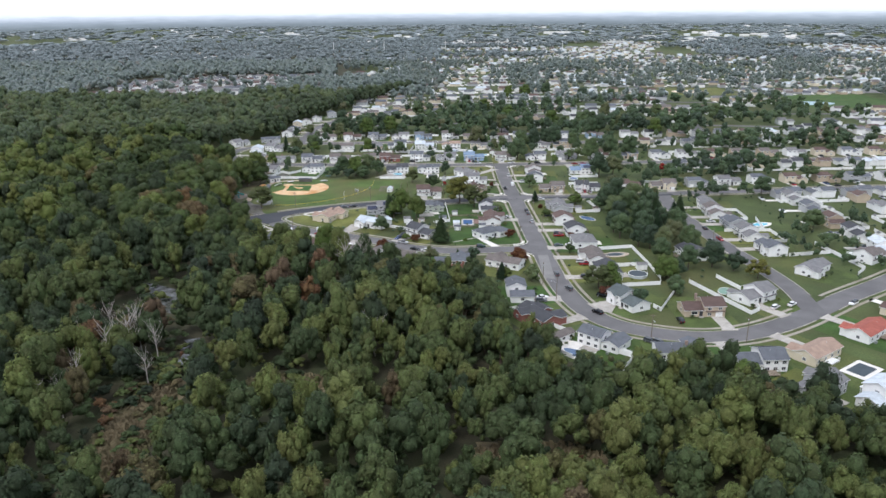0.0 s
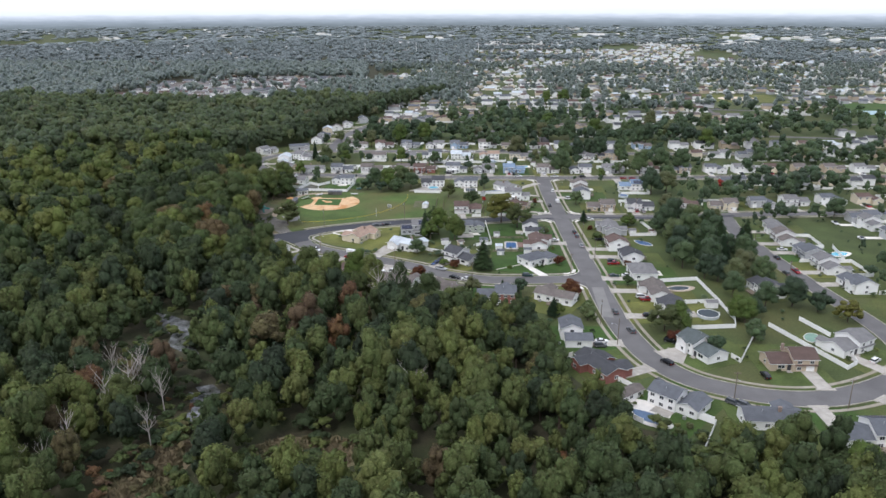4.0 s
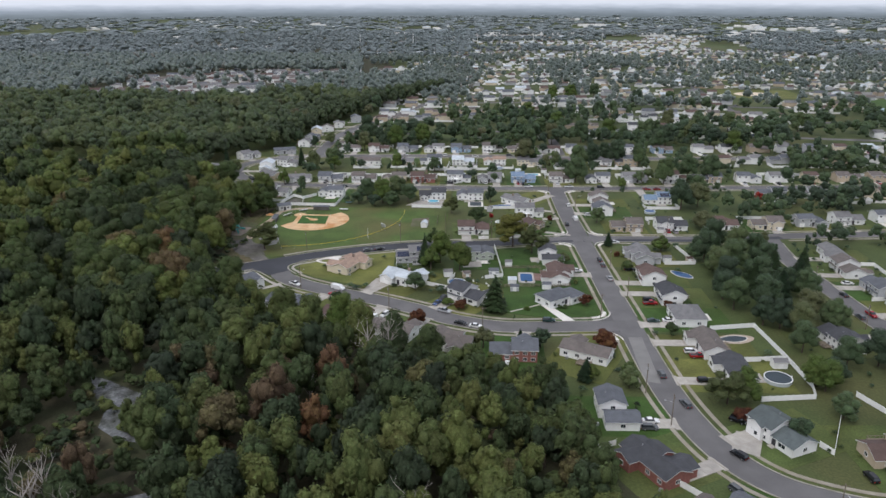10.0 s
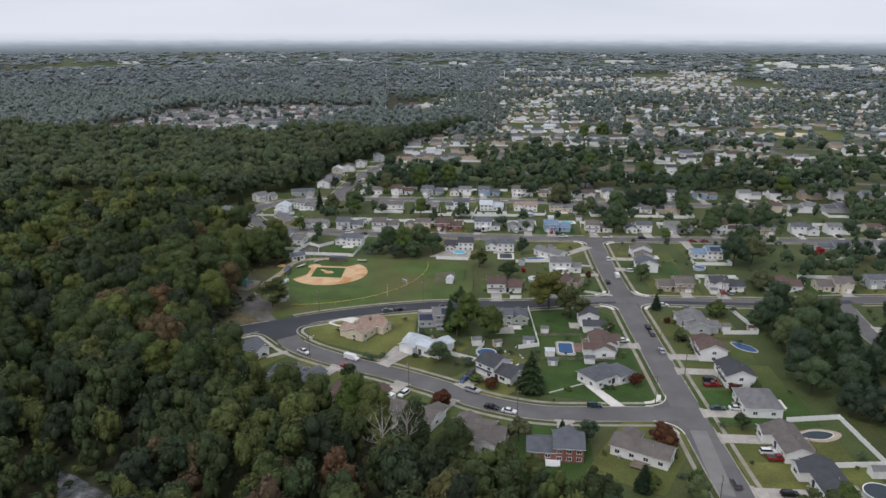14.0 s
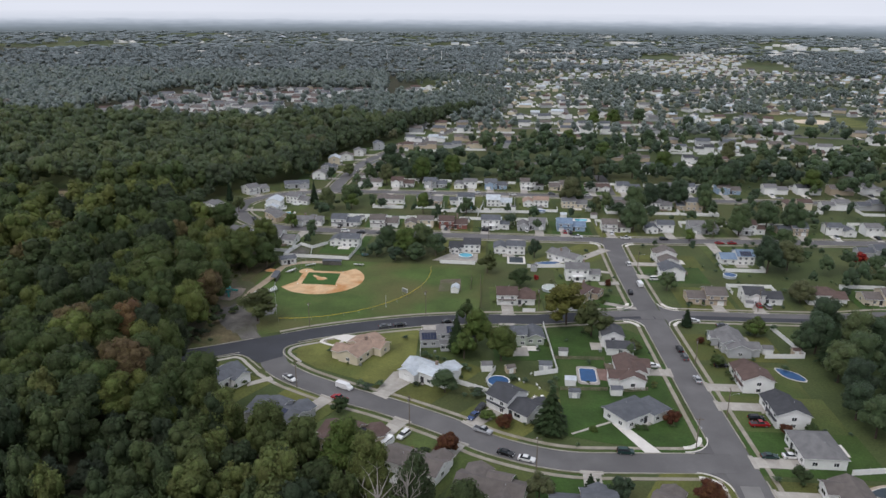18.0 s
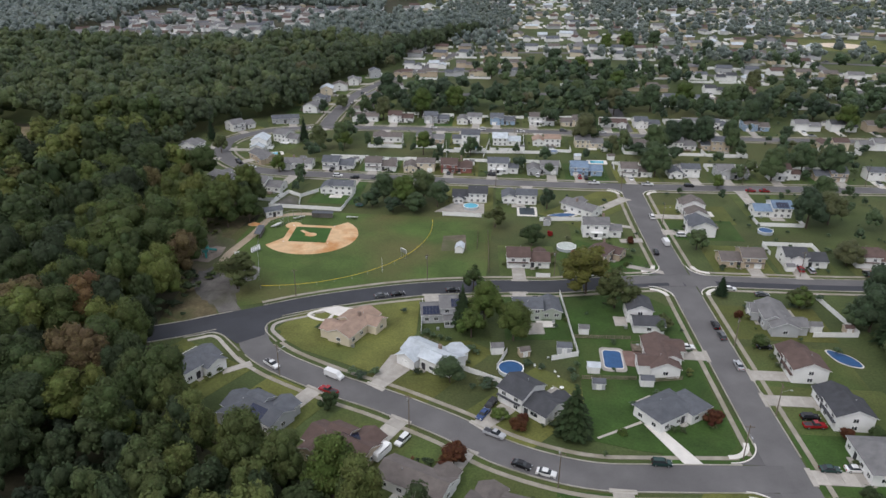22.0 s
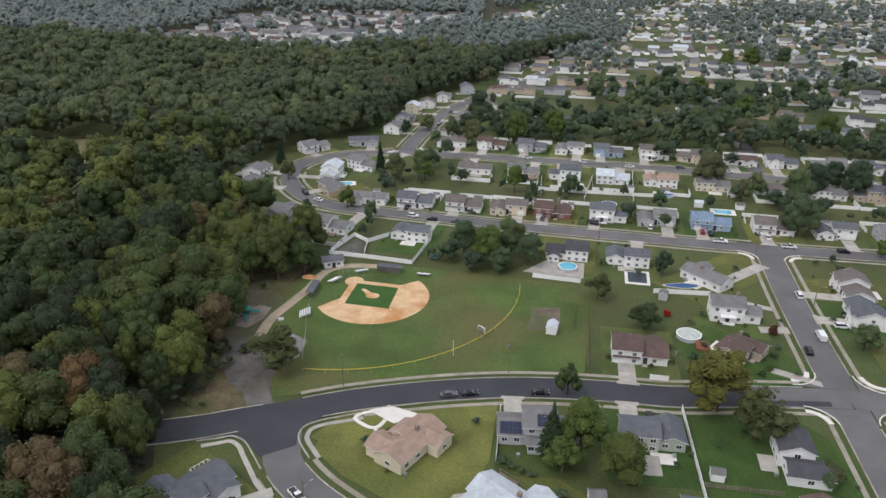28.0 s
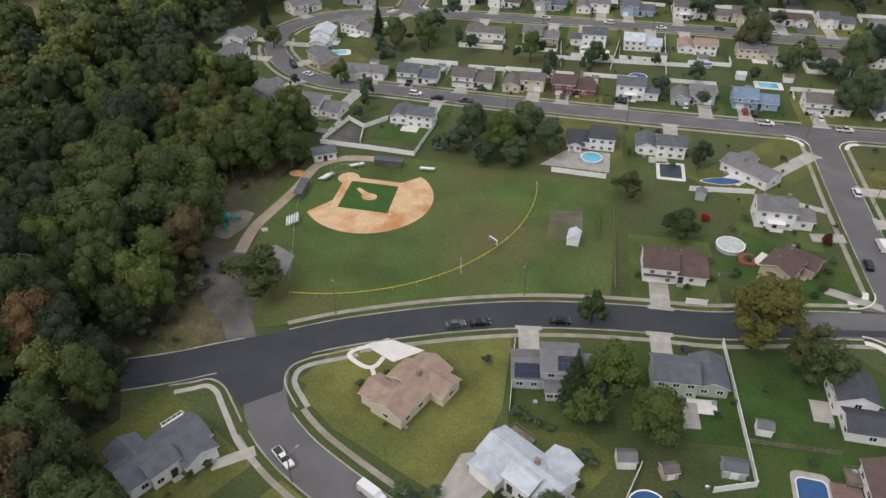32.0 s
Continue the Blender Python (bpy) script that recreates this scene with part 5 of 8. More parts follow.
YARD3 = [(96, 396, 6.5, 14, None), (92, 362, 6.0, 13, None), (99, 300, 5.2, 10, M_LIGHT_LEAF), (66.3, 291.4, 6.4, 10.5, M_OLIVE_LEAF), (67.2, 280.5, 3.4, 5.5, M_RED_LEAF), (97.7, 303.2, 5.6, 10, M_LIGHT_LEAF), (79, 272, 3.8, 8, None), (124, 317, 6.5, 12, None), (139, 302, 5.0, 9, M_YELLOW_LEAF), (132, 312, 4.4, 10, None),
         (97, 284, 4.2, 8, None), (-6, 326, 3.8, 9, None), (14, 327, 3.6, 8, None), (36, 326, 3.9, 6.5, M_RED_LEAF), (39, 300, 3.6, 7, None)]
YARD4 = [(116, 376, 6.2, 13, None), (91, 372, 5.5, 12, None), (82, 213, 5.6, 12, None), (92, 197, 5.6, 13, M_LIGHT_LEAF), (122, 345, 5.4, 12, None), (103, 345, 5.2, 12, None), (202, 450, 6.5, 12, None),
         (130, 538, 6, 12, None), (107, 573, 4.6, 9, None), (199, 376, 6, 11, None), (128, 432, 4.8, 10, None), (86, 552, 3.5, 8, M_LIGHT_LEAF)]
for x, y, r, h, m in YARD + YARD2 + YARD3 + YARD4:
    tree(x, y, r, h, m, label={M_RED_LEAF.name: "garden tree turned dull red-brown", M_YELLOW_LEAF.name: "broad street tree turned olive yellow", M_LIGHT_LEAF.name: "bright green leafy garden tree", M_OLIVE_LEAF.name: "broad thinning olive-green tree"}.get(m.name if m else "", "broad dark green garden tree"))
for x, y, r, h in ((-1, 358, 5.6, 15), (57, 438, 2.6, 8), (36, 641, 5, 17), (-132, 614, 3.4, 15), (112, 368, 5.2, 16), (118, 392, 5.4, 17), (106, 381, 4.6, 15), (135, 402, 4.4, 14),
                   (99, 408, 5.5, 17), (117, 410, 5, 16), (126, 385, 4.6, 15), (7, 330, 2.0, 6), (26, 304, 3.0, 8.5), (-31, 409, 3.8, 15), (-186, 612, 3.2, 14)):
    tree(x, y, r, h, M_NEEDLE, "fir")
tree(-28.2, 435, 3.7, 10, M_EDGE_LEAF, label="upright dark green street tree")
tree(-3.5, 457.5, 2.6, 4, M_RED_LEAF, label="dull red tree beside the house wall")
tree(-19.0, 363.4, 2.8, 3.1, M_LIGHT_LEAF, label="spreading green garden shrub by the house")
tree(-13.2, 361.4, 2.2, 3.4, M_RED_LEAF, label="rust-coloured garden shrub by the house front")
for x, y, r, h, m, words in ((-14.7, 358.6, 2.6, 4.4, M_RED_LEAF, "rust-coloured bushy tree in the front garden"), (35.3, 365, 2.8, 5.0, M_RED_LEAF, "small thin rust-coloured tree on the corner lawn"), (11.7, 359.4, 1.6, 2.2, M_LIGHT_LEAF, "round green shrub on the lawn"),
                             (58.7, 404, 3.0, 4.6, M_EDGE_LEAF, "round dark green tree before the house"), (80.8, 432, 4.2, 8, M_OLIVE_LEAF, "drooping olive-green garden tree"), (58.5, 423, 2.0, 2.8, M_RED_LEAF, "dark red shrub beside the drive"),
                             (32.4, 414, 3.2, 5.2, M_OLIVE_LEAF, "bushy olive-green tree beside the drive"), (36, 327.5, 4.2, 6.5, M_RED_LEAF, "spreading dark red tree on the corner lawn"), (39.5, 304, 3.0, 6.5, M_EDGE_LEAF, "dark rounded tree beside the street"),
                             (28, 304.5, 2.6, 6, M_EDGE_LEAF, "dark upright garden tree"), (74, 362, 2.6, 4.2, M_EDGE_LEAF, "dark garden tree behind the house"), (66.5, 361, 2.6, 4.0, M_RED_LEAF, "rust-coloured tree beside the drive"),
                             (62, 338, 3.0, 5.0, M_EDGE_LEAF, "dark bushy tree before the house"), (72, 293, 5.2, 11, M_LIGHT_LEAF, "broad bright green tree before the house"), (24, 476, 1.8, 2.4, M_EDGE_LEAF, "low shrub by the house wall"),
                             (28, 459.5, 1.5, 2.0, M_EDGE_LEAF, "low shrub by the house wall"), (25.5, 456.5, 1.4, 1.9, M_EDGE_LEAF, "low shrub by the house wall"), (-63.8, 364, 3.0, 5.4, M_EDGE_LEAF, "bushy green tree beside the sidewalk")):
    tree(x, y, r, h, m, label=words)
tree(160, 520, 3.6, 7, M_SCARLET, label="small tree turned bright scarlet")
tree(1.5, 486, 1.7, 2.4, M_SCARLET, label="low scarlet garden shrub")
tree(33, 481, 2.0, 3.0, M_RED_LEAF, label="round dark red garden shrub")
# large trees among the houses to the north
for x, y, r in ((-172, 588, 4.8), (-120, 598, 6.8), (-151, 693, 5.5), (-136, 683, 3.9), (-107, 680, 6.3), (-70, 682, 9.5), (-96, 704, 7.4), (-49, 697, 9.5), (-61, 595, 5.7), (-10, 720, 9.5), (-26, 819, 9.0), (47, 829, 9.5), (28, 863, 9.5), (34, 721, 9.5), (51, 732, 9.5), (57, 698, 9.1), (28, 712, 4.8), (83, 710, 9.5), (107, 721, 9.5), (29, 623, 9.5), (116, 703, 7.6), (135, 713, 9.5), (66, 604, 9.2), (51, 617, 5.5), (43, 607, 4.7), (89, 634, 7.1), (137, 670, 9.5), (172, 779, 9.5), (114, 632, 6.9), (149, 729, 8.1), (86, 964, 9.5), (110, 982, 9.5), (138, 988, 9.5), (175, 926, 9.5), (118, 833, 9.5), (207, 912, 9.5), (-94, 671, 7.1), (-108, 604, 7.2), (-131, 557, 4.6), (-94, 608, 3.3), (-53, 576, 2.7), (-35, 596, 4.9), (2, 517, 4.1), (-75, 700, 9.0), (-54, 710, 8.3), (-35, 716, 7.5), (-100, 732, 9.5), (69, 765, 9.5), (149, 694, 9.5), (176, 715, 9.5), (186, 697, 9.5), (222, 763, 9.5), (195, 669, 8.7), (237, 725, 9.5), (284, 762, 9.5), (59, 568, 9.5), (78, 621, 7.9), (96, 623, 9.5), (116, 566, 9.5), (111, 617, 6.0), (133, 574, 9.1), (148, 575, 9.3), (110, 504, 9.5)):
    tree(x, y, 0.82 * r, 5 + 1.35 * r, M_LIGHT_LEAF if (x * 7 + y) % 6 == 0 else None, label="broad leafy tree between the northern houses")
# trees behind the northern rows, along the back fences
g = np.random.default_rng(9)
rx, ry = g.uniform(-125, 175, 40), g.choice((596, 600, 690, 698, 706, 690, 698, 706), 40) + g.uniform(-4, 4, 40)
off = np.array([min(np.hypot(*(line - (x, y)).T).min() for _, line in LINES.values()) > 7 for x, y in zip(rx, ry)])
forest("back_fence_trees", rx[off], ry[off], g, [crown(s, 9, 330, 0.15, 0.85, core=4) for s in (121, 122)], (1.8, 4.6), (4, 11), "trees along the back fences of the northern rows", M_GARDEN)
for x, y, r, h in ((105, 431, 6.6, 16), (97, 417, 6.4, 16), (112, 421, 6.6, 15), (123, 426, 5.6, 11), (104, 400, 6.6, 16), (118, 401, 6.4, 15), (96, 384, 5.8, 14), (109, 383, 6.6, 15), (124, 374, 5.8, 13), (104, 362, 6.4, 14), (117, 354, 6.0, 12), (98, 348, 5.4, 12),
                   (108, 340, 5.6, 12), (103, 326, 5.2, 11), (112, 314, 5.4, 11), (104, 306, 4.6, 9)):
    tree(x, y, r, h, label="large dark tree in the gardens between two streets")
TINY = [crown(s, 4, 56, 0.34, 0.75, core=1) for s in (81, 82)]
forest("foundation_shrubs", np.array([p[0] for p in SHRUBS]), np.array([p[1] for p in SHRUBS]), g, TINY, (0.6, 1.3), (0.9, 2.0), "clipped shrubs planted along house fronts")

# ---- the suburb farther off ----
def far_house(name, roof, wall, kind, glazed):
    h = thing(name, f"{HOUSE_WORDS[wall]} suburban house with {ROOF_WORDS[roof]} roof", "house", rot(0, 0, 0))
    if kind:
        block(h, -8, 0.2, -4.2, 4.2, 4.7, "x", wall, roof, wins=(0, 0, 0, 0))
        block(h, 0.2, 7.8, -3.8, 3.8, 3.2, "x", wall, roof, wins=(0, 0, 0, 0))
        spots = ((-6, 3.1, -4.23), (-2.2, 3.1, -4.23), (4, 1.2, -3.83))
    else:
        block(h, -7, 1.5, -3.4, 4.4, 4.6, "x", wall, roof, wins=(0, 0, 0, 0))
        block(h, 1.5, 8, -6.0, 3.4, 3.1, "y", wall, roof, wins=(0, 0, 0, 0))
        spots = ((-5.4, 3.0, -3.43), (-1.4, 3.0, -3.43), (4.7, 1.1, -6.03))
    for x, z, y in spots if glazed else ():
        put("window", FAR_WIN, h, rot(x, y, z))
    return h


KINDS = [("grey", "white", 1), ("slate", "white", 0), ("taupe", "tan", 1), ("brown", "cream", 0), ("slate", "grey", 1), ("pale", "white", 0), ("dark", "white", 1), ("brown", "tan", 0)]
FIRST = {}
g = np.random.default_rng(17)
STREETS = [738, 832, 930, 1028, 1130, 1235]


def suburb(x, y):
    """Whether the plots of the far suburb cover a place."""
    return x > -95 - 0.12 * (y - 700) and x < 0.66 * y + 90 and not (430 < x < 560 and 840 < y < 1000) and not (300 < x < 400 and 990 < y < 1080)


def tracts(y):
    return math.sin(y * 0.0085 + 1.0) * 24


placed, spots = [], []
for ys in STREETS[:3]:
    for side in (-1, 1):
        x = -120.0
        while x < 0.66 * ys + 80:
            x += g.uniform(19.5, 25)
            if suburb(x, ys) and g.uniform() < (0.5 if ys < 800 and x < 230 else 0.78) and noise.noise((x / 130, ys / 130, 5)) < 0.33:
                placed.append((x, ys + tracts(x) + side * 19, 0 if side > 0 else 180))
for ys in (553 + 19, 553 - 21, 650 + 19, 650 - 22):
    for x in np.arange(172, 430, 22.0):
        placed.append((x, ys + (x - 100) * 0.036, 0 if ys in (572, 669) else 180))
for x in np.arange(215, 400, 23.0):
    placed += [(x, 466 + 18 + 0.07 * (x - 200), 4), (x, 463 - 19 + 0.07 * (x - 200), 184)]
for y in (318, 341, 364, 388, 412):
    placed += [(214, y + 20, -90), (256, y + 24, 90), (300, y + 30, -90)]
placed += [(180, 262, 217), (206, 281, 217), (228, 345, 37)]
placed.sort(key=lambda p: p[1] + 0.5 * abs(p[0]))
for n, (x, y, deg) in enumerate(placed[:125]):
    k = int(g.integers(len(KINDS)))
    key = (k, y < 640)
    if key not in FIRST:
        FIRST[key] = far_house("house", *KINDS[k], y < 640)
        FIRST[key].matrix_basis = rot(x, y, 0, deg)
    else:
        copy_thing(FIRST[key], rot(x, y, 0, deg + float(g.uniform(-3, 3))))
for n, ys in enumerate(STREETS):
    line = np.array([(x, ys + tracts(x)) for x in np.arange(-90 - 0.12 * (ys - 700), 0.66 * ys + 110, 12.0)])
    solo("road", ribbon(line, -4.2, 4.2, -0.05, 0.09), M_ROAD, "residential street in the far suburb", "road", kind="structure")
for x0 in (60, 250, 430):
    line = np.array([(x0 + 0.1 * (y - 700) * (1 if x0 > 60 else 0.2), y) for y in np.arange(655, 1240, 15.0)])
    solo("road", ribbon(line, -4.2, 4.2, -0.05, 0.097), M_ROAD, "straight street crossing the far suburb", "road", kind="structure")

# joined rows beyond: gabled boxes
hv, hq, ht, hm, BEYOND = [], [], [], [], []


def add_box(x, y, deg, w, d, e, rise, col):
    c, s = math.cos(radians(deg)), math.sin(radians(deg))
    pts = [(-w, -d, 0), (w, -d, 0), (w, d, 0), (-w, d, 0), (-w, -d, e), (w, -d, e), (w, d, e), (-w, d, e), (-w, 0, e + rise), (w, 0, e + rise)]
    pts += [(-w - 0.4, -d - 0.5, e), (w + 0.4, -d - 0.5, e), (w + 0.4, 0, e + rise + 0.2), (-w - 0.4, 0, e + rise + 0.2), (w + 0.4, d + 0.5, e), (-w - 0.4, d + 0.5, e)]
    o = len(hv)
    hv.extend((x + px * c - py * s, y + px * s + py * c, z) for px, py, z in pts)
    hq.extend(tuple(i + o for i in f) for f in ((0, 1, 5, 4), (1, 2, 6, 5), (2, 3, 7, 6), (3, 0, 4, 7), (10, 11, 12, 13), (14, 15, 13, 12)))
    hm.extend((col[0],) * 4 + (col[1],) * 2)
    ht.extend(tuple(i + o for i in f) for f in ((4, 8, 7), (5, 6, 9)))


for x, y, deg in placed[125:]:
    BEYOND.append((x, y))
    add_box(x, y, deg + g.uniform(-14, 14), 6.4, 4.2, 4.2, 2, (int(g.choice((0, 0, 5, 8, 9))), int(g.integers(1, 5))))
for ys in list(STREETS[3:]) + list(range(1340, 2500, 105)):
    for side in (-1, 1):
        x = -0.5 * ys
        while x < 0.68 * ys + 90:
            x += g.uniform(20, 30)
            west = x < -100 - 0.12 * (ys - 700)
            clump = noise.noise((x / 260, ys / 260, 7))
            if west and (ys < 960 or clump < 0.22):
                continue
            if not west and (not suburb(x, ys) or clump < -0.34 + 0.1 * (ys > 1400)):
                continue
            BEYOND.append((x, ys + tracts(x) + side * 19))
            add_box(x, ys + tracts(x) + side * 19 + g.uniform(-3, 3), (0 if g.uniform() < 0.6 else 90) + g.uniform(-25, 25), g.uniform(4.6, 7.6), g.uniform(3.6, 4.8), g.uniform(2.6, 4.6), g.uniform(1.6, 2.6), (int(g.choice((0, 0, 0, 5, 8, 9))), int(g.choice((1, 2, 3, 4, 7, 7)))))
            if g.uniform() < 0.6:
                add_box(x + 11, ys + tracts(x) + side * 8, 0, 2.0, 7, 0.1, 0.02, (6, 6))
# the housing beside the wood, and long pale sheds near the skyline
for k in range(210):
    x, y = g.uniform(-490, -190), g.uniform(955, 1270)
    if y > 930 + 0.4 * (x + 480) * -0.2 and noise.noise((x / 90, y / 90, 1)) > -0.3:
        add_box(x, y + 0.35 * (x + 350), g.uniform(-20, 20), g.uniform(6, 9), 4.4, g.uniform(4, 5.6), 2.2, (0, int(g.integers(1, 5))))
for x, y, w in ((-880, 2280, 34), (-600, 2330, 40), (-250, 2520, 70), (60, 2540, 50), (310, 2500, 60), (560, 2480, 46), (800, 2400, 50), (-60, 2380, 30), (1050, 2300, 40), (-1150, 2150, 40)):
    add_box(x, y, 3, w, 14, 9, 0.5, (0, 6))
for k in range(420):
    y = 2480 + 1900 * g.uniform() ** 1.2
    x = g.uniform(-0.62, 0.7) * y
    if noise.noise((x / 500, y / 500, 4)) + 0.25 * (x > 0) > 0.0:
        big = g.uniform() < 0.2
        add_box(x, y, g.uniform(-10, 10), g.uniform(25, 60) if big else g.uniform(8, 16), 9, g.uniform(7, 11) if big else 6, 0.6 if big else 2, (0, 6 if big or g.uniform() < 0.4 else 7))
far_rows = mesh("far_houses", hv, hq + ht, WALLS["white"])
for m in (ROOFS["grey"], ROOFS["slate"], ROOFS["taupe"], ROOFS["brown"], WALLS["cream"], M_PALE, ROOFS["pale"], WALLS["grey"], WALLS["tan"]):
    far_rows.materials.append(m)
far_rows.polygons.foreach_set("material_index", hm + [0] * len(ht))
tagged(new("far_houses", far_rows), "distant rows of pale houses with grey roofs", "houses", kind="stuff")

# tree cover of the far suburb and the land beyond, the farthest leaves paled for haze
FAR_C = [crown(s, 4, 8, 0.30, 0.8, core=3, up=0.9) for s in (71, 72)]
# gardens between the houses: trees on a loose grid, kept off roofs and streets
spots = np.array([(x, y) for x, y, _ in placed] + BEYOND)
cell = {}
for k, (x, y) in enumerate(spots):
    cell.setdefault((int(x // 30), int(y // 30)), []).append(k)
gx, gy = np.meshgrid(np.arange(-330, 1500, 10.5), np.arange(470, 1560, 10.5))
tx, ty = [], []
for x, y in zip((gx + g.uniform(-4.6, 4.6, gx.shape)).ravel(), (gy + g.uniform(-4.6, 4.6, gy.shape)).ravel()):
    if x < -95 - 0.12 * max(0, y - 700) or x > 0.66 * y + 90 or not suburb(x, y) or y < 690 and x < 178:
        continue
    if any(abs(y - ys - tracts(x)) < 6.5 for ys in STREETS) or y < 700 and min(np.hypot(*(line - (x, y)).T).min() for _, line in LINES.values()) < 9:
        continue
    i, j = int(x // 30), int(y // 30)
    close = [k for a in (-1, 0, 1) for c in (-1, 0, 1) for k in cell.get((i + a, j + c), ())]
    gap = min((math.hypot(spots[k][0] - x, spots[k][1] - y) for k in close), default=99)
    if gap < 9.5:
        continue
    if g.uniform() < (0.24 if gap < 20 else 0.46) + 1.2 * noise.noise((x / 95, y / 95, 5)) + (0.06 if 690 < y < 800 and x < 240 else 0):
        tx.append(x)
        ty.append(y)
tx, ty = np.array(tx), np.array(ty)
close = ty < 880
forest("suburb_trees", tx[close], ty[close], g, FAR_A, (3.0, 7.6), (7, 20), "garden trees scattered between distant houses", M_GARDEN, 0.04)
forest("distant_trees", tx[~close], ty[~close], g, FAR_B, (3.4, 8.6), (8, 19), "tree cover of the distant suburb", M_HALF_HAZED_LEAF)
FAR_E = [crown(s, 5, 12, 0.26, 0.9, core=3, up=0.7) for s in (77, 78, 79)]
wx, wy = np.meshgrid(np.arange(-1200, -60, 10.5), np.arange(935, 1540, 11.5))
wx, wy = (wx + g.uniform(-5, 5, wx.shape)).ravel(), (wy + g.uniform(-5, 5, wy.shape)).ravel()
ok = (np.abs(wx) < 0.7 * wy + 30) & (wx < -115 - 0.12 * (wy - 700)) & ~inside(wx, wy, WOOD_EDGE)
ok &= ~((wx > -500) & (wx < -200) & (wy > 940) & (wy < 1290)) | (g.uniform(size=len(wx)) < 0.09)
forest("distant_wood", wx[ok], wy[ok], g, FAR_E, (5, 9.5), (12, 22), "distant wood stretching to the west", M_HALF_HAZED_LEAF, -0.05)
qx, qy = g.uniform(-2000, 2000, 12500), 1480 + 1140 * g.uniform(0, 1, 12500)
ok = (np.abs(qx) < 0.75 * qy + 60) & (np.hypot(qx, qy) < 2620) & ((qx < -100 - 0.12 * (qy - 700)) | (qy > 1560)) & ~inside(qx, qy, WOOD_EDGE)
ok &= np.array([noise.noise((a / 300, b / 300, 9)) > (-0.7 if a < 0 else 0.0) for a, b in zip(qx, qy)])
forest("horizon_woods", qx[ok], qy[ok], g, FAR_C, (6.5, 12), (11, 20), "wooded land reaching towards the skyline", M_HAZED_LEAF)
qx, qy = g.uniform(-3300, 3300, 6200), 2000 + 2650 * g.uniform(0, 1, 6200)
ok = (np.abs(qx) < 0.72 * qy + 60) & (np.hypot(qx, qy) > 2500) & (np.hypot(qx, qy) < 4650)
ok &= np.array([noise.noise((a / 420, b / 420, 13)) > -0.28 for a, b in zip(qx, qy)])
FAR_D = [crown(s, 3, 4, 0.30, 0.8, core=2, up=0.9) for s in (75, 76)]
forest("skyline_woods", qx[ok], qy[ok], g, FAR_D, (16, 34), (11, 22), "hazy woods on the skyline", M_HAZED_LEAF)

# open ground of the school and its playing fields
solo("playing_field", slab([(434, 862), (548, 850), (556, 985), (446, 992)], -0.05, 0.1), M_GRASS_GREEN, "wide green school playing field", "field", kind="structure")
solo("running_track", slab(disc(452, 900, 26, 17), -0.05, 0.14), mat("pale_track", (0.32, 0.42, 0.46), 0.9, 0.1), "pale blue-grey sports court", "court", kind="structure")
solo("ball_field", slab([(302, 1000), (398, 992), (402, 1076), (308, 1080)], -0.05, 0.1), M_GRASS_DRY, "dry distant ball field", "field", kind="structure")
solo("ball_diamond", slab(disc(345, 1036, 24, 20), -0.05, 0.15), mat("pale_clay", (0.62, 0.52, 0.40), 0.9, 0.1), "pale clay of a distant ball field", "field", kind="structure")
solo("parking_lot", slab([(410, 1010), (640, 1000), (640, 1060), (415, 1062)], -0.05, 0.1), M_PATCH, "wide grey parking lot by the school", "parking lot", kind="structure")

# the hazy distance: a plain glowing backdrop that meets the sky, haze painted as a gradient
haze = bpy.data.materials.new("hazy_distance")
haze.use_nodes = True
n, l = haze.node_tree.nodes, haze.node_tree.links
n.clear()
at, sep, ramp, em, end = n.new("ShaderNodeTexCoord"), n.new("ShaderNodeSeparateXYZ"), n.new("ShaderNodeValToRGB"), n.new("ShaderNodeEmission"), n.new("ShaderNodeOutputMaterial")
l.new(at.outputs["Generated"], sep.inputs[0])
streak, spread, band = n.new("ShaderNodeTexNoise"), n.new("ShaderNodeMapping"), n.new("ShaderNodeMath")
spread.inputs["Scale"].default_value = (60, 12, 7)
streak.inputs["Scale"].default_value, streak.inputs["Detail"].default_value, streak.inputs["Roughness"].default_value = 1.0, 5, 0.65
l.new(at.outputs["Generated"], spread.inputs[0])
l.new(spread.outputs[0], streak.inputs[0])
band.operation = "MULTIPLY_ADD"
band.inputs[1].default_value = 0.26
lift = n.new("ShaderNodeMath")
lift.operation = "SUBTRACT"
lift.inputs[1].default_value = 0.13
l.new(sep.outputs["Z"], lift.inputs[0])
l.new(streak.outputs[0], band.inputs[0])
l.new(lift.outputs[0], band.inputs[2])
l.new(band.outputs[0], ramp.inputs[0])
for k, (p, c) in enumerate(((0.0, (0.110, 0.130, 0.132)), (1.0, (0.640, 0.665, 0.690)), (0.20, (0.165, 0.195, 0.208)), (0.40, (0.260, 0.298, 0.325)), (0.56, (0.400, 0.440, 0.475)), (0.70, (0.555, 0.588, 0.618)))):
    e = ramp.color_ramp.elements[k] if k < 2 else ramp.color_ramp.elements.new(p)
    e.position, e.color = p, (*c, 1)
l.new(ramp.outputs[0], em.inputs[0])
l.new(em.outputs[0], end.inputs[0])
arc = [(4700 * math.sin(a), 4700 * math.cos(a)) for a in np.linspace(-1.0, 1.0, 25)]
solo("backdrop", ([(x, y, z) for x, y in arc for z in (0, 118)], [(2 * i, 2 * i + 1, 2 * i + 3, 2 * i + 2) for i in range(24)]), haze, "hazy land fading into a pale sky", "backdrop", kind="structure")

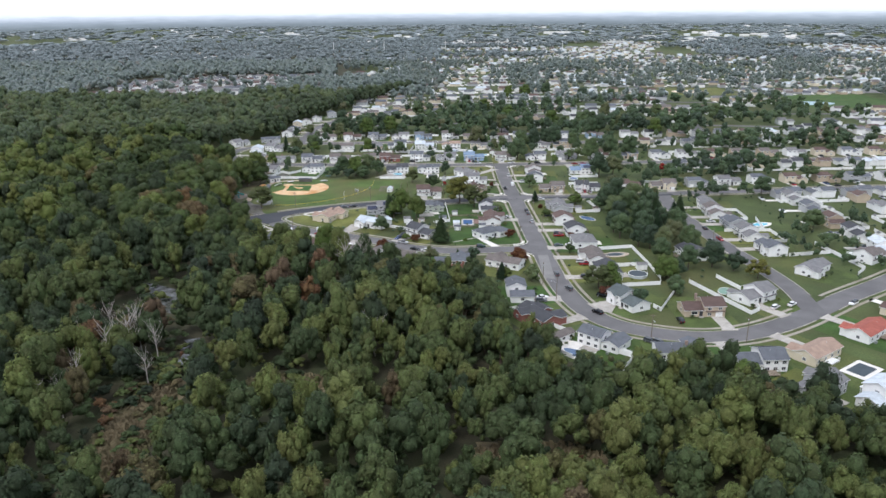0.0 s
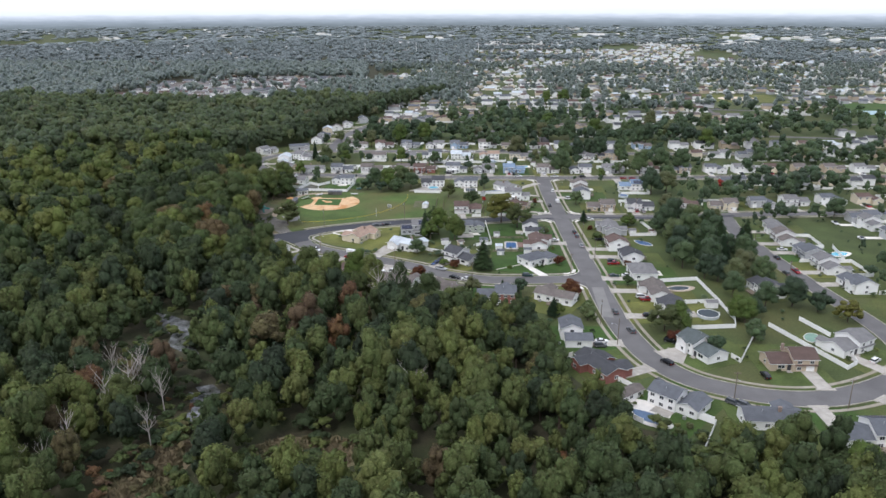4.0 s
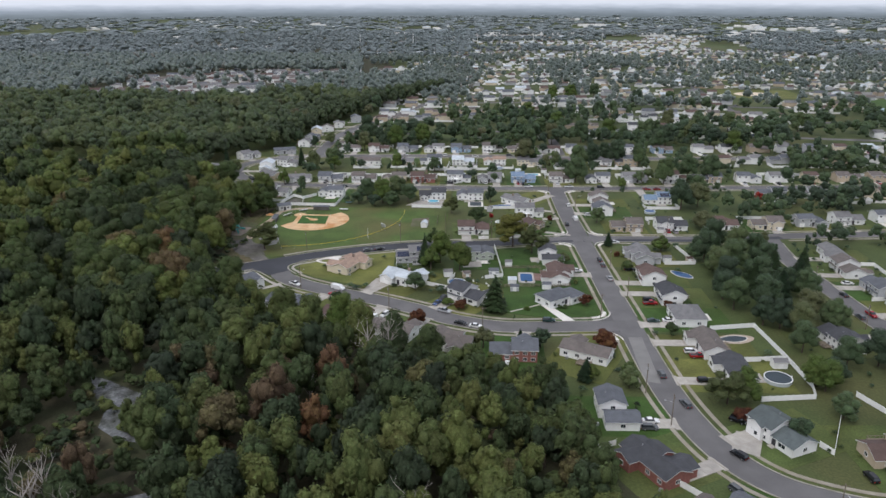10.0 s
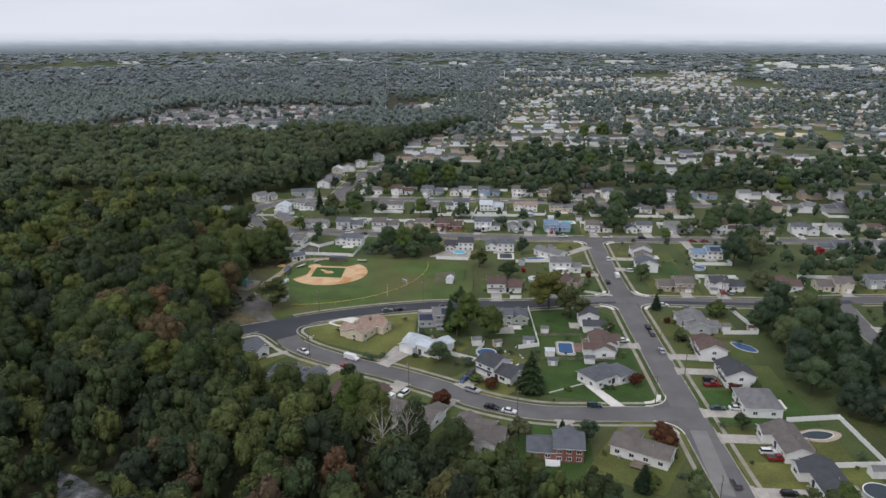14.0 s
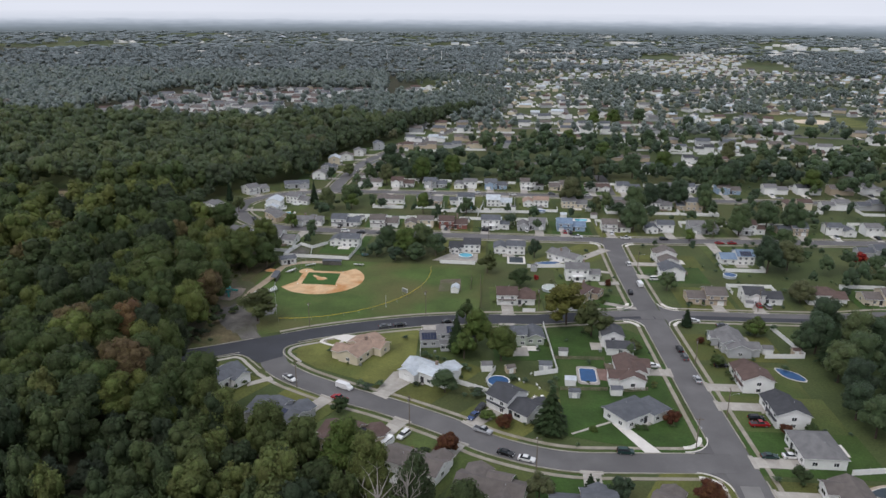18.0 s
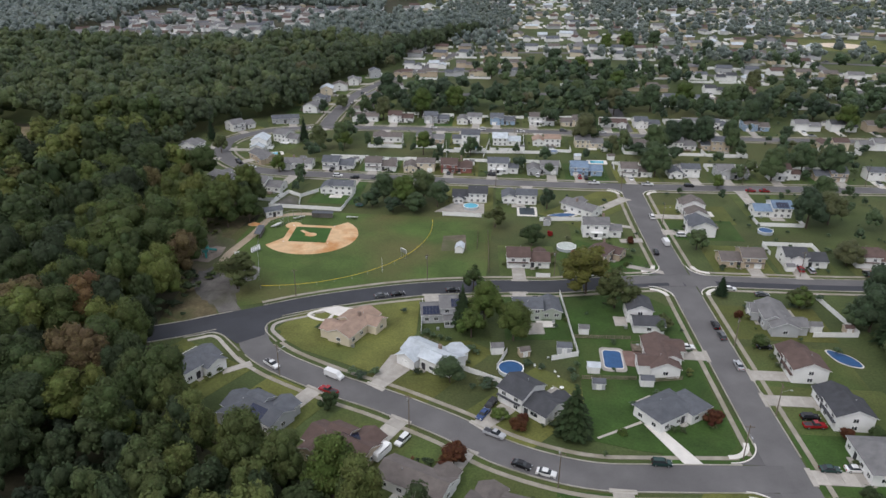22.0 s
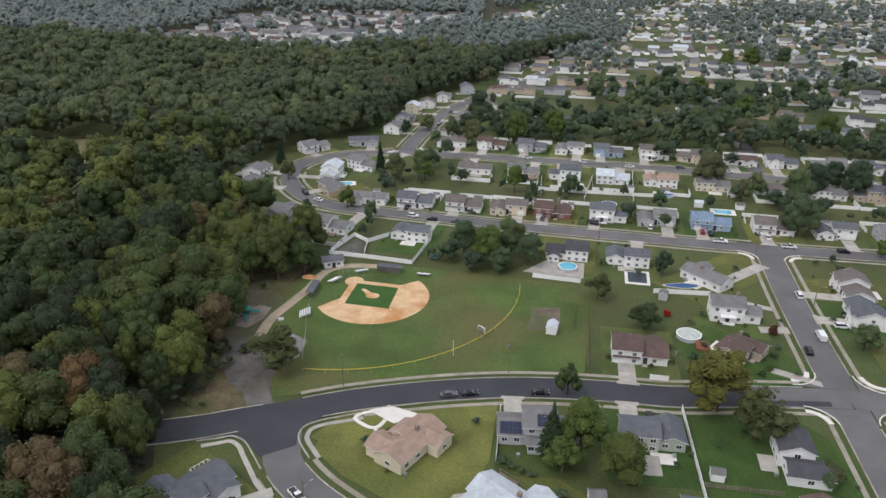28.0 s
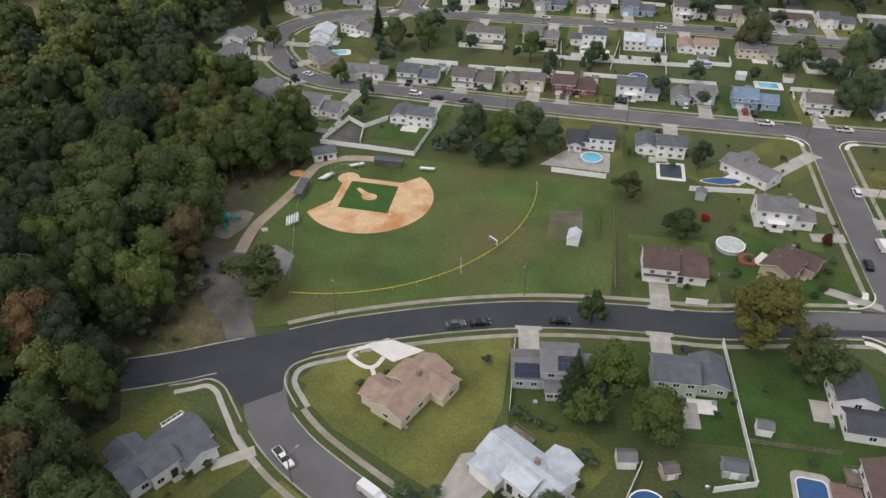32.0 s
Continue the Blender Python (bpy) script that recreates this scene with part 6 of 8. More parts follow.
# ---- the park ----
solo("outfield", slab([(-112, 414), (-98, 420), (-72, 433.5), (-44, 443), (-24, 446.5), (-22, 501), (-48, 503), (-88, 504), (-122, 502), (-124, 470), (-118, 440)], -0.05, 0.06), M_FIELD, "mown park grass with tired brown patches", "field", kind="structure")
HOME, MOUND = (-105.5, 488), (-96, 478.5)
a0, a1 = math.atan2(467 - MOUND[1], -111.5 - MOUND[0]), math.atan2(492 - MOUND[1], -84.5 - MOUND[0])
skin = [(MOUND[0] + 19.3 * math.cos(t), MOUND[1] + 19.3 * math.sin(t)) for t in np.linspace(a0, a1 + 2 * math.pi if a1 < a0 else a1, 40)]
skin += [(-88.5, 488.4), (-102.5, 488.8)] + [(HOME[0] + 3.4 * math.cos(t), HOME[1] + 3.4 * math.sin(t)) for t in np.linspace(0.25, 4.45, 14)] + [(-106.2, 474.5)]
solo("infield_skin", slab(skin, -0.05, 0.11), M_CLAY, "orange clay skin of a baseball diamond", "baseball infield", kind="structure")
solo("infield_grass", slab([(-103.6, 471.2), (-88.3, 470.9), (-88.9, 486.0), (-103.9, 486.4)], -0.05, 0.16), M_INFIELD, "bright green infield grass square", "baseball infield", kind="structure")
solo("pitchers_mound", slab(disc(-96.0, 478.4, 2.4, 1.9, 20) , 0, 0.24), M_CLAY, "raised clay pitching mound", "pitching mound", kind="structure")
solo("mound_path", slab([(-98.0, 478.6), (-101.2, 482.2), (-100.3, 482.9), (-96.4, 480.2)], 0, 0.2), M_CLAY, "worn clay strip behind the mound", "pitching mound", kind="structure")
for x, y in ((-88.2, 488.0), (-87.5, 470.5), (-105.2, 471.0), (-105.5, 488.0)):
    solo("base", box(-0.2, 0.2, -0.2, 0.2, 0.1, 0.2), M_WHITE, "white base on the clay", "base", rot(x, y, 0, 0), group="bases of the diamond")

# the yellow-capped outfield fence
root = thing("outfield_fence", "low wire outfield fence with a bright yellow cap", "fence", rot(HOME[0], HOME[1], 0))
ang = np.linspace(math.radians(-86.5), math.radians(8), 46)
pts = [(58.4 * math.cos(t), 58.4 * math.sin(t)) for t in ang]
post = mesh("post", *tube((0, 0, 0), (0, 0, 1.3), 0.04, 0.04), M_METAL)
for p in pts[::3]:
    put("post", post, root, rot(*p, 0))
part("cap_rail", ribbon(np.array(pts), -0.06, 0.06, 1.26, 1.38), M_YELLOW, root, "bright yellow cap rail")

# woodland floor, gravel lot, tracks, court and playground
def blob(cx, cy, rx, ry, seed, turn=0.0, n=40):
    """An uneven patch."""
    c, q = math.cos(turn), math.sin(turn)
    out = []
    for k in range(n):
        a = 2 * math.pi * k / n
        r = 1 + 0.35 * noise.noise((1.6 * math.cos(a), 1.6 * math.sin(a), seed)) + 0.16 * noise.noise((5 * math.cos(a), 5 * math.sin(a), seed))
        out.append((cx + rx * r * math.cos(a) * c - ry * r * math.sin(a) * q, cy + rx * r * math.cos(a) * q + ry * r * math.sin(a) * c))
    return out


floor_ring = [(-126, 394), (-108, 361), (-70, 336), (-30, 314), (12, 304), (20, 268), (42, 224), (92, 203), (190, 160), (262, 118), (262, -125), (-305, -125), (-420, 500), (-330, 640), (-216, 620), (-184, 548), (-124, 504), (-122, 488), (-140, 476), (-131, 446), (-128, 408)]
solo("woodland_floor", slab(floor_ring[::-1], -0.05, 0.03), M_FLOOR, "dark leaf-littered floor of the wood", "woodland floor", kind="structure")
solo("bare_ground", slab(blob(-131, 458, 8, 22, 2.3, 0.2), -0.05, 0.075), M_DIRT, "worn bare earth between wood and ball field", "bare ground", kind="structure")
solo("bare_ground", slab([(-150, 467), (-133, 450), (-128, 468), (-127, 484), (-124, 500), (-140, 512), (-160, 508)], -0.05, 0.072), mat("worn_grass", (0.112, 0.092, 0.050), 0.95, 0.3, 0.25, 1.2, 0.4, second=(0.070, 0.080, 0.030)), "worn grass and leaf litter behind the playground", "bare ground", kind="structure")
solo("bare_ground", slab([(-128, 408), (-118, 403.5), (-110, 409), (-115, 420), (-123, 433), (-130, 440)], -0.05, 0.074), bpy.data.materials["worn_grass"], "worn grass between the wood and the gravel lot", "bare ground", kind="structure")
solo("gravel_lot", slab(blob(-118.5, 429, 7.2, 16, 4.4, 0.45), -0.05, 0.1), M_GRAVEL, "grey gravel parking lot by the street", "parking lot", kind="structure")
solo("lot_entrance", ribbon(smooth_line([(-105, 410), (-110, 417), (-116, 426)], 2.0), -3.4, 3.4, -0.05, 0.108), M_GRAVEL, "gravel entrance from the street to the lot", "parking lot", kind="structure")
solo("dirt_track", ribbon(smooth_line([(-122, 444), (-123, 456), (-121, 468), (-119, 480), (-118, 493), (-110, 500), (-92, 502)]), -1.7, 1.7, -0.05, 0.12), mat("sandy_track", (0.36, 0.29, 0.21), 0.95, 0.2, 0.2, 2.5, 0.4), "sandy track leading to the ball field", "track", kind="structure")
solo("basketball_court", slab([(-117.5, 445), (-113.8, 449.5), (-107, 446), (-106, 436.5), (-110, 434)], -0.05, 0.13), M_PATCH, "cracked grey basketball court", "court", kind="structure")
solo("clay_pile", (lambda d: (d[0] + [(-122.3, 487.5, 1.1)], [(i, (i + 1) % 14, 14) for i in range(14)]))(([(x, y, 0.05) for x, y in disc(-122.3, 487.5, 2.8, 2.0, 14)], [])), M_CLAY, "small heap of orange clay", "clay heap")
hoop = thing("basketball_hoop", "basketball hoop on a bent steel pole", "basketball hoop", rot(-117, 450.3, 0, 200))
part("pole", join(tube((0, 0, 0), (0, 0, 3.0), 0.08, 0.07), tube((0, 0, 3.0), (0, -1.0, 3.4), 0.07, 0.06)), M_METAL, hoop)
part("backboard", box(-0.9, 0.9, -1.08, -1.02, 2.9, 3.95), M_WHITE, hoop)
part("rim", ringwall(disc(0, -1.4, 0.25, 0.25, 12), disc(0, -1.4, 0.22, 0.22, 12), 3.03, 3.06), M_BRICK, hoop)

solo("playground_bed", slab([(-136, 450.5), (-128, 449), (-125.5, 456), (-126, 463), (-130, 464), (-134.5, 461)], -0.05, 0.13), mat("wood_chips", (0.24, 0.20, 0.165), 0.95, 0.25, 0.3, 3, 0.5), "pale wood-chip bed of a playground", "playground bed", kind="structure")
M_TEAL = mat("teal_plastic", (0.03, 0.22, 0.20), 0.5, 0.1)
play = thing("playground_set", "teal plastic playground set with slide and deck", "playground set", rot(-131.5, 456, 0.1, 25))
for x, y in ((-1.2, -1.2), (1.2, -1.2), (1.2, 1.2), (-1.2, 1.2)):
    part("post", tube((x, y, 0), (x, y, 3.0), 0.07, 0.07), M_METAL, play)
part("deck", box(-1.25, 1.25, -1.25, 1.25, 1.3, 1.42), M_TEAL, play)
part("roof", ([(-1.5, -1.5, 2.9), (1.5, -1.5, 2.9), (1.5, 1.5, 2.9), (-1.5, 1.5, 2.9), (0, 0, 3.9)], [(0, 1, 4), (1, 2, 4), (2, 3, 4), (3, 0, 4), (3, 2, 1, 0)]), M_TEAL, play)
part("slide", join(([(-0.35, -1.25, 1.4), (0.35, -1.25, 1.4), (0.35, -4.2, 0.25), (-0.35, -4.2, 0.25), (-0.35, -1.25, 1.3), (0.35, -1.25, 1.3), (0.35, -4.2, 0.15), (-0.35, -4.2, 0.15)], [(0, 3, 2, 1), (4, 5, 6, 7), (0, 4, 7, 3), (1, 2, 6, 5), (3, 7, 6, 2)])), M_TEAL, play)
part("tunnel", tube((1.25, 0.5, 1.8), (4.2, 1.2, 0.8), 0.45, 0.45, 10), M_TEAL, play)
part("climber", join(*[tube((-1.25 - 0.25 * k, -0.8, 1.3 - 0.22 * k), (-1.25 - 0.25 * k, 0.8, 1.3 - 0.22 * k), 0.04, 0.04, 5) for k in range(6)], tube((-1.25, -0.8, 1.3), (-2.8, -0.8, 0.05), 0.05, 0.05), tube((-1.25, 0.8, 1.3), (-2.8, 0.8, 0.05), 0.05, 0.05)), M_METAL, play)


def bleacher(x, y, deg, rows=4, wide=4.6):
    b = thing("bleacher", "small aluminium bleacher with stepped benches", "bleacher", rot(x, y, 0.06, deg), group="bleachers round the ball field")
    for k in range(rows):
        part("bench", box(-wide / 2, wide / 2, k * 0.75, k * 0.75 + 0.34, 0.42 + 0.3 * k, 0.47 + 0.3 * k), M_WHITE, b)
        part("footboard", box(-wide / 2, wide / 2, k * 0.75 + 0.42, k * 0.75 + 0.68, 0.16 + 0.3 * k, 0.2 + 0.3 * k), M_METAL, b)
    for s in (-1, 0, 1):
        part("frame", join(tube((s * wide * 0.42, 0.1, 0), (s * wide * 0.42, 0.1, 0.42), 0.03, 0.03, 5), tube((s * wide * 0.42, 0.1, 0.4), (s * wide * 0.42, rows * 0.75 - 0.4, 0.4 + 0.3 * (rows - 1)), 0.03, 0.03, 5), tube((s * wide * 0.42, rows * 0.75 - 0.4, 0), (s * wide * 0.42, rows * 0.75 - 0.4, 0.4 + 0.3 * (rows - 1)), 0.03, 0.03, 5)), M_METAL, b)


bleacher(-115.2, 460.5, -70, 5)
bleacher(-113.6, 487.0, -115)
bleacher(-106.0, 496.6, 215)
bleacher(-82.5, 499.0, 180)


def dugout(x, y, deg, wide):
    d = thing("dugout", "long low dugout with a dark roof and mesh front", "dugout", rot(x, y, 0.06, deg), group="dugouts of the ball field")
    part("back_wall", box(-wide / 2, wide / 2, 1.0, 1.15, 0, 2.1), M_GRAVEL, d)
    part("roof", ([(-wide / 2 - 0.2, -1.3, 2.35), (wide / 2 + 0.2, -1.3, 2.35), (wide / 2 + 0.2, 1.3, 2.1), (-wide / 2 - 0.2, 1.3, 2.1), (-wide / 2 - 0.2, -1.3, 2.25), (wide / 2 + 0.2, -1.3, 2.25), (wide / 2 + 0.2, 1.3, 2.0), (-wide / 2 - 0.2, 1.3, 2.0)],
                  [(0, 1, 2, 3), (7, 6, 5, 4), (0, 4, 5, 1), (1, 5, 6, 2), (2, 6, 7, 3), (3, 7, 4, 0)]), ROOFS["slate"], d)
    part("bench", box(-wide / 2 + 0.3, wide / 2 - 0.3, 0.5, 0.9, 0.4, 0.46), M_WOOD, d)
    for s in (-1, -0.33, 0.33, 1):
        part("post", tube((s * wide * 0.48, -1.1, 0), (s * wide * 0.48, -1.1, 2.28), 0.05, 0.05), M_METAL, d)


dugout(-95.5, 498.6, 180, 9)
dugout(-116.8, 477, -85, 9)
back = thing("backstop", "tall wire backstop behind home plate", "backstop", rot(-108.5, 491, 0.06, 45))
for x, y in ((-5, -2.2), (-2.5, 0), (0, 0.4), (2.5, 0), (5, -2.2)):
    part("post", tube((x, y, 0), (x, y, 5), 0.06, 0.06), M_METAL, back)
for z in (0.1, 2.5, 4.9):
    for (x, y), (u, v) in zip(((-5, -2.2), (-2.5, 0), (0, 0.4), (2.5, 0)), ((-2.5, 0), (0, 0.4), (2.5, 0), (5, -2.2))):
        part("rail", tube((x, y, z), (u, v, z), 0.035, 0.035, 5), M_METAL, back)

fence = thing("chain_link_fence", "grey chain-link fence along the park edge", "fence", rot(0, 0, 0.05))
link_post = mesh("post", *tube((0, 0, 0), (0, 0, 1.5), 0.04, 0.04), M_METAL)
line = smooth_line([(-104.5, 436), (-109, 450), (-114.2, 466), (-117.5, 486), (-112, 495)], 3.0)
for p, q in zip(line, line[1:]):
    put("post", link_post, fence, rot(p[0], p[1], 0))
    part("rail", join(tube((*p, 1.48), (*q, 1.48), 0.03, 0.03, 5), tube((*p, 0.1), (*q, 0.1), 0.02, 0.02, 5)), M_METAL, fence)

club = thing("clubhouse", "small white clubhouse with grey gable roof", "building", rot(-117.5, 499, 0, 30))
block(club, -3.6, 3.6, -2.6, 2.6, 2.8, "x", "white", "slate", wins=(2, 1, 1, 1))
put("door", DOOR, club, rot(0, -2.63, 0))
board = thing("scoreboard", "small grey scoreboard with a white frame on two legs", "scoreboard", rot(-55.6, 459.5, 0.06, -40))
part("panel", box(-1.5, 1.5, -0.1, 0.1, 2.2, 3.7), M_METAL, board)
part("face", box(-1.35, 1.35, 0.1, 0.14, 2.35, 3.55), M_DARK, board)
part("frame", join(box(-1.56, -1.46, -0.14, 0.14, 2.2, 3.75), box(1.46, 1.56, -0.14, 0.14, 2.2, 3.75), box(-1.46, 1.46, -0.14, 0.14, 3.68, 3.76)), M_WHITE, board)
for s in (-1.2, 1.2):
    part("leg", tube((s, 0, 0), (s, 0, 2.2), 0.07, 0.07), M_METAL, board)
part("ladder", tube((0, -0.2, 0), (0, -0.2, 2.2), 0.05, 0.05), M_METAL, board)
pole = thing("foul_pole", "thin white foul pole at the outfield fence", "pole", rot(-62, 447, 0.06))
part("shaft", tube((0, 0, 0), (0, 0, 5.5), 0.07, 0.05), M_WHITE, pole)


def shed(x, y, deg, w, d, h, wall, roof, label):
    s = thing("shed", label, "shed", rot(x, y, 0, deg))
    block(s, -w / 2, w / 2, -d / 2, d / 2, h, "x", wall, roof, pitch=0.6, wins=(0, 0, 0, 0), over=0.2)
    part("door", join(box(-0.75, -0.02, -d / 2 - 0.05, -d / 2 + 0.01, 0.05, 1.9), box(0.02, 0.75, -d / 2 - 0.05, -d / 2 + 0.01, 0.05, 1.9)), M_WHITE, s)


shed(-34.6, 468, 85, 4.6, 3.2, 2.2, "white", "pale", "pale metal garden shed on bare ground")
solo("bare_patch", slab([(-42, 467), (-32, 468.5), (-33, 484), (-42, 482)], -0.05, 0.09), M_DIRT, "rough bare patch round a shed", "bare ground", kind="structure")
for row in ((7, 409, 0, 3, 2.6, 2.1, "white", "grey"), (7.5, 387.5, 0, 3.4, 2.8, 2.2, "white", "pale"), (8, 379.5, 0, 3.4, 2.6, 2.1, "grey", "slate"), (21.5, 382, 0, 3.6, 2.6, 2.2, "white", "slate"), (-20, 395.5, 10, 3.6, 3, 2.3, "white", "grey"),
            (-12, 394.5, 20, 3, 2.6, 2.0, "tan", "taupe"), (0, 397.5, 0, 4.2, 3.2, 2.2, "grey", "slate"), (91, 315.5, 3, 4.6, 3, 2.3, "white", "grey"), (1, 498.5, 80, 3.2, 2.8, 2.2, "grey", "grey"), (80, 416.5, 0, 3.6, 3, 2.2, "white", "grey")):
    shed(*row, "small garden shed with a gable roof")
for row in ((90, 416, 0, 2.6, 2.4, 2, "tan", "brown"), (23, 595, 0, 3.6, 3, 2.2, "white", "pale"), (41, 596, 0, 3.6, 3, 2.2, "white", "taupe"), (88, 461, 0, 3, 2.6, 2, "white", "grey")):
    shed(*row, "small garden shed with a gable roof")

# ---- fences ----
FENCE = {}
for w in (2.0, 2.4):
    FENCE[w] = mesh("panel", *join(box(0.06, w - 0.06, -0.03, 0.03, 0.08, 1.62), box(0.06, w - 0.06, -0.045, 0.045, 1.62, 1.74), box(0.06, w - 0.06, -0.045, 0.045, 0.05, 0.15)), M_WHITE)
FENCE_POST = mesh("post", *join(box(-0.065, 0.065, -0.065, 0.065, 0, 1.82), box(-0.09, 0.09, -0.09, 0.09, 1.82, 1.88)), M_WHITE)
WOOD_PANEL = mesh("panel", *join(box(0.05, 2.35, -0.02, 0.02, 0.55, 0.75), box(0.05, 2.35, -0.02, 0.02, 1.0, 1.2), box(0.05, 2.35, -0.02, 0.02, 0.12, 0.3)), M_WOOD)
WOOD_POST = mesh("post", *box(-0.07, 0.07, -0.07, 0.07, 0, 1.3), M_WOOD)


def run(points, wood=False):
    f = thing("fence", "weathered wooden rail fence between gardens" if wood else "white vinyl privacy fence round a garden", "fence", rot(*points[0], 0.05))
    ox, oy = points[0]
    for (x0, y0), (x1, y1) in zip(points, points[1:]):
        d = math.hypot(x1 - x0, y1 - y0)
        n = max(1, round(d / 2.4))
        deg = math.degrees(math.atan2(y1 - y0, x1 - x0))
        for k in range(n):
            m = rot(x0 - ox + (x1 - x0) * k / n, y0 - oy + (y1 - y0) * k / n, 0, deg)
            put("panel", WOOD_PANEL if wood else FENCE[2.4], f, m @ Matrix.Diagonal((d / n / 2.4, 1, 1, 1)))
            put("post", WOOD_POST if wood else FENCE_POST, f, m)
    put("post", WOOD_POST if wood else FENCE_POST, f, rot(x1 - ox, y1 - oy, 0))


for pts in ([(-122, 510), (-118, 527), (-111, 522), (-109, 511)], [(-122, 508), (-105, 507.3), (-89, 506), (-87, 530)], [(-111, 522), (-104.5, 530)], [(-44, 505), (-27, 504)], [(-2, 502), (17, 504)],
            [(77, 343), (94, 346), (95.5, 322), (96, 302)], [(77, 318), (95, 320)], [(77, 293), (94, 295), (96, 302)], [(107, 297), (120, 262), (125, 266), (126, 276)], [(121, 303), (126, 288)]):
    run(pts)
for pts in ([(84, 270), (86, 266), (103, 296)], [(20, 265), (29, 269)], [(59, 231), (65, 226)], [(65, 226), (57, 211)], [(30, 239), (35, 235), (44, 226)], [(89, 438), (92.5, 414)], [(78, 412), (92, 413)],
            [(1.5, 434), (4, 395), (-4, 392)], [(-20, 386), (-17, 395)], [(-30, 385), (-17, 378)], [(-45, 424), (-43.5, 404)]):
    run(pts)
for pts in ([(166, 331), (188, 335)], [(187, 349), (192, 312), (185, 305)], [(-33, 601), (7, 603)], [(-5, 636), (-6, 585)], [(-25, 625), (-28, 592)], [(-50, 619), (-48, 592)], [(107, 826), (148, 829)], [(-6, 447), (-1, 447.2)],
            [(8, 449.5), (19, 450)], [(-52, 601), (-33, 601)], [(150, 372), (172, 374), (176, 395)]):
    run(pts)
for pts in ([(4, 405.5), (21, 406)], [(4, 383.2), (19, 384)], [(23, 383.2), (32, 385)], [(-23, 449), (-24, 488)], [(-28, 470), (-28, 486)]):
    run(pts, True)

# ---- pools ----
M_LINER = mat("pool_wall", (0.42, 0.46, 0.48), 0.5, 0.1)


def round_pool(x, y, r, top, label, cover=True):
    p = thing("round_pool", label, "pool", rot(x, y, 0.05))
    part("wall", ringwall(disc(0, 0, r, r), disc(0, 0, r - 0.06, r - 0.06), 0, 1.2), M_LINER, p)
    part("rim", ringwall(disc(0, 0, r + 0.12, r + 0.12), disc(0, 0, r - 0.18, r - 0.18), 1.2, 1.28), M_WHITE, p)
    part("cover" if cover else "water", slab(disc(0, 0, r - 0.1, r - 0.1), 0.9, 1.12), top, p)
    part("ladder", join(tube((r, -0.3, 0), (r, -0.3, 2.0), 0.04, 0.04, 5), tube((r, 0.3, 0), (r, 0.3, 2.0), 0.04, 0.04, 5), *[tube((r, -0.3, 0.3 * k), (r, 0.3, 0.3 * k), 0.03, 0.03, 5) for k in range(1, 6)]), M_WHITE, p)


def ground_pool(x, y, deg, ring, top, label, cover=True, grow=1.35, deck=M_CONC):
    p = thing("swimming_pool", label, "pool", rot(x, y, 0.05, deg))
    part("patio", slab([(a * grow, b * grow) for a, b in ring], 0, 0.10), deck, p)
    part("coping", ringwall([(a * 1.05, b * 1.07) for a, b in ring], [(a * 0.985, b * 0.985) for a, b in ring], 0.1, 0.17), M_PALE, p)
    part("cover" if cover else "water", slab([(a * 0.99, b * 0.99) for a, b in ring], 0.05, 0.135), top, p)


def rounded(w, d, n=6, r=1.2):
    out = []
    for cx, cy, a in ((w - r, d - r, 0), (-w + r, d - r, 90), (-w + r, -d + r, 180), (w - r, -d + r, 270)):
        out += [(cx + r * math.cos(radians(a + 90 * k / n)), cy + r * math.sin(radians(a + 90 * k / n))) for k in range(n + 1)]
    return out


kidney = [((4.6 + 0.9 * math.cos(2 * t) - 0.5 * math.sin(t)) * math.cos(t), (2.7 + 0.5 * math.cos(t + 0.8)) * math.sin(t)) for t in np.linspace(0, 2 * math.pi, 32, endpoint=False)]
ground_pool(14, 394, 88, rounded(4.8, 2.7), M_COVER, "in-ground pool under a taut blue cover")
ground_pool(82.5, 400, -52, kidney, M_COVER, "kidney-shaped pool under a bright blue cover", grow=1.08)
round_pool(-16, 385.5, 3.6, M_COVER, "round above-ground pool under a blue cover")
round_pool(7, 473.5, 3.7, mat("clear_cover", (0.42, 0.46, 0.42), 0.4, 0.2, 1, 6), "round above-ground pool under a pale cover")
round_pool(-32, 515, 3.4, M_WATER, "round above-ground pool filled with blue water", False)
ground_pool(-7, 513, 0, rounded(3.4, 4.4, r=0.5), M_COVER_DARK, "rectangular pool under a dark cover", grow=1.3, deck=M_PALE)
ground_pool(8, 510, 10, [(a * 1.1, b * 0.75) for a, b in kidney], M_COVER, "oval pool under a faded blue cover", grow=1.1)
ground_pool(83, 336, 10, [(a * 0.95, b * 0.9) for a, b in kidney], M_COVER_DARK, "freeform pool under a dark cover in sandy paving", grow=1.5, deck=mat("sandy_paving", (0.40, 0.33, 0.26), 0.9, 0.15))
round_pool(87, 306, 4.2, M_COVER_DARK, "large round above-ground pool under a dark cover")
ground_pool(46.5, 230, -45, kidney, mat("grey_blue_cover", (0.085, 0.135, 0.22), 0.5, 0.12, 0.6, 5, 0.2), "kidney-shaped pool under a grey-blue cover", grow=1.5, deck=M_PALE)
ground_pool(119, 287, 60, disc(0, 0, 4.2, 2.6), mat("green_cover", (0.17, 0.28, 0.22), 0.5, 0.1), "oval pool under a pale green cover", grow=1.08)
ground_pool(174, 385, 20, kidney, M_WATER, "in-ground pool of bright blue water", False, 1.4, M_PALE)
ground_pool(138, 216, 35, rounded(4.6, 3.0, r=0.5), M_COVER_DARK, "rectangular pool under a dark cover", grow=1.4, deck=M_PALE)
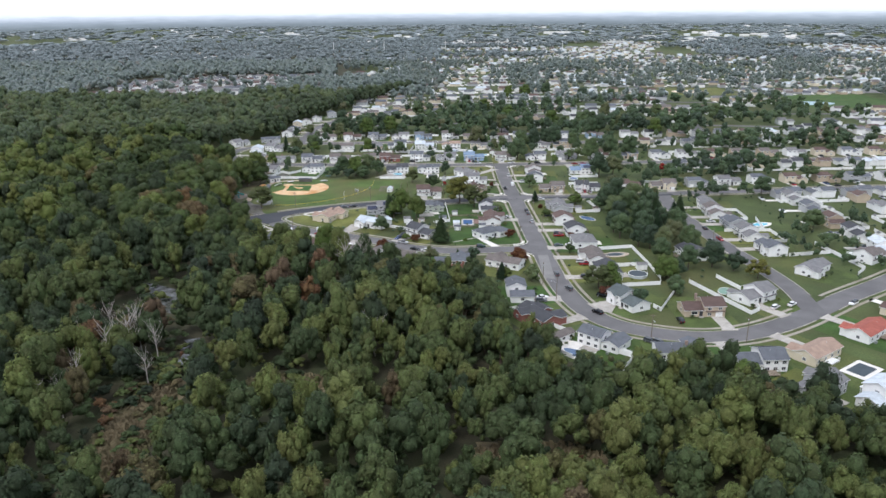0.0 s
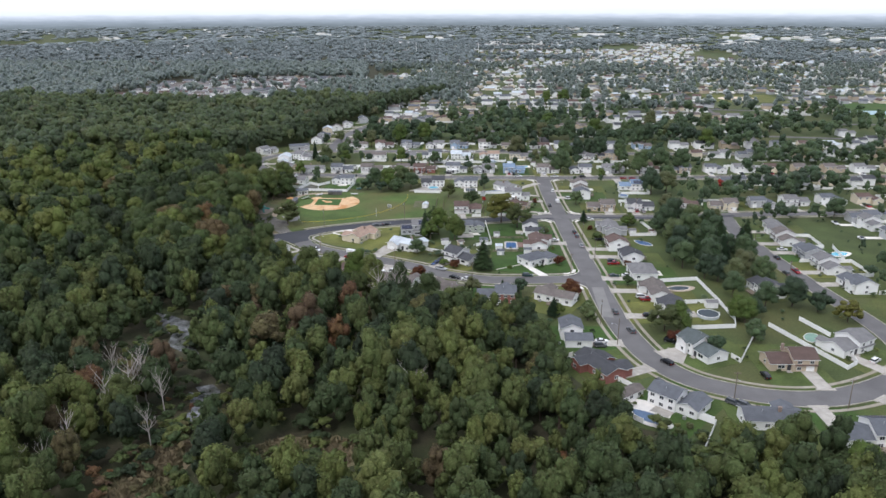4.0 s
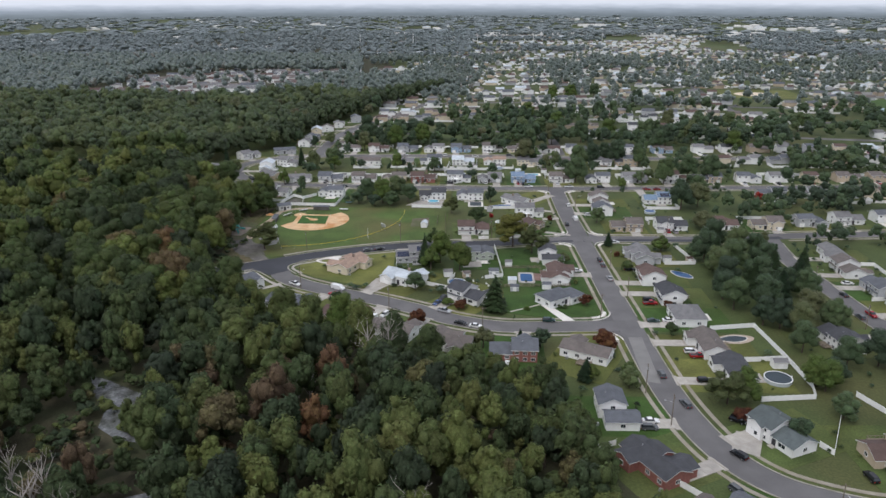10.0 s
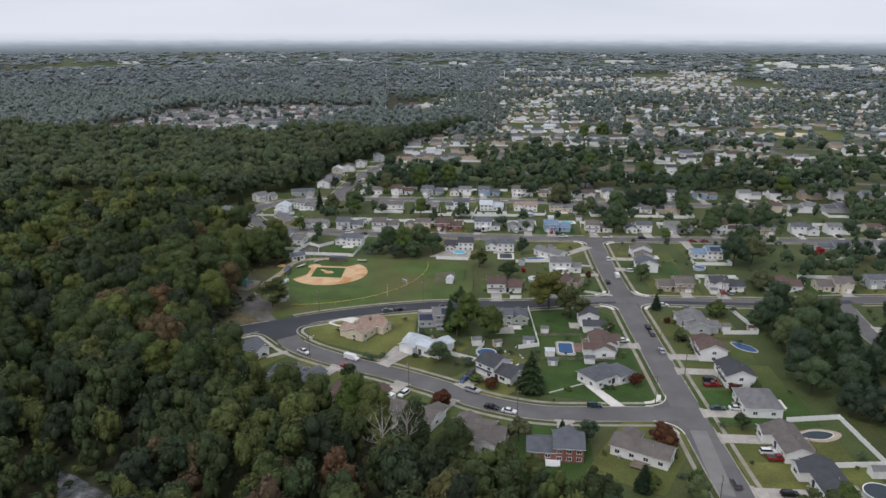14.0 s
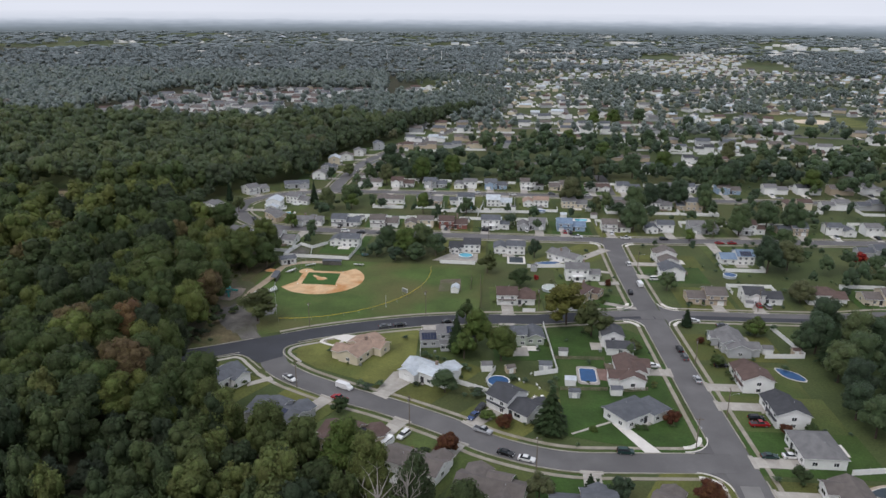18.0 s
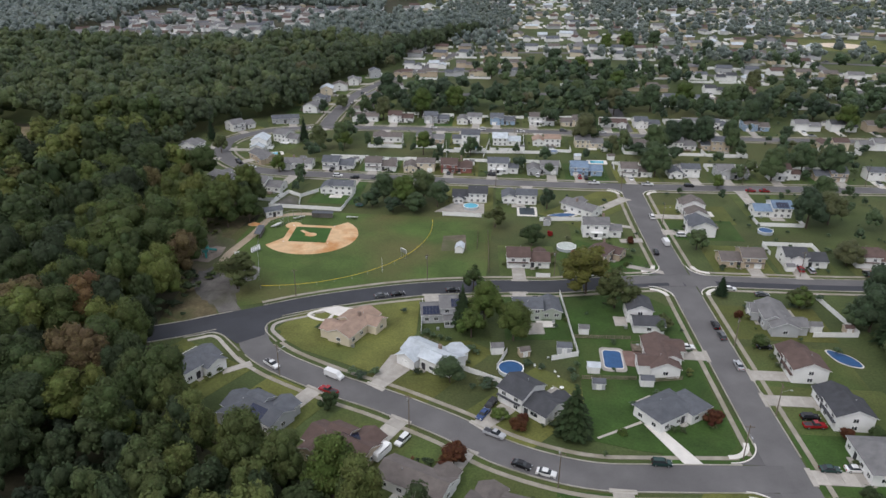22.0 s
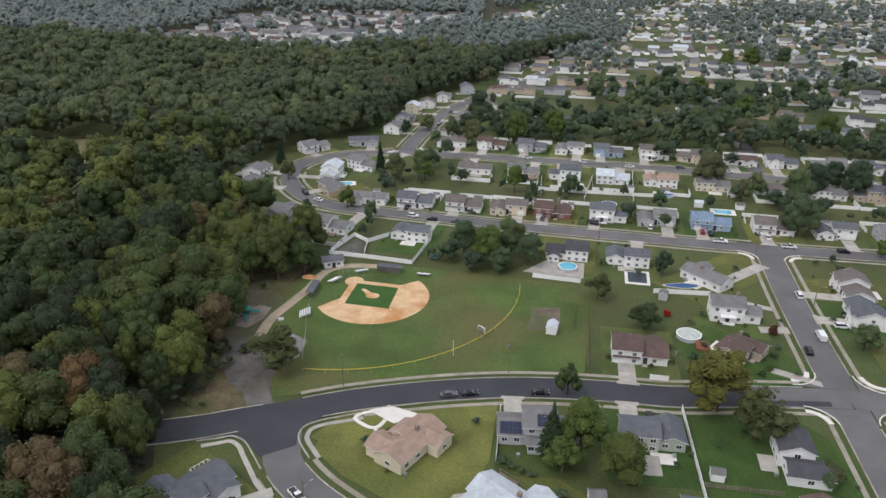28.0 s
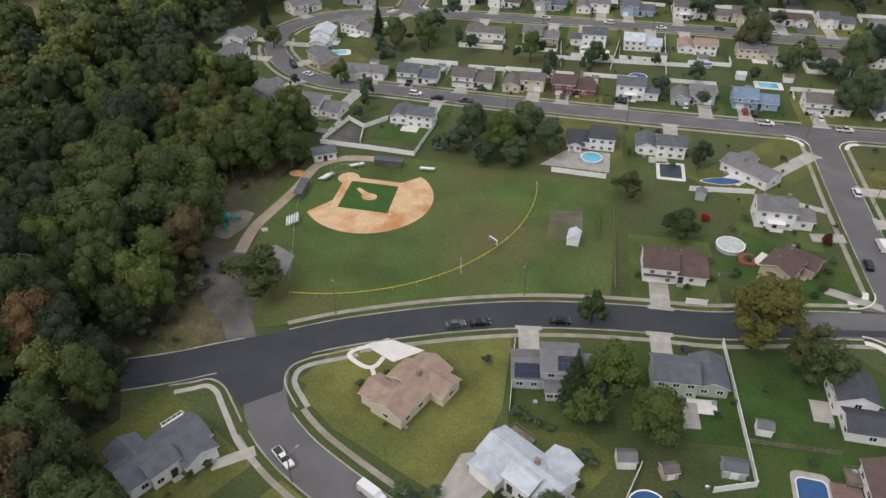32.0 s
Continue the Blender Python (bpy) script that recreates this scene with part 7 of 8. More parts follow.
ground_pool(-35, 612, 0, rounded(4.2, 2.4), M_WATER, "in-ground pool of bright blue water", False, 1.5, M_PALE)
ground_pool(33, 590, 0, rounded(3.6, 2.4, r=0.5), M_WATER, "in-ground pool of bright blue water", False, 1.5, M_PALE)
ground_pool(-143, 589, 20, rounded(3.6, 2.2), M_WATER, "in-ground pool of bright blue water", False, 1.5, M_PALE)
round_pool(-17, 586, 3.5, M_COVER, "round pool under a domed blue cover")
round_pool(10, 606, 3.2, M_COVER, "round above-ground pool under a blue cover")
round_pool(91, 497, 3.0, M_COVER, "round above-ground pool under a blue cover")
tramp = thing("trampoline", "teal trampoline on the grass", "trampoline", rot(-82, 513, 0.05))
part("ring", ringwall(disc(0, 0, 1.9, 1.9), disc(0, 0, 1.5, 1.5), 0.75, 0.82), M_TEAL, tramp)
part("mat", slab(disc(0, 0, 1.5, 1.5), 0.74, 0.77), M_DARK, tramp)
for k in range(6):
    part("leg", tube((1.7 * math.cos(k), 1.7 * math.sin(k), 0), (1.7 * math.cos(k), 1.7 * math.sin(k), 0.76), 0.04, 0.04, 5), M_METAL, tramp)

# paths, patios and extra driveways
for ring, m, words in (([(-78.5, 416.6), (-73.9, 414.1), (-70.7, 412.6), (-64.7, 417.6), (-73.9, 419.8)], M_PALE, "pale new concrete drive in front of a garage"),
                       ([(-98, 379.5), (-91.5, 384.5), (-90, 382.4), (-97, 377.2)], M_CONC, "concrete path from the house to the kerb"), ([(-13.5, 406), (-5, 407), (-5.5, 414), (-14, 413)], M_CONC, "weathered concrete patio behind a house"),
                       ([(17.4, 391), (23, 390), (23, 399), (17.4, 399)], mat("brick_paving", (0.20, 0.13, 0.11), 0.9, 0.2), "reddish paved patio by the pool"), ([(29, 461), (41, 456), (41, 453.4), (28, 458)], M_CONC, "concrete drive to the corner house"),
                       ([(17.6, 364), (22.0, 362), (29, 349.6), (24.5, 349.4)], M_PALE, "pale concrete driveway to the corner house"), ([(5, 357.6), (17, 365), (17.4, 364.3), (5.4, 357)], M_CONC, "narrow concrete path across the lawn"),
                       ([(20, 505), (36, 499.5), (36, 497), (19, 501)], M_CONC, "concrete driveway beside the house"), ([(-44, 394), (-49, 380.5), (-55.2, 377.4), (-51.2, 391)], M_CONC, "broad weathered double driveway"),
                       ([(-48, 509), (-26, 508), (-26, 521), (-40, 521)], M_CONC, "concrete pool terrace"), ([(-121, 511), (-110, 511), (-112, 521), (-117, 524.6)], M_GRAVEL, "grey gravel yard inside a white fence"), ([(64, 277), (60, 268.4), (66, 264.5), (70, 273)], M_CONC, "wide concrete driveway apron")):
    if sum(p[0] * q[1] - q[0] * p[1] for p, q in zip(ring, ring[1:] + ring[:1])) < 0:
        ring = ring[::-1]
    solo("paving", slab(ring, -0.05, 0.175), m, words, "paving", kind="structure")
solo("garden_path", ribbon(smooth_line([(-73.2, 413.6), (-74.2, 410.6), (-76.0, 409.8), (-78.6, 410.8), (-81.0, 412.6), (-80.0, 414.8), (-77.5, 416.2)], 0.7), -0.55, 0.55, 0, 0.19), M_PALE, "pale concrete path curving round a small lawn", "path", kind="structure")
solo("garden_path", ribbon(smooth_line([(-75.0, 410.2), (-73.0, 406.4)], 0.7), -0.5, 0.5, 0, 0.186), M_PALE, "short pale concrete path to a front door", "path", kind="structure")
for n, ring in enumerate(WET):
    solo("standing_water", slab(ring, -0.05, 0.10 + 0.002 * n), M_SWAMP, "shallow pale standing water in the marsh", "water", kind="structure")
for n, ring in enumerate(DRY):
    solo("reeds_floor", slab(ring, -0.05, 0.07 + 0.004 * n), M_REED, "dry tan marsh grass in a clearing", "marsh", kind="structure")
solo("reeds_floor", slab(blob(-300, 599, 42, 30, 5.1), -0.05, 0.07), M_REED, "pale dry marsh grass in a far clearing", "marsh", kind="structure")
solo("reeds_floor", slab(blob(24, 167, 20, 9, 3.3, -0.2), -0.05, 0.07), M_REED, "dry brown grass in a clearing", "marsh", kind="structure")
rv, rq = [], []
rg = random.Random(4)
for _ in range(5200):
    a, d = rg.uniform(0, 6.283), math.sqrt(rg.uniform(0, 1))
    cx, cy, rx, ry = ((-90, 180, 9, 32), (-50, 208, 17, 7), (24, 167, 19, 8))[min(2, int(rg.random() * 4) // 1 if rg.random() < 0.4 else 0)]
    x, y, h, t = cx + rx * d * math.cos(a), cy + ry * d * math.sin(a), rg.uniform(0.7, 1.9), rg.uniform(0, 3.14)
    w, o = rg.uniform(0.25, 0.6), len(rv)
    rv += [(x - w * math.cos(t), y - w * math.sin(t), 0), (x + w * math.cos(t), y + w * math.sin(t), 0), (x + w * 1.3 * math.cos(t) + rg.uniform(-0.4, 0.4), y + w * math.sin(t) + rg.uniform(-0.4, 0.4), h), (x - w * 1.2 * math.cos(t), y - w * math.sin(t) + rg.uniform(-0.4, 0.4), h * 0.8)]
    rq.append((o, o + 1, o + 2, o + 3))
tagged(new("marsh_grass", mesh("marsh_grass", rv, rq, M_REED)), "tufts of tall dry marsh grass", "grass", kind="stuff")

# ---- cars ----
def profile(points, half, taper=0.86, belt=0.9):
    """A body extruded from its side outline, drawn in above the belt line."""
    n = len(points)
    v = [(x, s * half * (1 if z < belt else taper), z) for s in (-1, 1) for x, z in points]
    return v, [tuple(range(n)), tuple(range(2 * n - 1, n - 1, -1))] + [(i, n + i, n + (i + 1) % n, (i + 1) % n) for i in range(n)]


WHEEL = mesh("tyre", *tube((0, -0.11, 0), (0, 0.11, 0), 0.34, 0.34, 14), M_TYRE)
RIM = mesh("rim", *tube((0, -0.12, 0), (0, 0.12, 0), 0.2, 0.2, 10), M_METAL)
HEAD, TAIL = mesh("headlight", *box(-0.05, 0.05, -0.2, 0.2, -0.08, 0.08), M_LAMP), mesh("tail_light", *box(-0.04, 0.04, -0.16, 0.16, -0.12, 0.12), M_LAMP_RED)
SHAPES = dict(
    sedan=(4.7, [(-2.35, 0.3), (2.35, 0.3), (2.38, 0.62), (2.2, 0.8), (1.15, 0.93), (-1.75, 0.98), (-2.3, 0.95), (-2.38, 0.6)], [(1.1, 0.92), (0.35, 1.42), (-0.95, 1.44), (-1.75, 0.97)]),
    suv=(4.75, [(-2.35, 0.35), (2.35, 0.35), (2.38, 0.75), (2.2, 0.98), (1.3, 1.08), (-2.3, 1.1), (-2.38, 0.7)], [(1.25, 1.07), (0.55, 1.68), (-1.95, 1.7), (-2.32, 1.09)]),
    pickup=(5.7, [(-2.85, 0.45), (2.85, 0.45), (2.88, 0.85), (2.7, 1.08), (1.5, 1.15), (-0.6, 1.15), (-0.62, 1.12), (-2.85, 1.12)], [(1.45, 1.14), (0.8, 1.8), (-0.45, 1.82), (-0.62, 1.14)]),
    van=(5.9, [(-2.9, 0.35), (2.9, 0.35), (2.93, 0.8), (2.75, 1.1), (2.0, 1.3), (1.4, 2.05), (-2.9, 2.1)], [(2.0, 1.29), (1.42, 2.02), (0.6, 2.03), (0.6, 1.3)]))
PAINTS = {k: glossy(k + "_car_paint", c, 0.25, 0.15, 0.5) for k, c in dict(white=(0.75, 0.75, 0.74), black=(0.012, 0.012, 0.014), grey=(0.10, 0.105, 0.11), silver=(0.42, 0.43, 0.44), red=(0.30, 0.015, 0.02), blue=(0.03, 0.06, 0.16), green=(0.02, 0.05, 0.045)).items()}
GARAGE_OF = {}


def car(x, y, deg, shape, paint, z=0.12):
    m = rot(x, y, z, deg)
    key = (shape, paint, y > 470)
    if key in GARAGE_OF:
        return copy_thing(GARAGE_OF[key], m)
    names = dict(sedan="sedan", suv="SUV", pickup="pickup truck", van="delivery van")
    c = thing("car", f"parked {paint} {names[shape]} on the asphalt", "car", m, group="parked vehicles")
    length, body, glass = SHAPES[shape]
    half = 0.92 if shape != "van" else 1.0
    part("body", profile(body, half, 0.97 if shape != "van" else 0.93, 1.0), PAINTS[paint], c)
    part("glazing", profile(glass, half * 0.93, 0.8, glass[0][1] + 0.1), M_GLASS, c)
    gx = sorted(p[0] for p in glass)
    gz = max(p[1] for p in glass)
    if shape != "van":
        part("roof", box(gx[0] + (0.75 if shape == "sedan" else 0.3), gx[-1] - 0.7, -half * 0.74, half * 0.74, gz - 0.03, gz + 0.04), PAINTS[paint], c)
    if shape == "pickup":
        part("bed", box(-2.75, -0.75, -0.75, 0.75, 1.1, 1.13), M_DARK, c)
    for sx in (-1, 1):
        for sy in (-1, 1):
            w = put("wheel", WHEEL, c, rot(sx * length * 0.31, sy * (half - 0.08), 0.34))
            if y > 470:
                continue
            put("rim", RIM, w)
            put("headlight" if sx > 0 else "tail_light", HEAD if sx > 0 else TAIL, c, rot(sx * (length / 2 + 0.0), sy * half * 0.66, 0.72 if shape in ("sedan", "suv") else 0.85))
    GARAGE_OF[key] = c
    return c


for row in ((49.3, 416, 92, "suv", "black"), (49.5, 409.5, 92, "suv", "grey"), (49.8, 393, 92, "sedan", "silver"), (47, 510, 90, "suv", "white"), (47.2, 482, 92, "van", "white"), (41.4, 472, 88, "suv", "black"), (55.5, 490, 5, "suv", "white"), (61, 442.5, 2, "sedan", "white"),
            (60.5, 404, 0, "suv", "black"), (61, 369.5, 3, "suv", "black"), (60.8, 366, 3, "pickup", "red"), (19, 348.6, -1, "suv", "green"), (53, 553.8, 1, "pickup", "white"), (27, 553.6, 1, "pickup", "white")):
    car(*row)
for row in ((92, 461, 88, "suv", "red"), (95.5, 460, 92, "suv", "silver"), (101, 549, 0, "sedan", "red"), (107.5, 549.2, 0, "sedan", "red"), (-84.5, 382.5, -38, "pickup", "white"), (-65.5, 378.4, -27, "van", "white"), (-65.5, 371.0, 153, "pickup", "red"), (-59.5, 427.2, 22, "sedan", "grey"),
            (-54, 429, 20, "sedan", "black"), (-35.5, 433.5, 12, "sedan", "black"), (-20.5, 356.2, -27, "pickup", "silver"), (-23.5, 364, -118, "sedan", "blue"), (-21.5, 368.5, -118, "suv", "black")):
    car(*row)
for row in ((-43, 352, -118, "suv", "white"), (51, 308, 92, "suv", "grey"), (65, 324.5, 0, "suv", "white"), (66.5, 321.2, 2, "pickup", "red"), (63.5, 304.4, 3, "suv", "black"), (58, 349.5, 0, "sedan", "green"), (64, 350, 0, "sedan", "white"), (-14, 345.4, -22, "sedan", "black"),
            (-8.4, 343.0, -16, "sedan", "white"), (53.6, 290, 105, "suv", "grey"), (60.6, 264.6, 125, "suv", "black"), (90.5, 256, 95, "suv", "black"), (41, 280.5, 0, "sedan", "white")):
    car(*row)
for row in ((40, 277, 0, "suv", "grey"), (66, 281.5, -40, "suv", "black"), (55, 249.4, -60, "suv", "grey"), (74, 238, -45, "suv", "grey"), (77, 236.6, -45, "suv", "grey"), (141.4, 377, 92, "sedan", "black"), (137, 355, 95, "suv", "grey"), (142.4, 357.5, -85, "pickup", "red"),
            (149, 390, 0, "sedan", "white"), (132, 268, 40, "suv", "white"), (140, 271, 40, "sedan", "white"), (-100, 553.2, 1, "suv", "white"), (-91, 550.6, 181, "suv", "black")):
    car(*row)
for row in ((-80, 550.6, 181, "pickup", "grey"), (-156, 570, 130, "suv", "black"), (-158, 574, 128, "sedan", "black"), (-147, 563, 155, "sedan", "white"), (-24, 563, 90, "suv", "black"), (-22, 562.6, 90, "suv", "black"), (0, 563, 90, "suv", "white"), (21, 562, 90, "suv", "red"), (24, 561, 90, "suv", "black"),
            (46.5, 562, 92, "sedan", "white"), (73, 553.6, 2, "suv", "black"), (-45, 562.4, 90, "sedan", "grey"), (-105, 562, 88, "suv", "black"), (-6, 648, 1, "sedan", "white")):
    car(*row)
for row in ((-30, 650.6, 181, "suv", "white"), (-60, 651.4, 1, "sedan", "white"), (20, 652, 0, "suv", "grey"), (-122, 712, 88, "suv", "black"), (-121, 746, 82, "sedan", "grey"), (44, 651, 0, "sedan", "white"), (30, 402, 0, "sedan", "white"), (37, 402, 3, "sedan", "white"), (28, 411.5, 4, "suv", "red"),
            (-7, 428.4, 92, "suv", "black"), (71, 439, 0, "sedan", "grey"), (115, 458.6, 90, "suv", "black"), (118, 459, 90, "suv", "red")):
    car(*row)
camper = thing("camper_trailer", "white camper trailer parked beside a driveway", "trailer", rot(-47.5, 346.5, 0.15, 62))
part("body", profile([(-2.8, 0.5), (2.6, 0.5), (3.0, 1.3), (2.6, 2.6), (-2.6, 2.65), (-2.85, 2.3)], 1.15, 0.95, 2.4), M_WHITE, camper)
part("awning", box(-1.6, 1.8, -1.24, -1.12, 2.3, 2.45), M_DARK, camper)
for s in (-1, 1):
    put("wheel", WHEEL, camper, rot(-0.4, s * 1.1, 0.34))
part("hitch", tube((2.7, 0, 0.5), (4.0, 0, 0.45), 0.06, 0.05), M_DARK, camper)

# ---- utility poles and street lamps ----
POLE = mesh("pole", *tube((0, 0, -0.2), (0, 0, 10.2), 0.16, 0.11, 8), M_POLE)
CROSS = mesh("crossarm", *join(box(-1.1, 1.1, -0.06, 0.06, 9.5, 9.64), *[tube((x, 0, 9.64), (x, 0, 9.82), 0.04, 0.03, 5) for x in (-1, -0.5, 0.5, 1)]), M_POLE)
ARM = mesh("lamp_arm", *join(tube((0, 0, 7.6), (0, -1.6, 8.3), 0.035, 0.03, 5), tube((0, -1.6, 8.3), (0, -2.2, 8.3), 0.03, 0.03, 5)), M_METAL)
HEADL = mesh("lamp_head", *box(-0.14, 0.14, -2.75, -2.1, 8.22, 8.36), M_METAL)
CAN = mesh("transformer", *tube((0.32, 0, 8.4), (0.32, 0, 9.2), 0.22, 0.22, 10), M_METAL)
SPOTS = [(-88.5, 425.5, 200, 1), (-81, 378, 150, 1), (-42, 357.5, 153, 0), (-45, 441.8, 190, 0), (0.5, 448.2, 180, 0), (51.8, 404, 90, 0), (52.6, 370, 90, 1), (49.8, 502, 90, 1), (-6, 338.8, 180, 1), (39, 352.2, 0, 1), (43.4, 297, -90, 0), (46.5, 279, -90, 1), (75, 240.2, 0, 1),
         (-64, 546.5, 180, 1), (-21, 545.5, 180, 0), (-116, 549.8, 180, 1), (39, 545, 180, 0), (130, 447, 180, 1), (90, 455.6, 0, 0), (108, 236.6, 160, 1)]
SPOTS2 = [(134, 345, 90, 0), (133, 385, 90, 1), (-170, 566, 130, 1), (-110, 643, 180, 0), (-60, 643.4, 180, 1), (-10, 644, 180, 0), (40, 641.6, 180, 1), (-134, 690, 90, 0), (-131, 745, 90, 1), (100, 558.8, 0, 0), (160, 562, 0, 1)]
for x, y, deg, lamp in SPOTS + SPOTS2:
    p = thing("utility_pole", "wooden utility pole with a street lamp arm" if lamp else "plain wooden utility pole with a crossarm", "utility pole", rot(x, y, 0, deg), group="utility poles")
    put("pole", POLE, p)
    put("crossarm", CROSS, p)
    if lamp:
        put("lamp_arm", ARM, p)
        put("lamp_head", HEADL, p)
    else:
        put("transformer", CAN, p)

# tall masts of a power line across the far suburb
MAST = mesh("shaft", *tube((0, 0, 0), (0, 0, 33), 0.75, 0.4, 8), M_WHITE)
MAST_ARM = mesh("crossarm", *join(box(-3.2, 3.2, -0.2, 0.2, 30.2, 30.6), box(-2.4, 2.4, -0.2, 0.2, 26.2, 26.6)), M_METAL)
for x, y in ((-276, 1936), (-147, 1938), (10, 1941), (145, 1943), (311, 1946), (458, 1948)):
    p = thing("power_mast", "tall pale steel power mast above the far roofs", "power mast", rot(x, y, 0, 8), group="masts of the power line")
    put("shaft", MAST, p)
    put("crossarm", MAST_ARM, p)

# ---- the pool house yard ----
solo("driveway", slab([(29.5, 481), (38.6, 482.4), (38.4, 486.4), (29.3, 485)], 0, 0.186), M_CONC, "pale concrete drive from the house to the main street", "driveway", kind="structure")
solo("deck", box(8.6, 12.6, 466, 471, 0.0, 0.75), mat("red_deck", (0.22, 0.085, 0.05), 0.9, 0.2, 0.7, 9, 0.3), "raised red-stained timber deck behind the house", "deck")
solo("pool_terrace", slab([(37, 233.5), (48.6, 222.8), (53.5, 231), (51.5, 238), (45, 240.5)], -0.05, 0.09), M_PALE, "pale concrete terrace round a kidney-shaped pool", "terrace", kind="structure")
ph = thing("pool_house", "long low white pool house with taupe roof", "outbuilding", rot(42, 240.6, 0, 38))
block(ph, -5.6, 5.6, -2.0, 2.0, 2.5, "x", "white", "taupe", wins=(3, 0, 1, 1))
run([(29.7, 240.5), (34, 236.7), (37, 239)], False)
run([(47.2, 245.3), (41, 252.4)], False)
run([(60, 232), (65, 227.6)], False)
bushes = [(57, 224), (60, 219), (54, 220), (35, 246), (33, 243)]
for x, y in bushes:
    tree(x, y, 1.6, 2.2, label="dense clipped garden shrub by the pool yard")

# ---- trees, hedges and fences of the back gardens to the north and east ----
HOMES = np.array([tuple(o.matrix_basis.translation)[:2] for o in scene.objects if o.parent is None and o.name.split(".")[0] == "house"])
g = np.random.default_rng(77)
ROADS_XY = np.vstack([line for _, line in LINES.values()])
gx, gy = np.meshgrid(np.arange(-150, 430, 7.5), np.arange(300, 705, 7.5))
px, py = (gx + g.uniform(-3.4, 3.4, gx.shape)).ravel(), (gy + g.uniform(-3.4, 3.4, gy.shape)).ravel()
ok = (py > 440) | (px > 130)
ok &= ~((px > -140) & (px < 2) & (py > 425) & (py < 512))
ok &= ~((px > -30) & (px < 60) & (py > 430) & (py < 540))
ok &= ~inside(px, py, WOOD_EDGE) & (px < 0.66 * py + 60) & (px > -150 - 0.0 * py)
away = np.array([min(np.hypot(*(HOMES - (x, y)).T)) for x, y in zip(px, py)])
kerb = np.array([min(np.hypot(*(ROADS_XY - (x, y)).T)) for x, y in zip(px, py)])
wish = np.array([noise.noise((x / 60, y / 60, 11)) for x, y in zip(px, py)])
ok &= ~((py > 578) & (py < 648) & (px < 135)) | (g.uniform(size=len(px)) < 0.35)
ok &= (away > 9.2) & (kerb > 8.5) & (g.uniform(size=len(px)) < 0.17 + 0.62 * wish + 0.10 * (away > 15))
GARDEN = [crown(s, 9, 150, 0.14, 0.9, core=8) for s in (101, 102, 103)]
forest("garden_trees", px[ok], py[ok], g, GARDEN, (1.6, 4.8), (3, 14), "leafy trees in back gardens", M_GARDEN)
px, py = (gx + g.uniform(-3.7, 3.7, gx.shape)).ravel(), (gy + g.uniform(-3.7, 3.7, gy.shape)).ravel()
keep = ((py > 440) | (px > 130) | (g.uniform(size=len(px)) < 0.45)) & ~((px > -140) & (px < 2) & (py > 425) & (py < 512)) & ~inside(px, py, WOOD_EDGE) & (px > -90) & (px < 0.66 * py + 60)
away = np.array([min(np.hypot(*(HOMES - (x, y)).T)) for x, y in zip(px, py)])
kerb = np.array([min(np.hypot(*(ROADS_XY - (x, y)).T)) for x, y in zip(px, py)])
keep &= (away > 8.2) & (kerb > 7) & (g.uniform(size=len(px)) < 0.32)
forest("garden_shrubs", px[keep], py[keep], g, TINY, (0.7, 1.8), (0.9, 2.6), "small shrubs and hedges in back gardens", M_GARDEN)


def plot_fence(x, y, deg, half, back, near):
    """Three sides of white fence behind a house."""
    f = thing("fence", "white vinyl fence round a back garden", "fence", rot(x, y, 0.03, deg))
    for a, b in (((-half, near), (-half, back)), ((-half, back), (half, back)), ((half, back), (half, near))):
        d = math.hypot(b[0] - a[0], b[1] - a[1])
        part("panel", box(0, d, -0.04, 0.04, 0.02, 1.7), M_WHITE, f).matrix_basis = rot(*a, 0, math.degrees(math.atan2(b[1] - a[1], b[0] - a[0])))
        put("post", FENCE_POST, f, rot(*a, 0))
    put("post", FENCE_POST, f, rot(*b, 0))


for x, y, deg in ((3, 570, 0), (50, 571, 0), (98, 572, 0), (-60, 569, 0), (-102, 568, 0), (-84, 622, 180), (-15, 622, 180), (60, 622, 180), (104, 622, 180), (-59, 669, 0), (27, 669, 0), (96, 669, 0), (100, 520, 180), (95, 468, 0), (145, 471, 0),
                  (156, 404, -92), (159, 362, -88), (-129, 532, 172)):
    plot_fence(x, y, deg, 9.6, 15.5, 6)

# fences, drives, sheds and cars of the far plots, joined
fg = np.random.default_rng(31)
CLUTTER = {k: [] for k in ("fence", "drive", "car", "shed")}


def place(geo, x, y, deg):
    c, s = math.cos(radians(deg)), math.sin(radians(deg))
    return [(x + a * c - b * s, y + a * s + b * c, z) for a, b, z in geo[0]], geo[1]


CAR_GEO = {k: (profile(SHAPES[k][1], 0.92, 0.97, 1.0), profile(SHAPES[k][2], 0.86, 0.8, SHAPES[k][2][0][1] + 0.1)) for k in ("sedan", "suv", "pickup")}
car_kinds = []
PLOTS = [(x, y, deg) for x, y, deg in placed] + [(float(x), 570 + 0.02 * x, 0) for x in range(-124, 150, 24)] + [(float(x), 622, 180) for x in range(-84, 110, 24)] + [(float(x), 669, 0) for x in range(-105, 145, 23)]
PLOTS += [(x, y, 0) for x, y in BEYOND if y < 1500 and x > -150] + [(float(x), float(y), float(d)) for x, y, d in zip(fg.uniform(-480, -200, 60), fg.uniform(950, 1250, 60), fg.uniform(-20, 20, 60))]
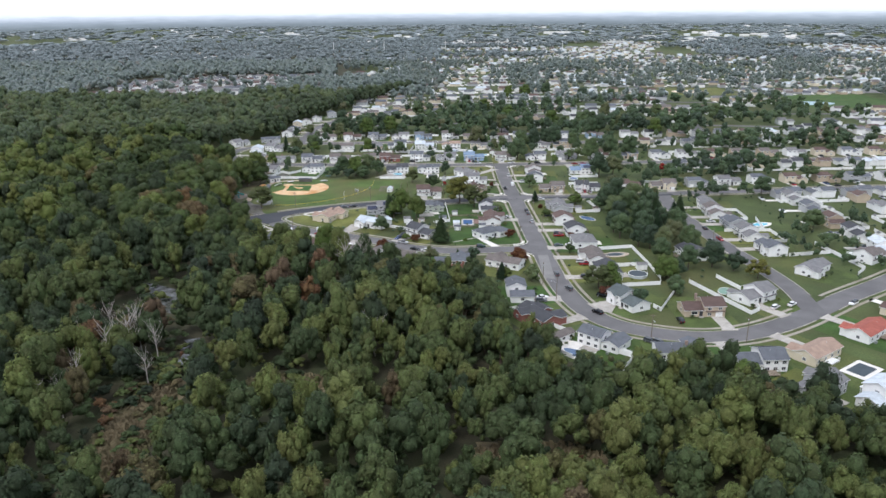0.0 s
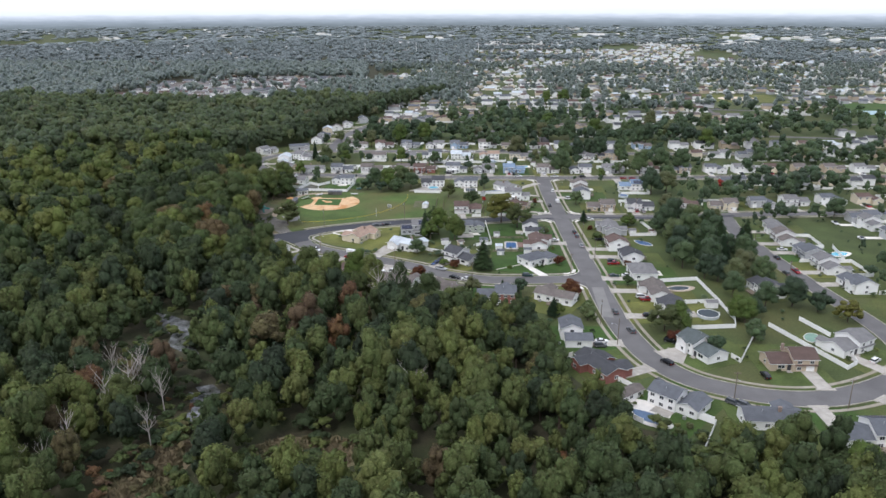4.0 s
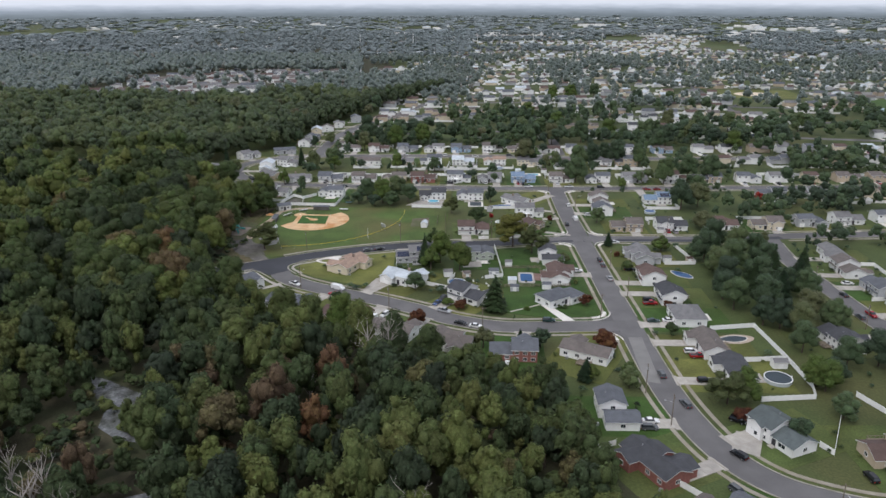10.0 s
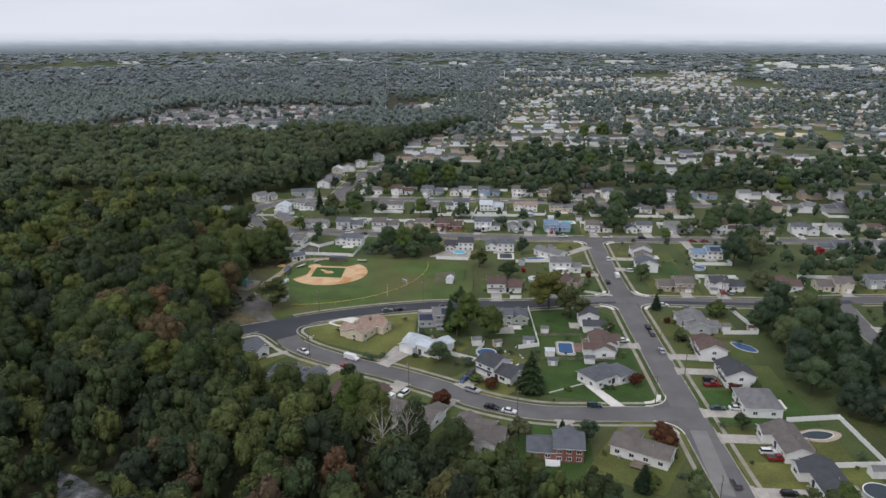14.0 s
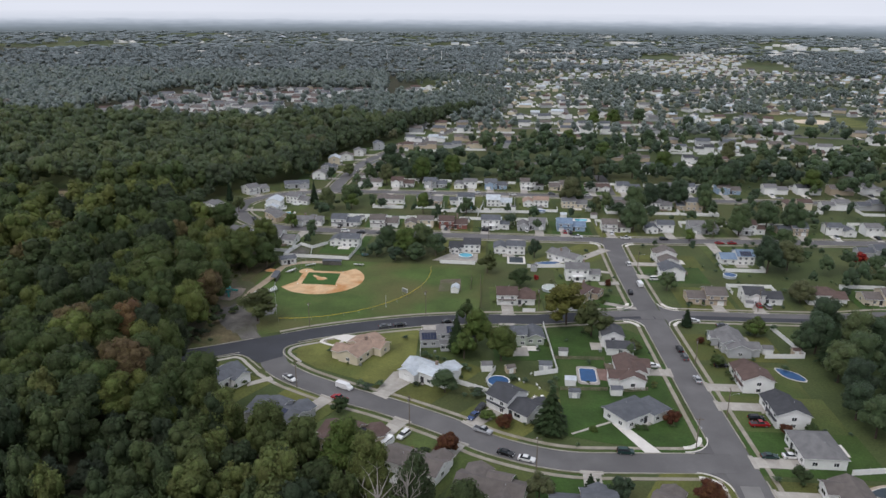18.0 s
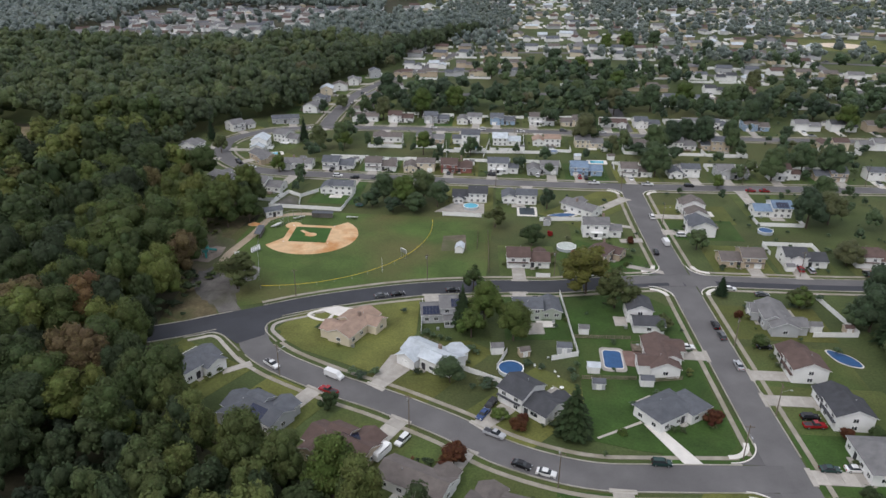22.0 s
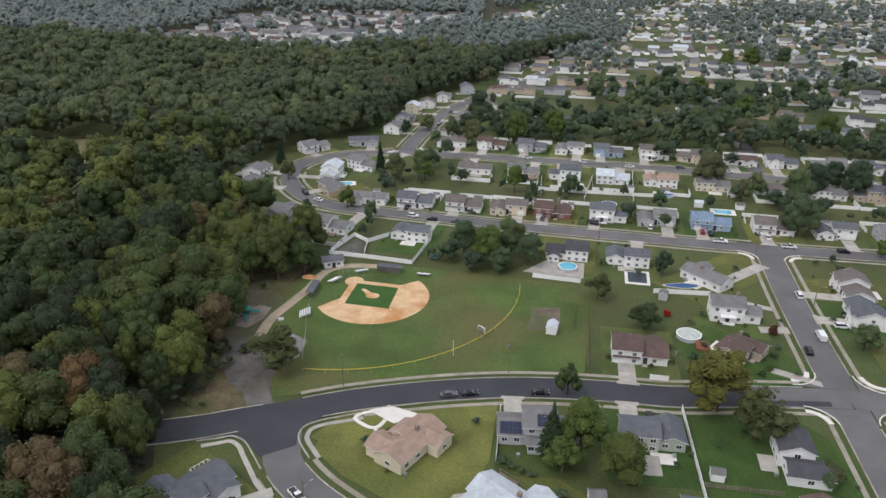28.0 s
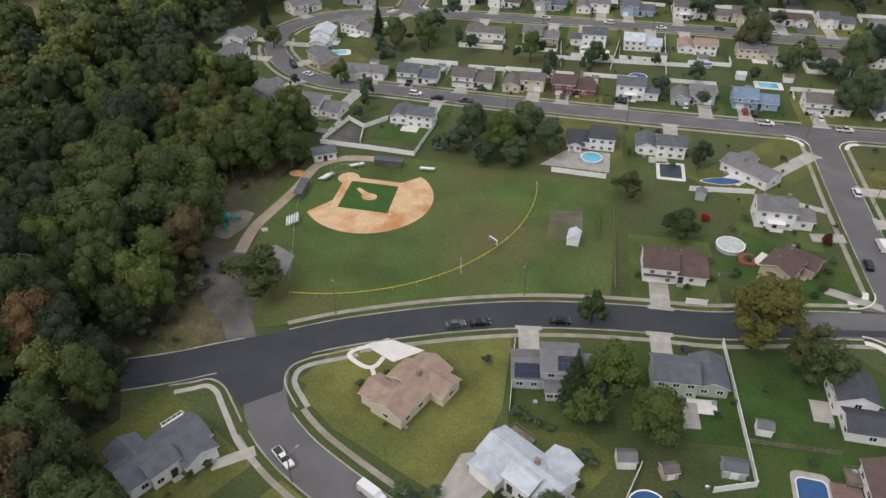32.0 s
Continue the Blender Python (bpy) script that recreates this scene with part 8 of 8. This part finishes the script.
for n, (x, y, deg) in enumerate(PLOTS):
    own = n >= len(placed)
    if fg.uniform() < 0.62:
        half, near, back = fg.uniform(8.5, 10.5), fg.uniform(4.8, 8), fg.uniform(13, 17.5)
        bits = [box(-half, half, back - 0.05, back + 0.05, 0, 1.75)]
        if fg.uniform() < 0.75:
            bits.append(box(-half - 0.05, -half + 0.05, near, back, 0, 1.75))
        if fg.uniform() < 0.5:
            bits.append(box(half - 0.05, half + 0.05, near, back, 0, 1.75))
        CLUTTER["fence"].append(place(join(*bits), x, y, deg))
    if not own:
        CLUTTER["drive"].append(place(box(-6.2, -2.6, -15, -4.3, 0, 0.16), x, y, deg))
    for _ in range(2):
        if fg.uniform() < (0.4 if own else 0.55):
            kind = ("sedan", "suv", "pickup")[int(fg.integers(3))]
            street = fg.uniform() < 0.35 and not own
            spot = (fg.uniform(-8, 8), -16.6) if street else (-4.4, -fg.uniform(7.4, 11.5))
            if own and not street:
                continue
            body, glass = (([(b, -a, z + 0.17) for a, b, z in q[0]] if not street else [(a, b, z + 0.12) for a, b, z in q[0]], q[1]) for q in CAR_GEO[kind])
            body, glass = (([(a + spot[0], b + spot[1], z) for a, b, z in q[0]], q[1]) for q in (body, glass))
            paint = int(fg.choice((0, 0, 0, 1, 2, 3, 3, 4, 5)))
            for q, m in ((body, paint), (glass, 6)):
                CLUTTER["car"].append(place(q, x, y, deg))
                car_kinds += [m] * len(q[1])
    if fg.uniform() < 0.55:
        w, d = fg.uniform(1.3, 2.2), fg.uniform(1.1, 1.7)
        sx, sy = fg.uniform(-7.5, 7.5), fg.uniform(9.5, 13)
        gable = ([(-w, -d, 0), (w, -d, 0), (w, d, 0), (-w, d, 0), (-w, -d, 2.0), (w, -d, 2.0), (w, d, 2.0), (-w, d, 2.0), (-w, 0, 2.9), (w, 0, 2.9)], [(0, 1, 5, 4), (1, 2, 6, 5), (2, 3, 7, 6), (3, 0, 4, 7), (4, 5, 9, 8), (6, 7, 8, 9), (4, 8, 7), (5, 6, 9)])
        CLUTTER["shed"].append(place(([(a + sx, b + sy, z) for a, b, z in gable[0]], gable[1]), x, y, deg))
tagged(new("far_fences", mesh("far_fences", *join(*CLUTTER["fence"]), M_WHITE)), "white vinyl fences round distant gardens", "fence", kind="stuff")
tagged(new("far_driveways", mesh("far_driveways", *join(*CLUTTER["drive"]), M_PALE)), "pale concrete driveways of distant houses", "driveway", kind="stuff")
sheds_mesh = mesh("far_sheds", *join(*CLUTTER["shed"]), WALLS["white"])
sheds_mesh.materials.append(ROOFS["grey"])
sheds_mesh.polygons.foreach_set("material_index", [0, 0, 0, 0, 1, 1, 0, 0] * len(CLUTTER["shed"]))
tagged(new("far_sheds", sheds_mesh), "small white garden sheds behind distant houses", "shed", kind="stuff")
cars_mesh = mesh("far_cars", *join(*CLUTTER["car"]), PAINTS["white"])
for m in ("black", "grey", "silver", "red", "blue"):
    cars_mesh.materials.append(PAINTS[m])
cars_mesh.materials.append(M_GLASS)
cars_mesh.polygons.foreach_set("material_index", car_kinds)
tagged(new("far_cars", cars_mesh), "cars parked along distant streets and drives", "car", kind="stuff")

# hedges and garden seats of the block inside the bend
forest("hedge", np.array([-41.8, -39.6, -37.3, -34.7, -24.5, -22.4, -20.2, -27.8, -26.0, -60.5, -57.9, -54.3, -26.6, -23.0, -11.2, 1.0, 2.9, 1.3]), np.array([403.3, 402.1, 401.2, 400.3, 379.1, 378.2, 377.4, 394.8, 393.4, 380.0, 378.6, 380.6, 376.0, 375.4, 388.6, 385.9, 389.8, 381.3]), g, TINY, (1.2, 2.2), (1.4, 2.6), "overgrown hedge and bushes between gardens", M_GARDEN)


def garden_chair(x, y, deg):
    c = thing("garden_chair", "white plastic garden chair on the grass", "chair", rot(x, y, 0.06, deg), "garden chairs")
    part("seat", box(-0.28, 0.28, -0.28, 0.28, 0.40, 0.46), M_WHITE, c)
    part("backrest", box(-0.28, 0.28, 0.24, 0.30, 0.46, 0.92), M_WHITE, c)
    for sx in (-0.24, 0.24):
        for sy in (-0.24, 0.24):
            part("leg", box(sx - 0.03, sx + 0.03, sy - 0.03, sy + 0.03, 0, 0.40), M_WHITE, c)
    return c


chair = garden_chair(-9.0, 388.3, 30)
for n, (x, y) in enumerate([(-7.6, 386.9), (-3.4, 385.6), (-2.6, 383.3), (-5.0, 392.9), (-4.8, 377.4), (-6.8, 378.4)]):
    copy_thing(chair, rot(x, y, 0.06, 70 * n))
table = thing("garden_table", "round white garden table on the grass", "table", rot(-2.2, 377.6, 0.06))
part("tabletop", slab(disc(0, 0, 0.6, 0.6), 0.68, 0.72), M_WHITE, table)
part("pedestal", tube((0, 0, 0), (0, 0, 0.68), 0.06, 0.05, 7), M_WHITE, table)

bg = np.random.default_rng(5)
bx, by = bg.uniform(-129, -121, 14), bg.uniform(406, 440, 14)
forest("brush_by_lot", bx, by, bg, LOW, (1.2, 2.8), (1.5, 4), "low brush between the wood and the gravel lot", None, -0.1)
bx, by = bg.uniform(-152, -131, 22), bg.uniform(466, 505, 22)
forest("brush_by_playground", bx, by, bg, LOW, (0.9, 2.2), (1, 3), "low brush behind the playground", None, 0.1)
